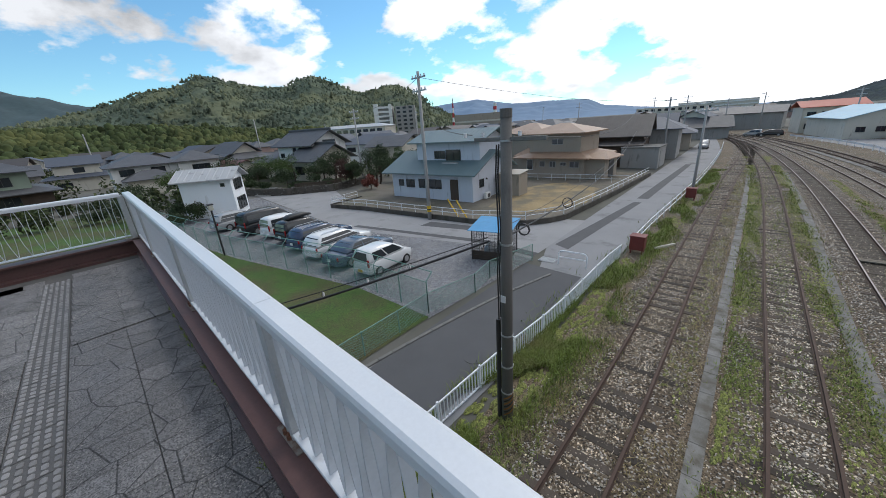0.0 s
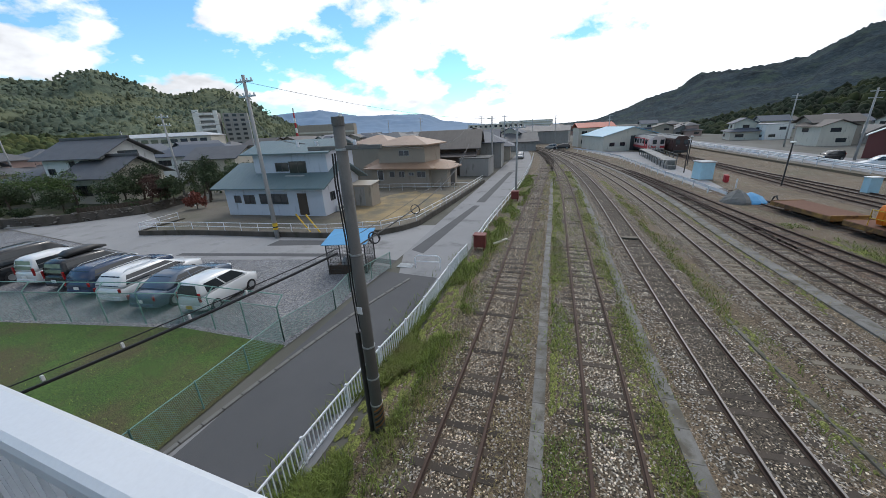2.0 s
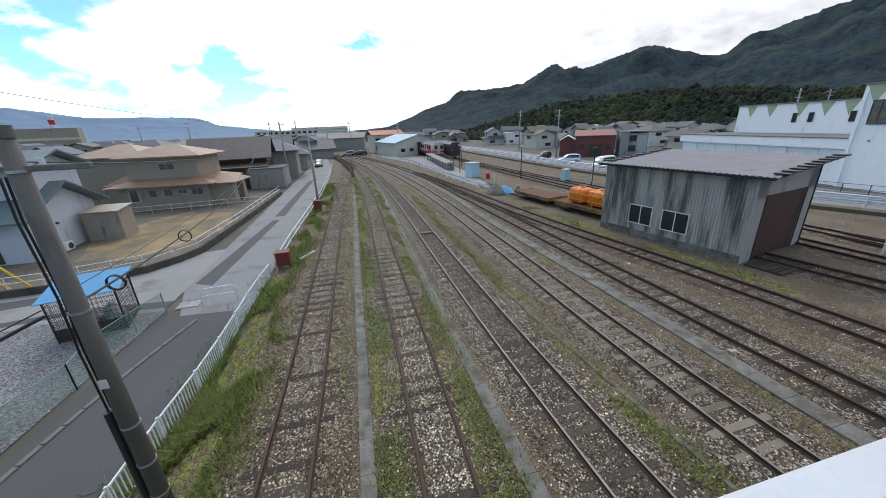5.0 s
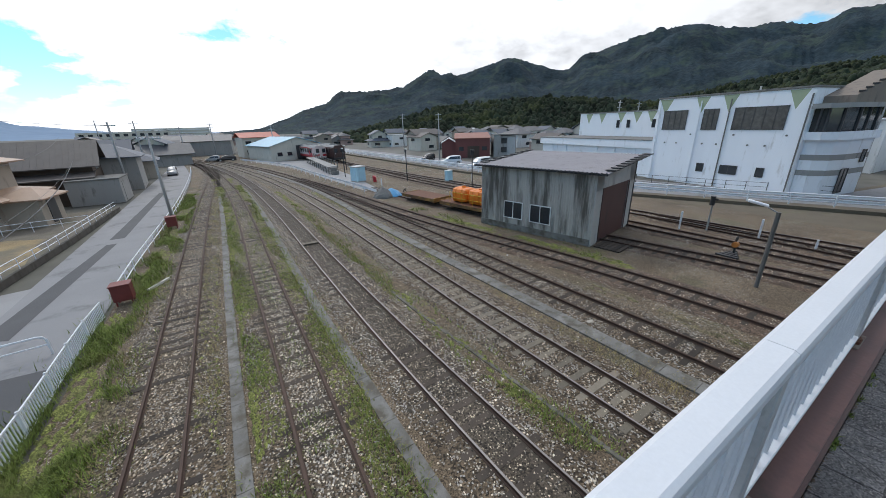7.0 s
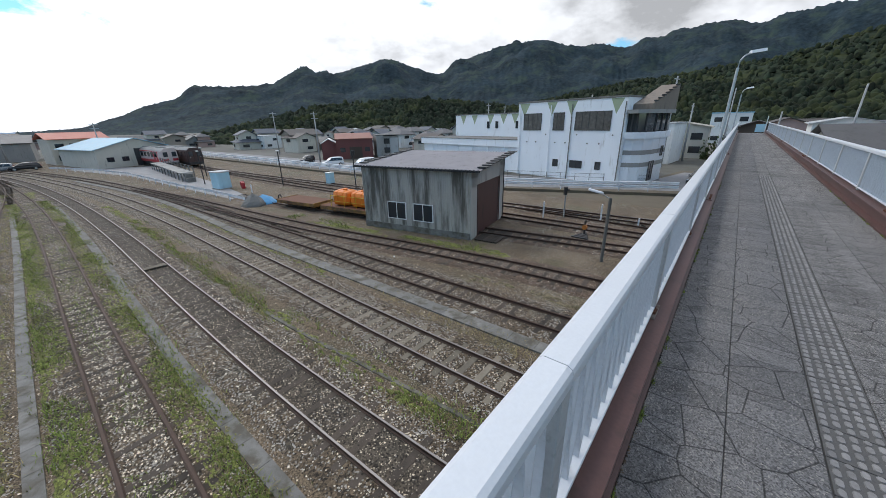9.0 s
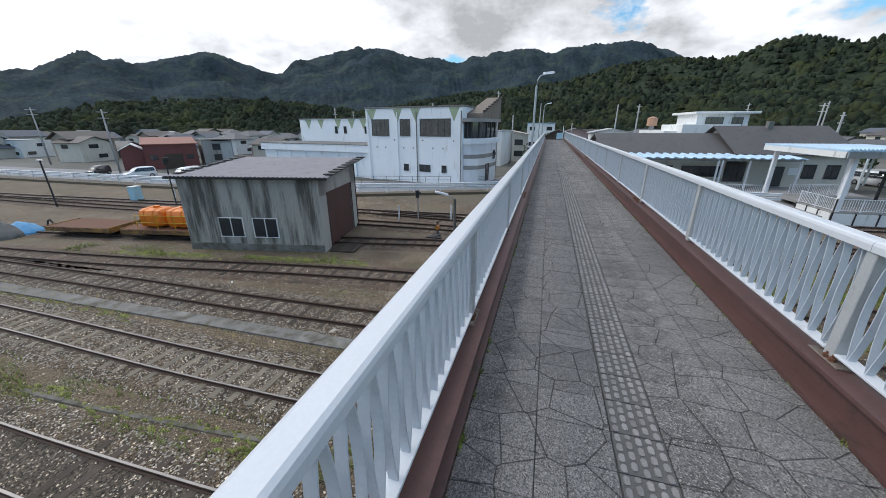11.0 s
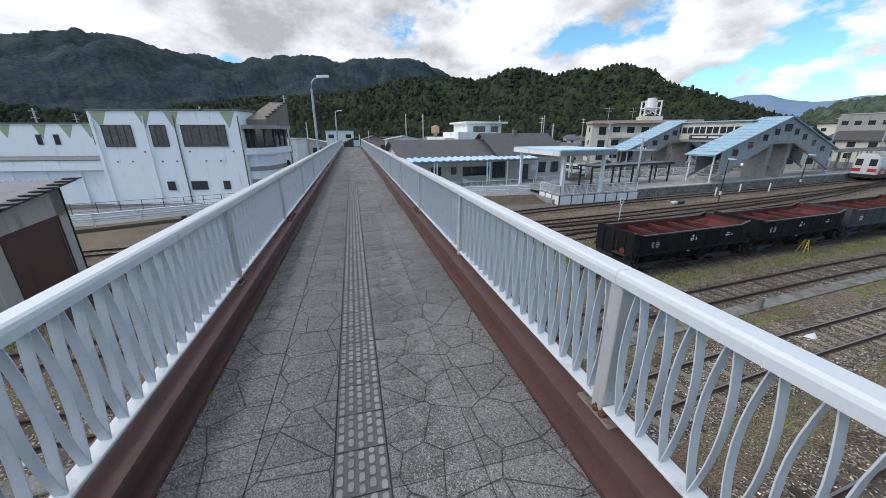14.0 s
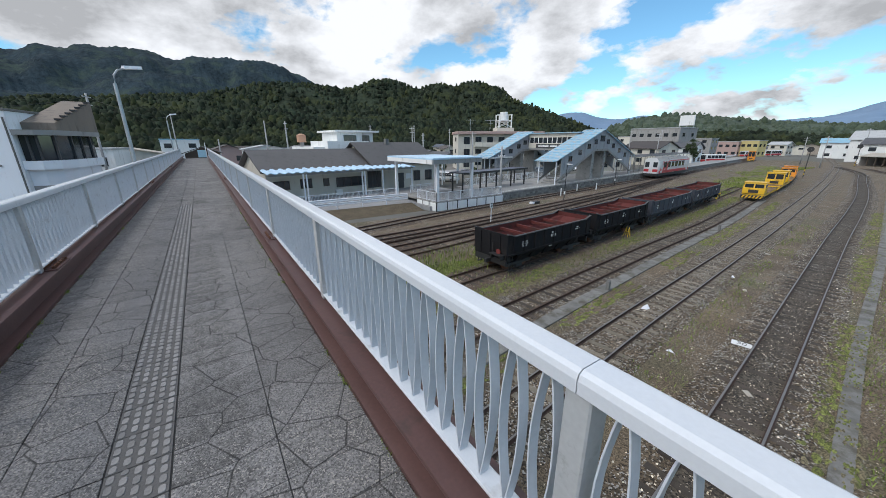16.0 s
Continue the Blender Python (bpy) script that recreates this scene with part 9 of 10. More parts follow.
def track_machine(track, y0, y1, material, label, cabs=((0.0, 2.2),), h=2.35, loaded=True):
    x0, x1 = line_at(track, y0), line_at(track, y1)
    L = math.hypot(x1 - x0, y1 - y0)
    m = thing("track_machine", (x0, y0, 0.18), label, "track machine", "track machines", rz=math.degrees(math.atan2(x0 - x1, y1 - y0)))
    part("frame", Shape().box(-1.1, 0.1, 0.45, 1.1, L - 0.1, 0.75, 0.03), material, m)
    part("deck", Shape().box(-1.1, 0.2, 0.75, 1.1, L - 0.2, 0.80), YBR, m, "worn brown deck")
    part("bumper", Shape().box(-1.15, -0.12, 0.2, 1.15, 0.1, 0.62, 0.03), BLACKM, m)
    for k in range(6):
        part("hazard_stripe", Shape().add([(-1.05 + 0.36 * k, -0.125, 0.25), (-0.87 + 0.36 * k, -0.125, 0.25), (-0.70 + 0.36 * k, -0.125, 0.58), (-0.88 + 0.36 * k, -0.125, 0.58)], [(0, 1, 2, 3)]), YB, m)
    for a, b in cabs:
        s = Shape().loft([[(-1.1, a, z0), (1.1, a, z0), (1.1, b, z0), (-1.1, b, z0)] if z0 < 1.5 else [(-1.0, a + 0.15, z0), (1.0, a + 0.15, z0), (1.0, b - 0.1, z0), (-1.0, b - 0.1, z0)] for z0 in (0.8, 1.45, h)])
        part("cab", s, material, m)
        part("cab_roof", Shape().box(-1.1, a + 0.05, h, 1.1, b, h + 0.1, 0.03), material, m)
        for x in (-0.92, 0.07):
            part("front_window", Shape().box(x, a + 0.02, 1.52, x + 0.85, a + 0.16, h - 0.15, 0.01), GLASS, m)
        for sx in (-1, 1):
            part("side_window", Shape().box(sx * 1.05 - 0.04, a + 0.35, 1.52, sx * 1.05 + 0.04, b - 0.45, h - 0.18, 0.01), GLASS, m)
        part("grille", Shape().box(-0.5, a - 0.02, 0.9, 0.5, a + 0.02, 1.3), BLACKM, m)
    y = max(b for a, b in cabs) + 0.4 if len(cabs) == 1 else 2.8
    k = 0
    while y < L - 0.8:
        if loaded and all(y + 0.9 < a or y > b for a, b in cabs):
            hgt = 1.0 + 0.5 * ((k * 37) % 10) / 10
            part("machine_box", Shape().box(-0.8, y, 0.8, 0.8 - 0.3 * (k % 2), y + 0.8, hgt, 0.04), material if k % 3 else YBR, m)
            part("handrail", Shape().tube([(-1.0, y, 0.8), (-1.0, y, 1.7), (-1.0, y + 0.9, 1.7), (-1.0, y + 0.9, 0.8)], 0.025, 5), material, m)
            part("handrail", Shape().tube([(1.0, y, 0.8), (1.0, y, 1.7), (1.0, y + 0.9, 1.7), (1.0, y + 0.9, 0.8)], 0.025, 5), material, m)
        y += 1.1
        k += 1
    for y in (1.2, L - 1.2):
        for sx in (-0.57, 0.57):
            part("wheel", Shape().tube([(sx - 0.06, y, 0.33), (sx + 0.06, y, 0.33)], 0.33, 14), RUST, m)
    return m


T4 = T[4]
track_machine(T4, -58.0, -68.5, YB, "bright yellow track maintenance car with a flat deck", ((0.0, 1.9),), 2.15, False)
track_machine(T4, -71.0, -83.0, YB, "bright yellow track tamping machine with two cabs", ((3.0, 4.6), (8.6, 10.2)), 2.5)
track_machine(T4, -84.2, -97.0, YO, "orange yellow ballast machine on a siding", ((9.5, 11.0),), 2.3)
track_machine(T4, -98.0, -112.0, YO, "orange yellow ballast machine on a siding", ((1.0, 2.5),), 2.4)
track_machine([(-215, 60), (-160, 47.5)], -178, -187, YO, "tall orange railway shunter far down the yard", ((0.3, 4.5), (5.5, 8.5)), 3.7)
for x, y, h in ((23.4, -107, 5.8), (22.8, -163, 6.0)):
    sg = thing("colour_signal", (x, y, 0), "black round-headed railway signal on a striped post", "signal", "railway signals")
    part("post", Shape().tube([(0, 0, 0), (0, 0, h)], 0.08, 8), BLACKM, sg)
    part("band", Shape().tube([(0, 0, 0.5), (0, 0, 0.9)], 0.09, 8).tube([(0, 0, 1.3), (0, 0, 1.7)], 0.09, 8), YEL, sg)
    part("disc", Shape().tube([(0, 0.12, h), (0, 0.2, h)], 0.55, 18), BLACKM, sg, "round black backing disc")
    part("lamp", Shape().tube([(0, 0.2, h), (0, 0.4, h)], 0.12, 10), BLACKM, sg)

# ---------------------------------------------------------------- station
PLAT = mat("pale platform surface", (0.30, 0.295, 0.285), 0.85, vary=0.15, scale=0.6, fine=30, stain=(0.19, 0.185, 0.175), stain_amt=0.3, stain_scale=0.4)
BLOCK = mat("platform stone block", (0.20, 0.19, 0.175), 0.9, vary=0.25, scale=2, fine=20, island=0.3, bump=0.01, bump_scale=20)
CANB = mat("pale blue canopy sheet", (0.46, 0.64, 0.80), 0.4, vary=0.08, scale=1.0, stain=(0.38, 0.45, 0.5), stain_amt=0.2)
STAIRW = mat("grey stair cladding", (0.33, 0.34, 0.36), 0.75, vary=0.1, scale=0.7, stain=(0.22, 0.22, 0.23), stain_amt=0.3, streak=5)
WORNBL = mat("flaking sky blue roof", (0.22, 0.42, 0.56), 0.6, vary=0.22, scale=1.5, stain=(0.40, 0.43, 0.44), stain_amt=0.58, stain_scale=1.6)
STROOF = mat("dark brown grey sheet roof", (0.085, 0.080, 0.080), 0.55, vary=0.12, scale=0.5, stain=(0.06, 0.057, 0.056), stain_amt=0.3)
DRYG = mat("dry grass bank", (0.105, 0.080, 0.050), 0.95, vary=0.4, scale=0.8, fine=12, stain=(0.075, 0.068, 0.036), stain_amt=0.3, bump=0.03, bump_scale=20)

EDGE = [(-195, 56.4), (-120, 46.9), (-75, 42.5), (-45, 39.2), (-33.5, 38.1), (-31.3, 37.6)]
ys = list(range(-195, -31, 4)) + [-31.3]
front = [(line_at(EDGE, y), y) for y in ys]
back = [(x + (9.0 if y > -78 else 5.5), y) for x, y in front]
struct("platform", Shape().prism(front + back[::-1], 0.0, 1.0), PLAT, "railway platform with a worn grey surface", "platform")
blocks = Shape()
for r in range(3):
    y = -31.5 - 0.3 * (r % 2)
    while y > -150:
        x = line_at(EDGE, y)
        d = rs_.uniform(0.03, 0.08)
        blocks.box(x - d, y - 0.58, 0.02 + 0.29 * r, x + 0.02, y - 0.02, 0.29 + 0.29 * r)
        y -= 0.6
struct("platform_face", blocks, BLOCK, "rough stone block face of the platform", "wall")
cop = Shape().sweep([(x - 0.02, y, 0.9) for x, y in front], [(-0.12, 0), (0.25, 0), (0.25, 0.13), (-0.12, 0.13)])
struct("platform_coping", cop, CONC, "pale concrete coping of the platform edge", "platform")
struct("platform_line", Shape().sweep([(x + 0.75, y, 1.004) for x, y in front], [(-0.05, 0), (0.05, 0), (0.05, 0.002), (-0.05, 0.002)]), W_WHITE, "white painted line along the platform", "marking")

# bank, forecourt and end deck
struct("forecourt", Shape().prism([(42.0, 3.0), (41.2, -8.8), (40.6, -20.4), (37.0, -20.6), (37.0, -31.2), (60, -31.2), (80, -60), (80, 3)], 0.0, 0.5), ASPHL, "pale asphalt station forecourt", "pavement")
bank = Shape().loft([[(37.6 + 0.0, y, -0.01), (x, y, 0.49), (x, y, -0.01)] for x, y in ((42.0, 3), (41.2, -8.8), (40.6, -20.3))])
struct("bank", bank, DRYG, "bank of dry brown grass below the forecourt", "bank")
ed = thing("end_deck", (36.3, -21.0, 0), "white panelled platform end deck with a pale top", "deck", rz=2.2)
part("slab", Shape().box(0, -10.4, 0.9, 8.0, 0, 1.02), PLAT, ed)
for k in range(7):
    part("panel", Shape().box(-0.05, -1.48 * (k + 1) + 0.04, 0.02, 0.02, -1.48 * k - 0.04, 0.9), W_WHITE, ed)
    part("panel_post", Shape().box(-0.09, -1.48 * k - 0.05, 0, -0.0, -1.48 * k + 0.05, 0.98), BLACKM, ed, "black post")
for k in range(3):
    part("panel", Shape().box(1.3 * k + 0.04, -0.02, 0.02, 1.3 * k + 1.26, 0.05, 0.9), W_WHITE, ed)
    part("panel_post", Shape().box(1.3 * k + 1.25, 0.0, 0, 1.3 * k + 1.35, 0.09, 0.98), BLACKM, ed, "black post")


def picket_fence(pts, z, h, label, gap=1.8, step=0.16, material=WHITE):
    f = thing("picket_fence", (0, 0, 0), label, "fence", "station fences")
    bars_ = Shape()
    for (x0, y0), (x1, y1) in zip(pts, pts[1:]):
        L = math.hypot(x1 - x0, y1 - y0)
        n = max(1, round(L / gap))
        for k in range(n + 1):
            t = k / n
            part("post", Shape().box(x0 + (x1 - x0) * t - 0.03, y0 + (y1 - y0) * t - 0.03, z, x0 + (x1 - x0) * t + 0.03, y0 + (y1 - y0) * t + 0.03, z + h + 0.04), material, f)
        for zz in (0.12, h):
            part("rail", Shape().tube([(x0, y0, z + zz), (x1, y1, z + zz)], 0.028, 5), material, f)
        m = int(L / step)
        for k in range(m):
            t = (k + 0.5) / m
            bars_.box(x0 + (x1 - x0) * t - 0.012, y0 + (y1 - y0) * t - 0.012, z + 0.12, x0 + (x1 - x0) * t + 0.012, y0 + (y1 - y0) * t + 0.012, z + h)
    tagged(part("fence_infill", bars_, material, f), kind="stuff")
    return f


picket_fence([(40.2, -20.9), (36.4, -21.1), (36.8, -31.2)], 1.02, 1.0, "white steel fence round the platform end deck")
picket_fence([(45.2, -8.0), (45.4, -14.0), (46.0, -21.0)], 0.5, 1.1, "white steel picket fence along the station ramp")
picket_fence([(47.5, -24.0), (48.5, -29.5)], 0.5, 1.1, "white steel picket fence before the station")
gr = guard_rail([(41.5, -5.0), (41.4, -8.8), (40.9, -20.0)], "white double guard rail beside the station ramp", True)
gr.location.z = 0.5
guard_rail([(60.5, -150), (67, -195), (76, -250)], "white guard rail along the station road", True)
fw = thing("shelter_canopy", (0, 0, 0), "white canopy roof on tall white posts over the platform end", "canopy")
poly = [(35.7, -20.2), (36.9, -27.9), (47.3, -28.3), (46.4, -20.2)]
part("roof", Shape().prism(poly, 5.55, 5.70), CANB, fw, "pale blue sheet roof")
inset = lambda p, k: (41.5 + (p[0] - 41.5) * k, -24.5 + (p[1] + 24.5) * k)
part("fascia", Shape().loft([[(*poly[i], z) for i in (0, 3)] + [(poly[i][0], poly[i][1] - 0.1, z) for i in (3, 0)] for z in (5.1, 5.55)]), W_WHITE, fw)
part("fascia", Shape().loft([[(*poly[i], z) for i in (0, 1)] + [(poly[i][0] + 0.1, poly[i][1], z) for i in (1, 0)] for z in (5.1, 5.55)]), W_GREY, fw)
part("soffit", Shape().prism([inset(p, 0.97) for p in poly], 5.45, 5.54), W_WHITE, fw)
for k in range(30):
    t = (k + 0.5) / 30
    x, y = 35.7 + 1.2 * t, -20.2 - 7.7 * t
    part("roof_ridge", Shape().tube([(x - 0.1, y, 5.68), (x + 3.0, y, 5.70)], 0.1, 6), CANB, fw)
for x, y, z in ((36.5, -21.3, 1.02), (37.2, -26.6, 1.02), (45.6, -21.0, 0.5), (46.2, -27.4, 0.5)):
    part("post", Shape().box(x - 0.16, y - 0.16, z, x + 0.16, y + 0.16, 5.5, 0.02), WHITE, fw)

st = thing("station_building", (51.0, -6.5, 0.0), "low cream station building with a dark grey sheet roof", "station", rz=7.0)
part("wall", wall_shape(0, -26, 10.5, 0, 0, 4.0, 2.35, "gable", "y"), W_CREAM, st)
part("roof", roof_shape(0, -14.5, 10.5, 0, 4.0, 2.35, "gable", "y", 0.7), STROOF, st)
part("high_roof", roof_shape(0, -26, 10.5, -14.6, 4.35, 2.9, "gable", "y", 0.75), STROOF, st)
part("high_wall", wall_shape(0.02, -25.98, 10.48, -14.62, 3.9, 4.36, 2.9, "gable", "y"), W_CREAM, st)
blk = (0, -26, 10.5, 0)
for u, z, w_, h_, n in ((23.4, 1.7, 1.9, 1.1, 2), (20.6, 1.7, 1.5, 1.2, 1), (18.3, 1.8, 0.8, 1.0, 0), (13.0, 1.5, 4.3, 1.3, 3), (10.3, 1.0, 2.2, 2.4, 2), (3.0, 1.5, 1.3, 1.6, 1), (0.6, 1.5, 1.4, 1.6, 1)):
    window(st, blk, "W", u, z, w_, h_, DARKF if u < 12 else W_BROWN, n)
door(st, blk, "W", 6.2, 0.55, 1.5, 2.3, DARKF)
part("notice_board", Shape().box(-0.08, -21.3, 1.9, -0.003, -20.2, 2.7), W_WHITE, st)
for u, w_ in ((1.0, 2.2), (5.0, 1.6), (7.8, 1.4)):
    window(st, blk, "N", u, 1.6, w_, 1.3, DARKF, 1)
part("air_unit", Shape().box(-0.5, -9.3, 0.5, -0.1, -8.4, 1.2, 0.02), W_WHITE, st)
part("chimney", Shape().box(4.4, -20.2, 6.0, 5.0, -19.6, 7.9, 0.02), CONCD, st)
# corrugated canopy strip along the west side
s = Shape()
n = 84
v, f = [], []
for i in range(n + 1):
    y = 0.6 - 20.4 * i / n
    dz = (0.0, 0.11, 0.11, 0.0)[i % 4]
    v += [(-3.0, y, 3.92 + dz), (0.1, y, 4.2 + dz), (-3.0, y, 3.84 + dz), (0.1, y, 4.12 + dz)]
for i in range(n):
    a = 4 * i
    f += [(a, a + 1, a + 5, a + 4), (a + 2, a + 6, a + 7, a + 3), (a, a + 4, a + 6, a + 2)]
part("canopy_roof", s.add(v, f), CANB, st, "pale blue corrugated canopy")
part("canopy_beam", Shape().box(-2.75, -19.7, 3.62, -2.6, 0.5, 3.82).box(-0.1, -19.7, 3.88, 0.0, 0.5, 4.1), W_GREY, st)
for y in (-3.4, -3.8, -11.2, -11.6, -14.4, -16.6, -19.4):
    part("canopy_post", Shape().box(-2.78, y - 0.07, 0.5, -2.6, y + 0.07, 3.7), WHITE, st)

# white rooftop building behind, apartments with water tower
wh = thing("white_rooftop_house", (70, -26, 0), "white flat-roofed building with an upper rooftop room", "building", rz=5)
part("wall", Shape().box(0, 0, 0, 12, 9, 6.6), W_WHITE, wh)
part("terrace_wall", Shape().box(-1.5, -1, 4.4, 7, 7, 7.6, 0.03), W_WHITE, wh)
part("roof_room", Shape().box(2.5, -4.0, 6.6, 10, 3.5, 9.2), W_WHITE, wh)
part("roof", Shape().box(1.6, -5.0, 9.2, 10.8, 4.2, 9.55, 0.05), W_WHITE, wh)
window(wh, (2.5, -4.0, 10, 3.5), "W", 0.8, 7.4, 1.6, 1.3, DARKF, 1)
window(wh, (2.5, -4.0, 10, 3.5), "W", 3.6, 7.4, 2.6, 1.3, DARKF, 2)
OCT = mat("orange beige paint", (0.50, 0.29, 0.19), 0.7, vary=0.08)
tkk = thing("octagon_tower", (78, -17.2, 0), "orange beige octagonal box on a slim tower", "tower")
for sx in (-0.35, 0.35):
    part("leg", Shape().box(sx - 0.12, -0.3, 0, sx + 0.12, 0.3, 7.45), W_GREY, tkk)
part("box", Shape().tube([(0, 0, 7.4), (0, 0, 8.7)], 0.85, 8), OCT, tkk)
part("cap", Shape().tube([(0, 0, 8.7), (0, 0, 9.0)], 0.9, 8, 0.2), OCT, tkk)
# shops beyond the end of the bridge
for x, y, w_, d, h, wm, rm, ri, lb in ((136, 3.6, 10, 9, 8.2, W_WHITE, R_SKY, 0.0, "white building with a blue band at the street end"), (82, -1.0, 7, 5, 5.6, W_BROWN, R_BROWN, 1.0, "low brown shop at the bridge end"),
                                       (90, -12.0, 9, 8, 6.0, W_WHITE, R_GREY, 0.8, "white shop with a grey roof by the bridge end"), (76, 13.5, 8, 9, 6.4, W_WHITE, R_GREY, 0.0, "white flat-roofed shop beside the street"), (88, 9.5, 8, 8, 5.6, W_CREAM, R_PALE, 0.8, "cream shop with a pale roof beside the street"),
                                       (98, -22, 12, 8, 5.0, W_GREY, R_DARK, 1.6, "grey house with a dark roof behind the station"), (108, -6, 9, 8, 5.4, W_PINK, R_BROWN, 1.4, "pinkish house with a brown roof behind the station")):
    b = thing("street_shop", (x, y, 0), lb, "building", "street shops", rz=rs_.uniform(-6, 6))
    part("wall", wall_shape(-w_ / 2, -d / 2, w_ / 2, d / 2, 0, h, ri, "gable" if ri else "flat", "x"), wm, b)
    part("roof", roof_shape(-w_ / 2, -d / 2, w_ / 2, d / 2, h, ri, "gable" if ri else "flat", "x", 0.5 if ri else 0.15), rm, b)
    for z in (1.0, h - 2.2):
        for u in (0.8, d - 2.6):
            far_window(b, (-w_ / 2, -d / 2, w_ / 2, d / 2), "W", u, z, 1.8, 1.2)
eb = thing("end_barrier", (X_END - 0.3, -0.85, Z_DECK), "pale metal barrier panel at the bridge end", "barrier")
part("panel", Shape().box(-0.03, -0.3, 0.1, 0.03, 0.55, 1.0, 0.01), SKYBL, eb)
part("post", Shape().box(-0.05, -0.4, -0.1, 0.05, -0.3, 1.9), W_WHITE, eb)
ap = thing("apartment_block", (85.5, -60.5, 0), "three-storey cream flats with pinkish parapet and balconies", "apartment building", rz=-28)
part("wall", Shape().box(0, -24, 0, 10, 0, 9.6), W_CREAM, ap)
part("parapet", Shape().box(-1.6, -24.3, 9.6, 10.3, 0.3, 10.3, 0.04), W_PINK, ap, "pinkish roof slab")
for zf in (3.2, 6.4):
    part("balcony", Shape().box(-1.4, -23.8, zf - 0.2, 0, -4.5, zf).box(-1.4, -23.8, zf, -1.28, -4.5, zf + 0.95), W_CREAM, ap)
for zf in (0.3, 3.4, 6.6):
    for k in range(7):
        window(ap, (0, -24, 10, 0), "W", 0.8 + 3.3 * k, zf + (0.9 if k % 2 else 0.3), 1.7, 1.3 if k % 2 else 1.9, DARKF, 1)
for zf in (1.2, 4.4, 7.6):
    window(ap, (0, -24, 10, 0), "N", 3.0, zf, 1.6, 1.2, DARKF, 1)
for x, y in ((3, -4), (4, -10)):
    part("antenna", Shape().tube([(x, y, 10.3), (x, y, 13.6)], 0.05, 5).tube([(x, y - 1.4, 13.4), (x, y + 1.4, 13.4)], 0.04, 5).tube([(x, y - 0.7, 12.6), (x, y + 0.7, 12.6)], 0.03, 5), GALV, ap)
wt = thing("water_tower", (87.5, -79.5, 0), "white water tank in a steel frame above the flats", "water tower", rz=-28)
part("base", Shape().box(-2.6, -2.6, 0, 2.6, 2.6, 11.6), W_CREAM, wt)
for sx in (-1.9, 1.9):
    for sy in (-1.9, 1.9):
        part("leg", Shape().box(sx - 0.16, sy - 0.16, 11.6, sx + 0.16, sy + 0.16, 15.4), W_WHITE, wt)
    part("brace", Shape().tube([(sx, -1.9, 11.8), (sx, 1.9, 13.6)], 0.09, 5).tube([(sx, 1.9, 11.8), (sx, -1.9, 13.6)], 0.09, 5), W_WHITE, wt)
part("platform", Shape().box(-2.1, -2.1, 13.6, 2.1, 2.1, 13.8), W_WHITE, wt)
part("tank", Shape().tube([(0, 0, 13.2), (0, 0, 16.2)], 1.15, 14), W_WHITE, wt)
part("railing", Shape().tube([(-2.1, -2.1, 15.4), (2.1, -2.1, 15.4), (2.1, 2.1, 15.4), (-2.1, 2.1, 15.4), (-2.1, -2.1, 15.4)], 0.06, 5), W_WHITE, wt)


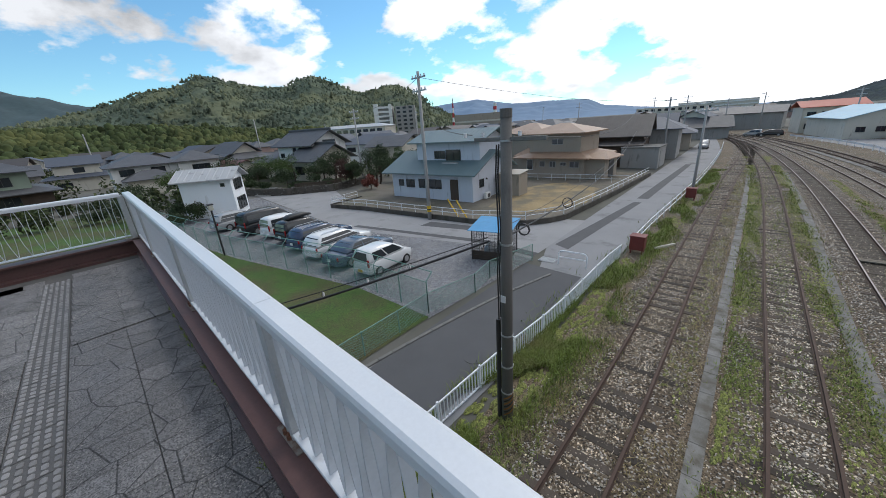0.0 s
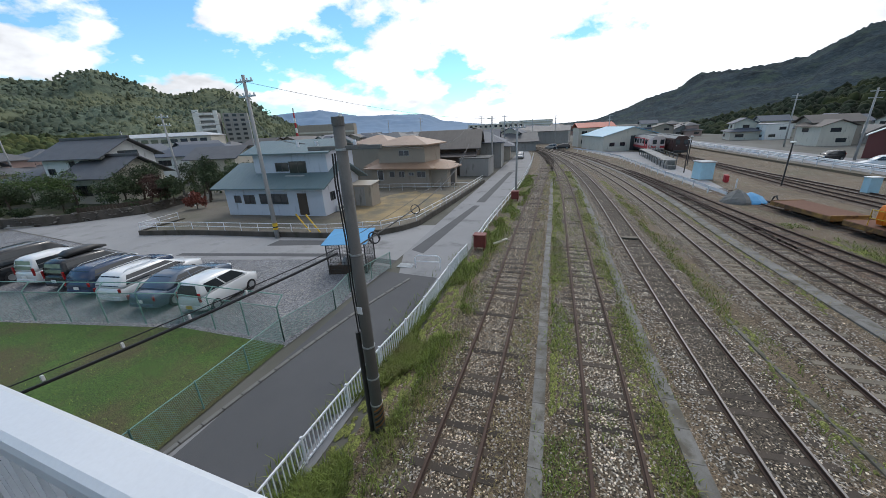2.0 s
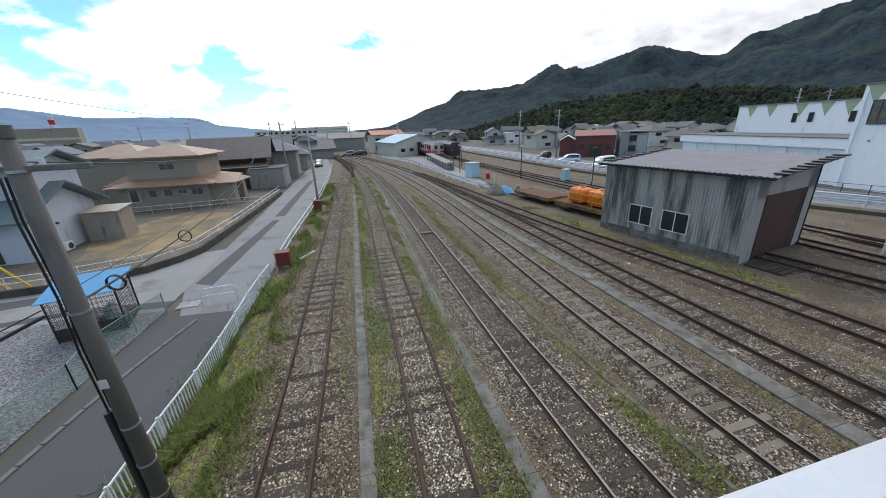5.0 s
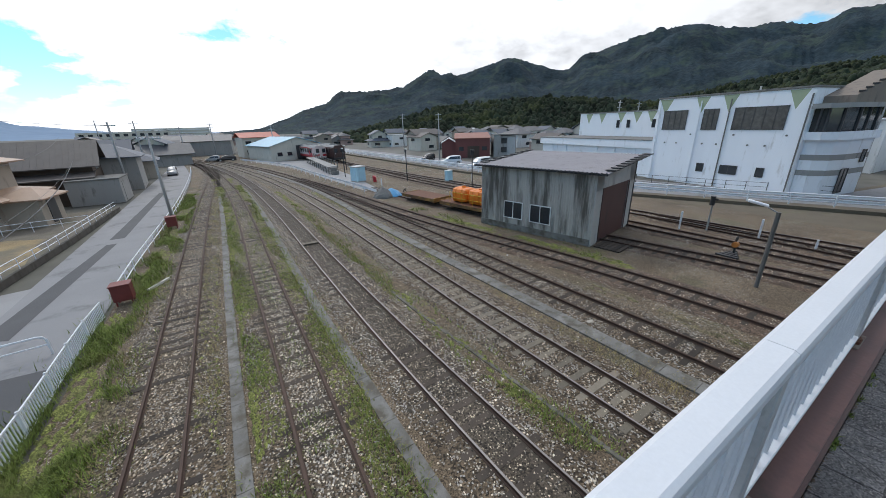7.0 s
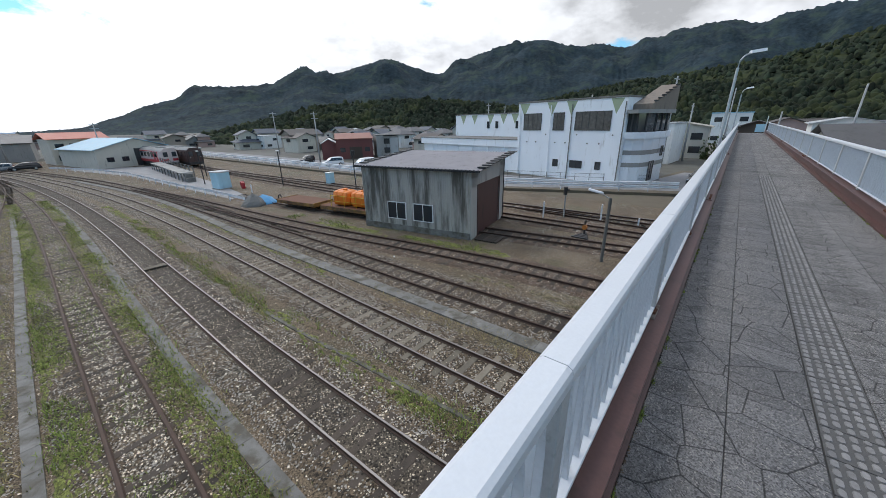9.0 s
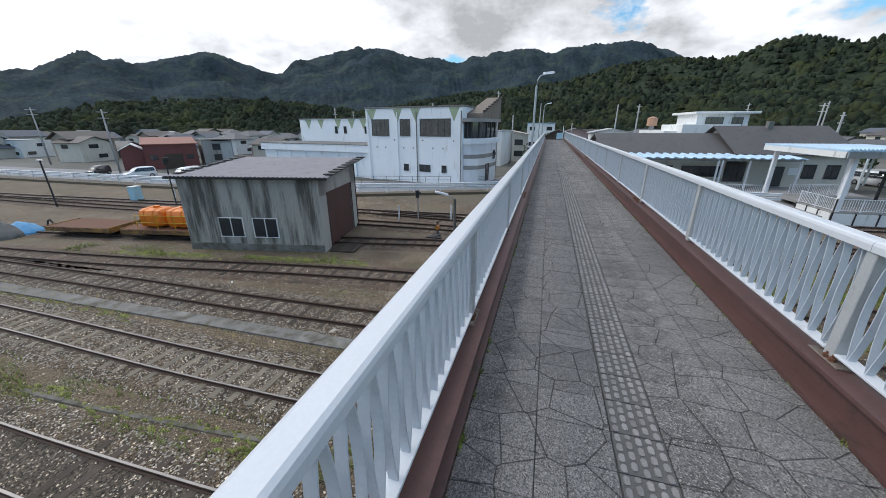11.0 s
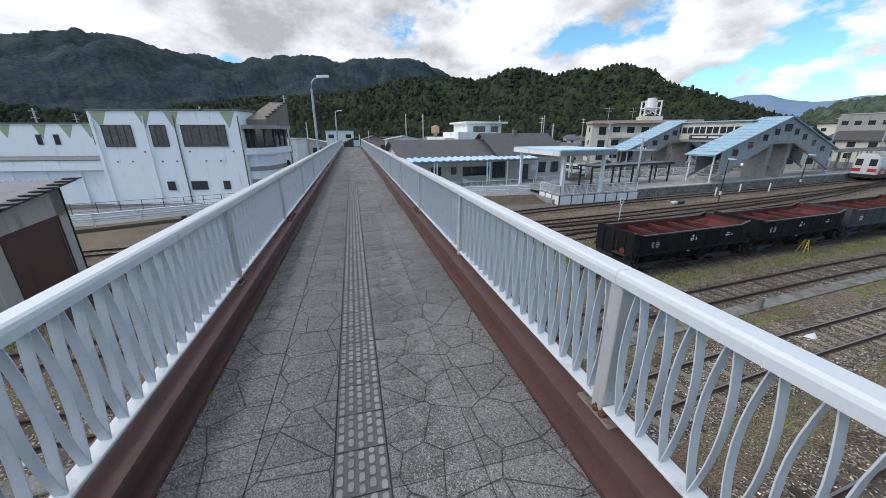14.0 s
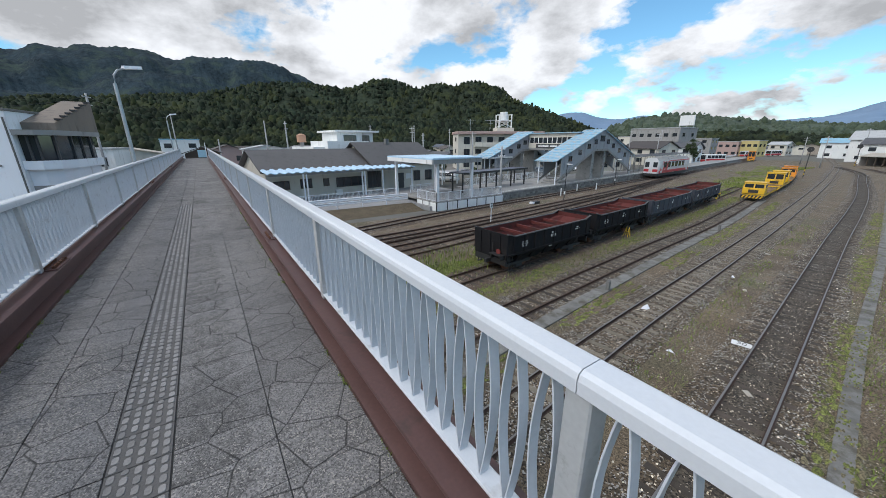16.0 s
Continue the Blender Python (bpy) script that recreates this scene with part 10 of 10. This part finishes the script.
# station overbridge
def stair_wing(p, q, peak, ze, zp, label):
    """A covered double stair from p to q in plan, roof height ze at the ends and zp at the peak (a share of the length)."""
    L = math.hypot(q[0] - p[0], q[1] - p[1])
    m_ = peak * L
    w = thing("station_stair", (*p, 1.0), label, "stair", "station overbridge", rz=math.degrees(math.atan2(p[0] - q[0], q[1] - p[1])))
    W = 1.55
    a, b = ze - 1.0, zp - 1.0
    top = [(0, a), (m_, b), (L, a + 0.2)]
    part("roof", Shape().loft([[(-W - 0.35, y, z), (W + 0.35, y, z), (W + 0.35, y, z + 0.14), (-W - 0.35, y, z + 0.14)] for y, z in [(-0.8, a - 0.35), (m_, b + 0.02), (L + 0.8, a - 0.15)]]), WORNBL, w, "flaking sky blue sheet roof")
    seams = Shape()
    for k in range(26):
        t = k / 25
        y = -0.8 + (L + 1.6) * t
        z = a - 0.35 + (b - a + 0.37) * (y + 0.8) / (m_ + 0.8) if y < m_ else b + 0.02 - (b - a + 0.17) * (y - m_) / (L + 0.8 - m_)
        seams.box(-W - 0.36, y - 0.03, z + 0.13, W + 0.36, y + 0.03, z + 0.2)
    part("roof_seams", seams, WORNBL, w)
    lo = [(1.4, a - 2.7), (m_ - 2.6, b - 3.25), (m_ + 2.6, b - 3.25), (L - 1.4, a - 2.5)]
    for sx in (-1, 1):
        x0, x1 = sx * W - 0.06, sx * W + 0.06
        ring = [(1.2, a + (b - a) * 1.2 / m_ - 0.02), (m_, b - 0.02), (L - 1.2, a + 0.2 + (b - a - 0.2) * 1.2 / (L - m_) - 0.02)] + lo[::-1]
        n = len(ring)
        s = Shape().loft([[(x0, y, z) for y, z in ring], [(x1, y, z) for y, z in ring]])
        part("side_wall", s, STAIRW, w)
        part("stringer", Shape().loft([[(x0 - 0.05 * sx, y, z - 0.28), (x1 + 0.06 * sx, y, z - 0.28), (x1 + 0.06 * sx, y, z + 0.1), (x0 - 0.05 * sx, y, z + 0.1)] for y, z in [(0.2, a - 3.2)] + lo + [(L - 0.2, a - 3.0)]]), CONC, w, "concrete stair beam")
        for k, t in enumerate((0.2, 0.42, 0.64, 0.82)):
            for side in (0, 1):
                y = 1.2 + (m_ - 1.2) * t if not side else L - 1.2 - (L - 1.2 - m_) * t
                z = a + (b - a) * (y / m_) if not side else a + 0.2 + (b - a - 0.2) * (L - y) / (L - m_)
                g = part("window", Shape().box(x0 - 0.02, y - 0.55, z - 1.55, x1 + 0.02, y + 0.55, z - 0.85), GLASS, w)
                part("window_frame", Shape().box(x0 - 0.03, y - 0.04, z - 1.55, x1 + 0.03, y + 0.04, z - 0.85).box(x0 - 0.035, y - 0.6, z - 0.85, x1 + 0.035, y + 0.6, z - 0.78).box(x0 - 0.035, y - 0.6, z - 1.62, x1 + 0.035, y + 0.6, z - 1.55), DARKF, g)
        part("top_window", Shape().box(x0 - 0.02, m_ - 0.9, b - 1.9, x1 + 0.02, m_ + 0.9, b - 0.9), GLASS, w)
        for k in range(4):
            part("top_bar", Shape().box(x0 - 0.03, m_ - 0.5 + 0.34 * k - 0.03, b - 1.9, x1 + 0.03, m_ - 0.5 + 0.34 * k + 0.03, b - 0.9), DARKF, w)
        for y in (0.0, L):
            part("entry_post", Shape().box(sx * (W - 0.05) - 0.07, y - 0.07, 0, sx * (W - 0.05) + 0.07, y + 0.07, a - (0.1 if y == 0 else -0.1)), WHITE, w)
    for y in (m_ - 2.3, m_ + 2.3):
        part("pier", Shape().box(-1.3, y - 0.45, 0, 1.3, y + 0.45, b - 3.3), CONC, w)
    part("landing", Shape().box(-W, m_ - 2.6, b - 3.4, W, m_ + 2.6, b - 3.2), CONC, w)
    for k in range(17):
        t = k / 17
        part("stair_tread", Shape().box(-W + 0.07, 0.9 + (m_ - 3.5) * t, (b - 3.3) * t, W - 0.07, 1.35 + (m_ - 3.5) * t, (b - 3.3) * t + 0.2), CONC, w)
    return w


stair_wing((41.2, -45.0), (45.2, -74.0), 0.5, 4.8, 9.35, "grey covered station stair with a flaking blue roof")
stair_wing((55.2, -44.0), (58.2, -67.5), 0.52, 4.8, 9.2, "grey covered station stair with a flaking blue roof")
cr = thing("station_corridor", (44.6, -58.0, 0), "covered white corridor bridge with a row of windows", "footbridge", rz=5)
part("floor", Shape().box(0, -1.4, 5.9, 12.6, 1.4, 6.3), CONC, cr)
part("side_wall", Shape().box(0, 1.3, 6.3, 12.6, 1.4, 7.2).box(0, 1.3, 8.2, 12.6, 1.4, 8.9), W_CREAM, cr)
part("rear_wall", Shape().box(0, -1.4, 6.3, 12.6, -1.3, 8.9), W_CREAM, cr)
part("roof", Shape().box(-0.4, -1.8, 8.9, 13.0, 1.8, 9.08, 0.03), WORNBL, cr)
for k in range(6):
    g = part("window", Shape().box(0.15 + 2.07 * k, 1.32, 7.2, 2.05 + 2.07 * k, 1.37, 8.2), GLASS, cr)
    part("window_frame", Shape().box(2.05 + 2.07 * k, 1.3, 7.2, 2.22 + 2.07 * k, 1.41, 8.2), W_WHITE, g)
    part("mullion", Shape().box(1.05 + 2.07 * k, 1.31, 7.2, 1.15 + 2.07 * k, 1.4, 8.2), W_WHITE, g)
part("name_board", Shape().box(3.5, 1.43, 6.25, 8.8, 1.48, 7.0), DARKF, cr, "dark name board with pale bars")
for a, b in ((4.0, 5.6), (5.9, 8.3)):
    part("name_bar", Shape().box(a, 1.485, 6.5, b, 1.49, 6.75), W_WHITE, cr)


def platform_canopy(p, q, w_, z0, z1, roof, post, label):
    L = math.hypot(q[0] - p[0], q[1] - p[1])
    c = thing("platform_canopy", (*p, z0), label, "canopy", "platform canopies", rz=math.degrees(math.atan2(p[0] - q[0], q[1] - p[1])))
    part("roof", Shape().box(-w_ / 2, 0, z1 - z0, w_ / 2, L, z1 - z0 + 0.12, 0.03), roof, c)
    part("edge_beam", Shape().box(-w_ / 2 - 0.06, 0, z1 - z0 - 0.12, -w_ / 2, L, z1 - z0 + 0.14).box(w_ / 2, 0, z1 - z0 - 0.12, w_ / 2 + 0.06, L, z1 - z0 + 0.14), post, c)
    n = max(2, round(L / 3.4))
    for k in range(n + 1):
        for sx in (-0.7, 0.7):
            part("post", Shape().box(sx * w_ / 2 - 0.08, (L - 0.4) * k / n + 0.1, 0, sx * w_ / 2 + 0.08, (L - 0.4) * k / n + 0.26, z1 - z0), post, c)
    return c


R_INK = mat("blue black canopy sheet", (0.055, 0.065, 0.10), 0.45, vary=0.1, scale=1)
platform_canopy((41.5, -27.6), (44.0, -42.0), 2.6, 1.0, 3.45, R_INK, BLACKM, "dark blue platform canopy on black posts")
platform_canopy((46.6, -76.0), (52.0, -118.0), 4.0, 1.0, 4.3, R_BROWN, W_GREY, "brown platform canopy on grey posts")
platform_canopy((55.0, -33.0), (56.5, -50.0), 5.0, 0.5, 4.6, CANB, W_WHITE, "pale blue sheet canopy behind the platform")
picket_fence([(46.0, -32.0), (48.0, -42.0), (49.5, -56.0)], 1.0, 1.1, "white steel fence along the back of the platform")
for x, y, h in ((39.6, -33.6, 6.8), (62, -35, 9), (66, -50, 9.5), (95, -52, 12), (82, -44, 11), (60, -92, 9), (68, -118, 11), (73, -150, 12), (26, -200, 12), (18, -215, 11)):
    utility_pole(x, y, h)

# ---------------------------------------------------------------- town down the line
def block_house(x, y, w_, d, h, wall_m, label, rz=0.0, roof=None, rise=0.0, cols=3, rows=2, category="building"):
    b = thing("town_building", (x, y, 0), label, category, "town buildings", rz=rz)
    kind_ = "gable" if rise else "flat"
    part("wall", wall_shape(-w_ / 2, -d / 2, w_ / 2, d / 2, 0, h, rise, kind_, "x"), wall_m, b)
    part("roof", roof_shape(-w_ / 2, -d / 2, w_ / 2, d / 2, h, rise, kind_, "x", 0.6 if rise else 0.2), roof or R_GREY, b)
    for r in range(rows):
        for k in range(cols):
            u = w_ * (k + 0.5) / cols - 0.8
            far_window(b, (-w_ / 2, -d / 2, w_ / 2, d / 2), "N", u, 1.0 + h / rows * r, 1.7, 1.3)
            if k < 2:
                far_window(b, (-w_ / 2, -d / 2, w_ / 2, d / 2), "W", d * (k + 0.5) / 2 - 0.8, 1.0 + h / rows * r, 1.7, 1.3)
    return b


W_YEL = mat("pale yellow render", (0.55, 0.46, 0.20), 0.85, vary=0.07, scale=0.8, stain=(0.4, 0.33, 0.18), stain_amt=0.12, streak=4)
for x, y, w_, d, h, wm, rm, ri, c_, lb in (
        (63, -92, 11, 9, 6.0, W_CREAM, R_NAVY, 2.2, 3, "cream two-storey house with a slate blue roof"), (71, -104, 12, 10, 6.2, W_CREAM, R_NAVY, 2.4, 3, "cream two-storey house with a slate blue roof"),
        (66, -128, 13, 10, 5.4, W_CREAM, R_BROWN, 2.2, 3, "cream house with a brown roof by the station road"), (61, -141, 9, 8, 5.6, W_WHITE, R_DARK, 1.8, 2, "white house with a dark roof by the station road"),
        (80, -166, 20, 14, 12.8, W_GREY, None, 0.0, 6, "long white flat-roofed shop building"), (118, -122, 26, 14, 10, W_CREAM, None, 0.0, 5, "cream flat-roofed building in the town"),
        (79, -243, 9, 9, 7.6, W_PINK, None, 0.0, 3, "faded pink three-storey building"), (70, -247, 8, 8, 8.0, W_YEL, None, 0.0, 3, "pale yellow three-storey building"), (64, -270, 8, 8, 6.0, W_CREAM, R_GREY, 1.5, 2, "pale yellow house with a grey roof"),
        (82, -205, 16, 12, 9.0, W_GREY, None, 0.0, 3, "grey flat-roofed building in the town"), (100, -190, 20, 12, 10, W_CREAM, None, 0.0, 4, "cream flat-roofed building in the town"),
        (24, -213, 13, 12, 8.2, W_WHITE, R_GREY, 3.2, 2, "white gabled house beside the line"), (20, -192, 10, 9, 6.6, W_WHITE, R_DARK, 2.0, 2, "white two-storey house with a dark roof beside the line"),
        (8, -196, 16, 12, 6.6, W_BROWN, R_NAVY, 3.0, 3, "brown timber house with a slate roof beside the line"), (36, -250, 18, 12, 7, W_WHITE, R_SKY, 2.0, 3, "white hall with a pale blue roof")):
    block_house(x, y, w_, d, h, wm, lb, rz=rs_.uniform(-12, 8), roof=rm, rise=ri, cols=c_, rows=2 if h < 8.5 else 3)
bd = thing("roof_sign", (70.3, -163.0, 13.1), "white rooftop sign board with a blue shape", "sign", rz=192)
part("board", Shape().box(-2.5, -0.6, 0.6, 2.5, 0.6, 4.4, 0.05), W_WHITE, bd)
part("blue_shape", Shape().add([(-0.8, 0.61, 2.9), (0, 0.61, 4.1), (0.8, 0.61, 2.9), (0.45, 0.61, 2.5), (-0.45, 0.61, 2.5)], [(4, 3, 2, 1, 0)]), SKYBL, bd)
for a, b in ((-2.0, -0.2), (0.1, 2.0)):
    part("blue_bar", Shape().box(a, 0.6, 1.5, b, 0.62, 2.2), SKYBL, bd)
for x in (-2.4, 0, 2.4):
    part("leg", Shape().box(x - 0.12, -0.12, -0.3, x + 0.12, 0.12, 0.6), GALV, bd)
# sheds beside the curve
for k, (x, y, w_, d, h, rm) in enumerate(((17.5, -176, 9, 8, 2.9, R_PALE), (10.5, -168, 8, 8, 2.7, R_GREY), (3, -160, 9, 9, 2.8, R_GREY), (-6, -152, 10, 9, 2.8, R_PALE))):
    sd = thing("open_shed", (x, y, 0), "low open-fronted store shed with a pale sheet roof", "shed", "line-side sheds", rz=-38)
    part("back_wall", Shape().box(-w_ / 2, -d / 2, 0, w_ / 2, -d / 2 + 0.15, h), W_GREY, sd)
    part("side_wall", Shape().box(-w_ / 2, -d / 2 + 0.15, 0, -w_ / 2 + 0.15, d / 2, h).box(w_ / 2 - 0.15, -d / 2 + 0.15, 0, w_ / 2, d / 2, h), W_GREY, sd)
    part("roof", roof_shape(-w_ / 2, -d / 2, w_ / 2, d / 2, h, 1.0, "gable", "x", 0.5), rm, sd)
    for u in (-w_ / 4, 0.0, w_ / 4):
        part("front_post", Shape().box(u - 0.1, d / 2 - 0.2, 0, u + 0.1, d / 2, h), W_BROWN, sd)


def bus(x, y, rz, label):
    b = thing("bus", (x, y, 0.02), label, "bus", "parked buses", rz=rz)
    part("body", Shape().box(-1.2, 0, 0.4, 1.2, 9, 3.1, 0.12), W_WHITE, b)
    part("red_band", Shape().box(-1.215, 0.3, 0.6, 1.215, 8.7, 1.5).box(-1.1, -0.012, 0.5, 1.1, 0.2, 1.3), REDP, b, "red band")
    for sx in (-1, 1):
        for k in range(5):
            part("side_window", Shape().box(sx * 1.2 - 0.02, 0.8 + 1.6 * k, 1.7, sx * 1.2 + 0.02, 2.2 + 1.6 * k, 2.7), GLASS, b)
        for yy in (1.8, 7.0):
            part("wheel", Shape().tube([(sx * 1.0, yy, 0.46), (sx * 1.22, yy, 0.46)], 0.46, 14), BLACK, b)
    part("windscreen", Shape().box(-1.05, -0.02, 1.4, 1.05, 0.05, 2.8, 0.02), GLASS, b)
    return b


for x, y, rz in ((58.5, -152, 158), (68, -226, 165), (64.5, -253, 165)):
    bus(x, y, rz, "red and white bus parked by the station road")
for x, y, k, m_, lb in ((62, -62, "kei", PW, "white small car on the station forecourt"), (64, -70, "wagon", PS, "silver car on the station forecourt"), (61, -40, "van", PW, "white van behind the station"),
                        (63, -84, "kei", PW, "white small car on the station road"), (70, -190, "van", PW, "white van on the station road")):
    car(x, y, k, m_, lb, rz=rs_.uniform(0, 180))
for x, y, h, sp_ in ((57, -138, 7, 2.2), (61, -148, 8, 2.4), (65, -158, 7, 2.6)):
    tree(x, y, h, sp_, LEAF_D, "dark conical roadside tree", n=900, size=0.3)
# weeds round the wagons and between the tracks
n = 4200
yy = wr_.uniform(-60, -8, n)
xx = np.array([line_at(T5, q) for q in yy]) + np.where(wr_.random(n) < 0.6, wr_.normal(-2.2, 0.45, n), wr_.normal(1.9, 0.5, n))
V, F = blades_at(np.stack([xx, yy, np.full(n, 0.01)], 1), 0.22, 0.012, wr_, 0.6)
bulk("wagon_weeds", V, F, WEED, "low green weeds along the wagon track", "weeds")
n = 1500
yy = wr_.uniform(-16, -4, n)
P = np.stack([wr_.normal(21.8, 1.3, n), yy, np.full(n, 0.01)], 1)
V, F = blades_at(P, 0.4, 0.016, wr_, 0.7)
bulk("tall_weeds", V, F, WEED, "tall green grass near the first wagon", "weeds")
n = 9500
yy = wr_.uniform(-150, -56, n)
P = np.stack([np.array([line_at(T4, max(q, -105)) for q in yy]) + 3.5 + np.abs(wr_.normal(0, 4.0, n)), yy, np.full(n, 0.01)], 1)
P = P[np.array([noise.noise(Vector((a * 0.25, b * 0.12, 5.0))) for a, b in P[:, :2]]) > 0.05]
V, F = blades_at(P, 0.30, 0.03, wr_, 0.9)
bulk("yard_weeds", V, F, WEED, "green weeds over the unused yard ground", "weeds")

# garden trees and hedges among the houses
GARDEN = mat("garden foliage", (0.048, 0.070, 0.022), 0.8, vary=0.4, scale=0.3, fine=3, island=0.5, stain=(0.075, 0.085, 0.025), stain_amt=0.4, stain_scale=0.1)
pts = []
for zone, n in (((-170, -62, -25, 120), 150), ((-62, -52, -10, 14), 12), ((-60, -36, 34, 60), 14), ((-60, -20, 66, 160), 30), ((64, 190, -60, 160), 150), ((66, 190, -220, -64), 110), ((-30, 20, -260, -180), 20)):
    for _ in range(n):
        x, y = wr_.uniform(zone[0], zone[1]), wr_.uniform(zone[2], zone[3])
        h = wr_.uniform(1.2, 4.2) if x > -62 or x < -70 else wr_.uniform(1.0, 2.6)
        m = 190
        q = wr_.normal(0, 1, (m, 3))
        q /= np.linalg.norm(q, axis=1)[:, None] / wr_.uniform(0.5, 1.0, (m, 1))
        lump = 1 + 0.35 * np.sin(q[:, :1] * 5 + x) * np.cos(q[:, 1:2] * 4 + y)
        q = q * lump * np.array([h * 0.5, h * 0.5, h * 0.55]) + np.array([x, y, h * 0.5])
        pts.append(q[q[:, 2] > 0])
V, F = leaves_at(np.concatenate(pts), 0.19, wr_)
bulk("garden_greenery", V, F, GARDEN, "green garden trees and hedges among the houses", "greenery")
ch = thing("striped_chimney", (-312, 495, 0), "red and white striped chimney far behind the town", "chimney")
for k in range(7):
    part("band", Shape().tube([(0, 0, 5 * k), (0, 0, 5 * k + 5)], 2.6, 12), REDP if k % 2 else W_WHITE, ch)

# piers of the footbridge
for x in (-8.95, -3.55, 7.9, 21.0, 29.1, 43.0, 58.5):
    pr = thing("bridge_pier", (x, 0 if x > 0 else -BEND * x, 0), "brown steel portal pier under the footbridge", "pier", "footbridge piers")
    for sy in (-1.15, 1.15):
        part("column", Shape().box(-0.16, sy - 0.16, 0, 0.16, sy + 0.16, 4.65, 0.02), BROWN, pr)
        part("footing", Shape().box(-0.35, sy - 0.35, -0.1, 0.35, sy + 0.35, 0.2, 0.03), CONC, pr)
    part("crossbeam", Shape().box(-0.18, -1.35, 4.65, 0.18, 1.35, 5.14, 0.02), BROWN, pr)

# grit plants in the gutter beside the kerbs
gp = []
for x in wr_.uniform(-5.5, 16, 90):
    sy = 1.185 if wr_.random() < 0.5 else -1.185
    y = sy - (BEND * x if x < 0 and sy > 0 else 0.0)
    m = int(wr_.uniform(6, 26))
    gp.append(np.stack([wr_.normal(x, 0.03, m), y - math.copysign(1, sy) * np.abs(wr_.normal(0, 0.012, m)), np.full(m, Z_DECK)], 1))
V, F = blades_at(np.concatenate(gp), 0.03, 0.004, wr_, 1.2)
bulk("gutter_weeds", V, F, WEED, "tiny green weeds along the kerb of the footbridge", "weeds")
n = 5000
x = wr_.uniform(-5.5, 20, n)
sy = np.where(wr_.random(n) < 0.5, 1.0, -1.0)
P = np.stack([x, sy * (1.19 - np.abs(wr_.normal(0, 0.012, n))) - np.where((x < 0) & (sy > 0), BEND * x, 0.0), np.full(n, Z_DECK)], 1)
V, F = stones_at(P, 0.006, wr_)
bulk("gutter_grit", V, F, BED, "fine grit gathered along the kerb", "grit")

# maroon workshop and its neighbours behind the street
R_RUST = mat("red brown sheet roof", (0.24, 0.085, 0.055), 0.6, vary=0.15, scale=0.8)
mb = thing("maroon_workshop", (48.6, 70.2, 0), "maroon clad workshop with a red brown roof", "building", rz=-35)
part("wall", Shape().box(0, 0, 0, 8.0, 9, 4.3), W_RED, mb)
part("roof", roof_shape(0, 0, 8.0, 9, 4.3, 1.0, "lean", "x", 0.25), R_RUST, mb)
part("gable_porch", wall_shape(-3.2, 1.0, 0, 7.0, 0, 3.4, 1.0, "gable", "y"), W_RED, mb)
part("porch_roof", roof_shape(-3.2, 1.0, 0, 7.0, 3.4, 1.0, "gable", "y", 0.3), W_WHITE, mb)
part("door", Shape().box(2.8, -0.05, 0, 5.6, -0.003, 2.6), W_BROWN, mb)
for u in (0.8, 6.2):
    far_window(mb, (0, 0, 8, 9), "S", u, 1.6, 1.1, 0.9)
gbk = thing("grey_workshop", (56.0, 65.2, 0), "narrow grey concrete building beside the workshop", "building", rz=-35)
part("wall", Shape().box(0, 0, 0, 1.6, 8, 4.9).box(1.6, 0.4, 0, 5.2, 8, 4.7), W_GREY, gbk)
part("roof", Shape().box(-0.1, -0.1, 4.9, 5.3, 8.1, 5.05, 0.02), CONCD, gbk)
part("sheet", Shape().box(3.2, 0.33, 0.4, 5.0, 0.39, 4.3), R_GREY, gbk)
for z in (1.0, 3.0):
    far_window(gbk, (1.6, 0.4, 5.2, 8), "S", 0.15, z, 1.3, 1.2)
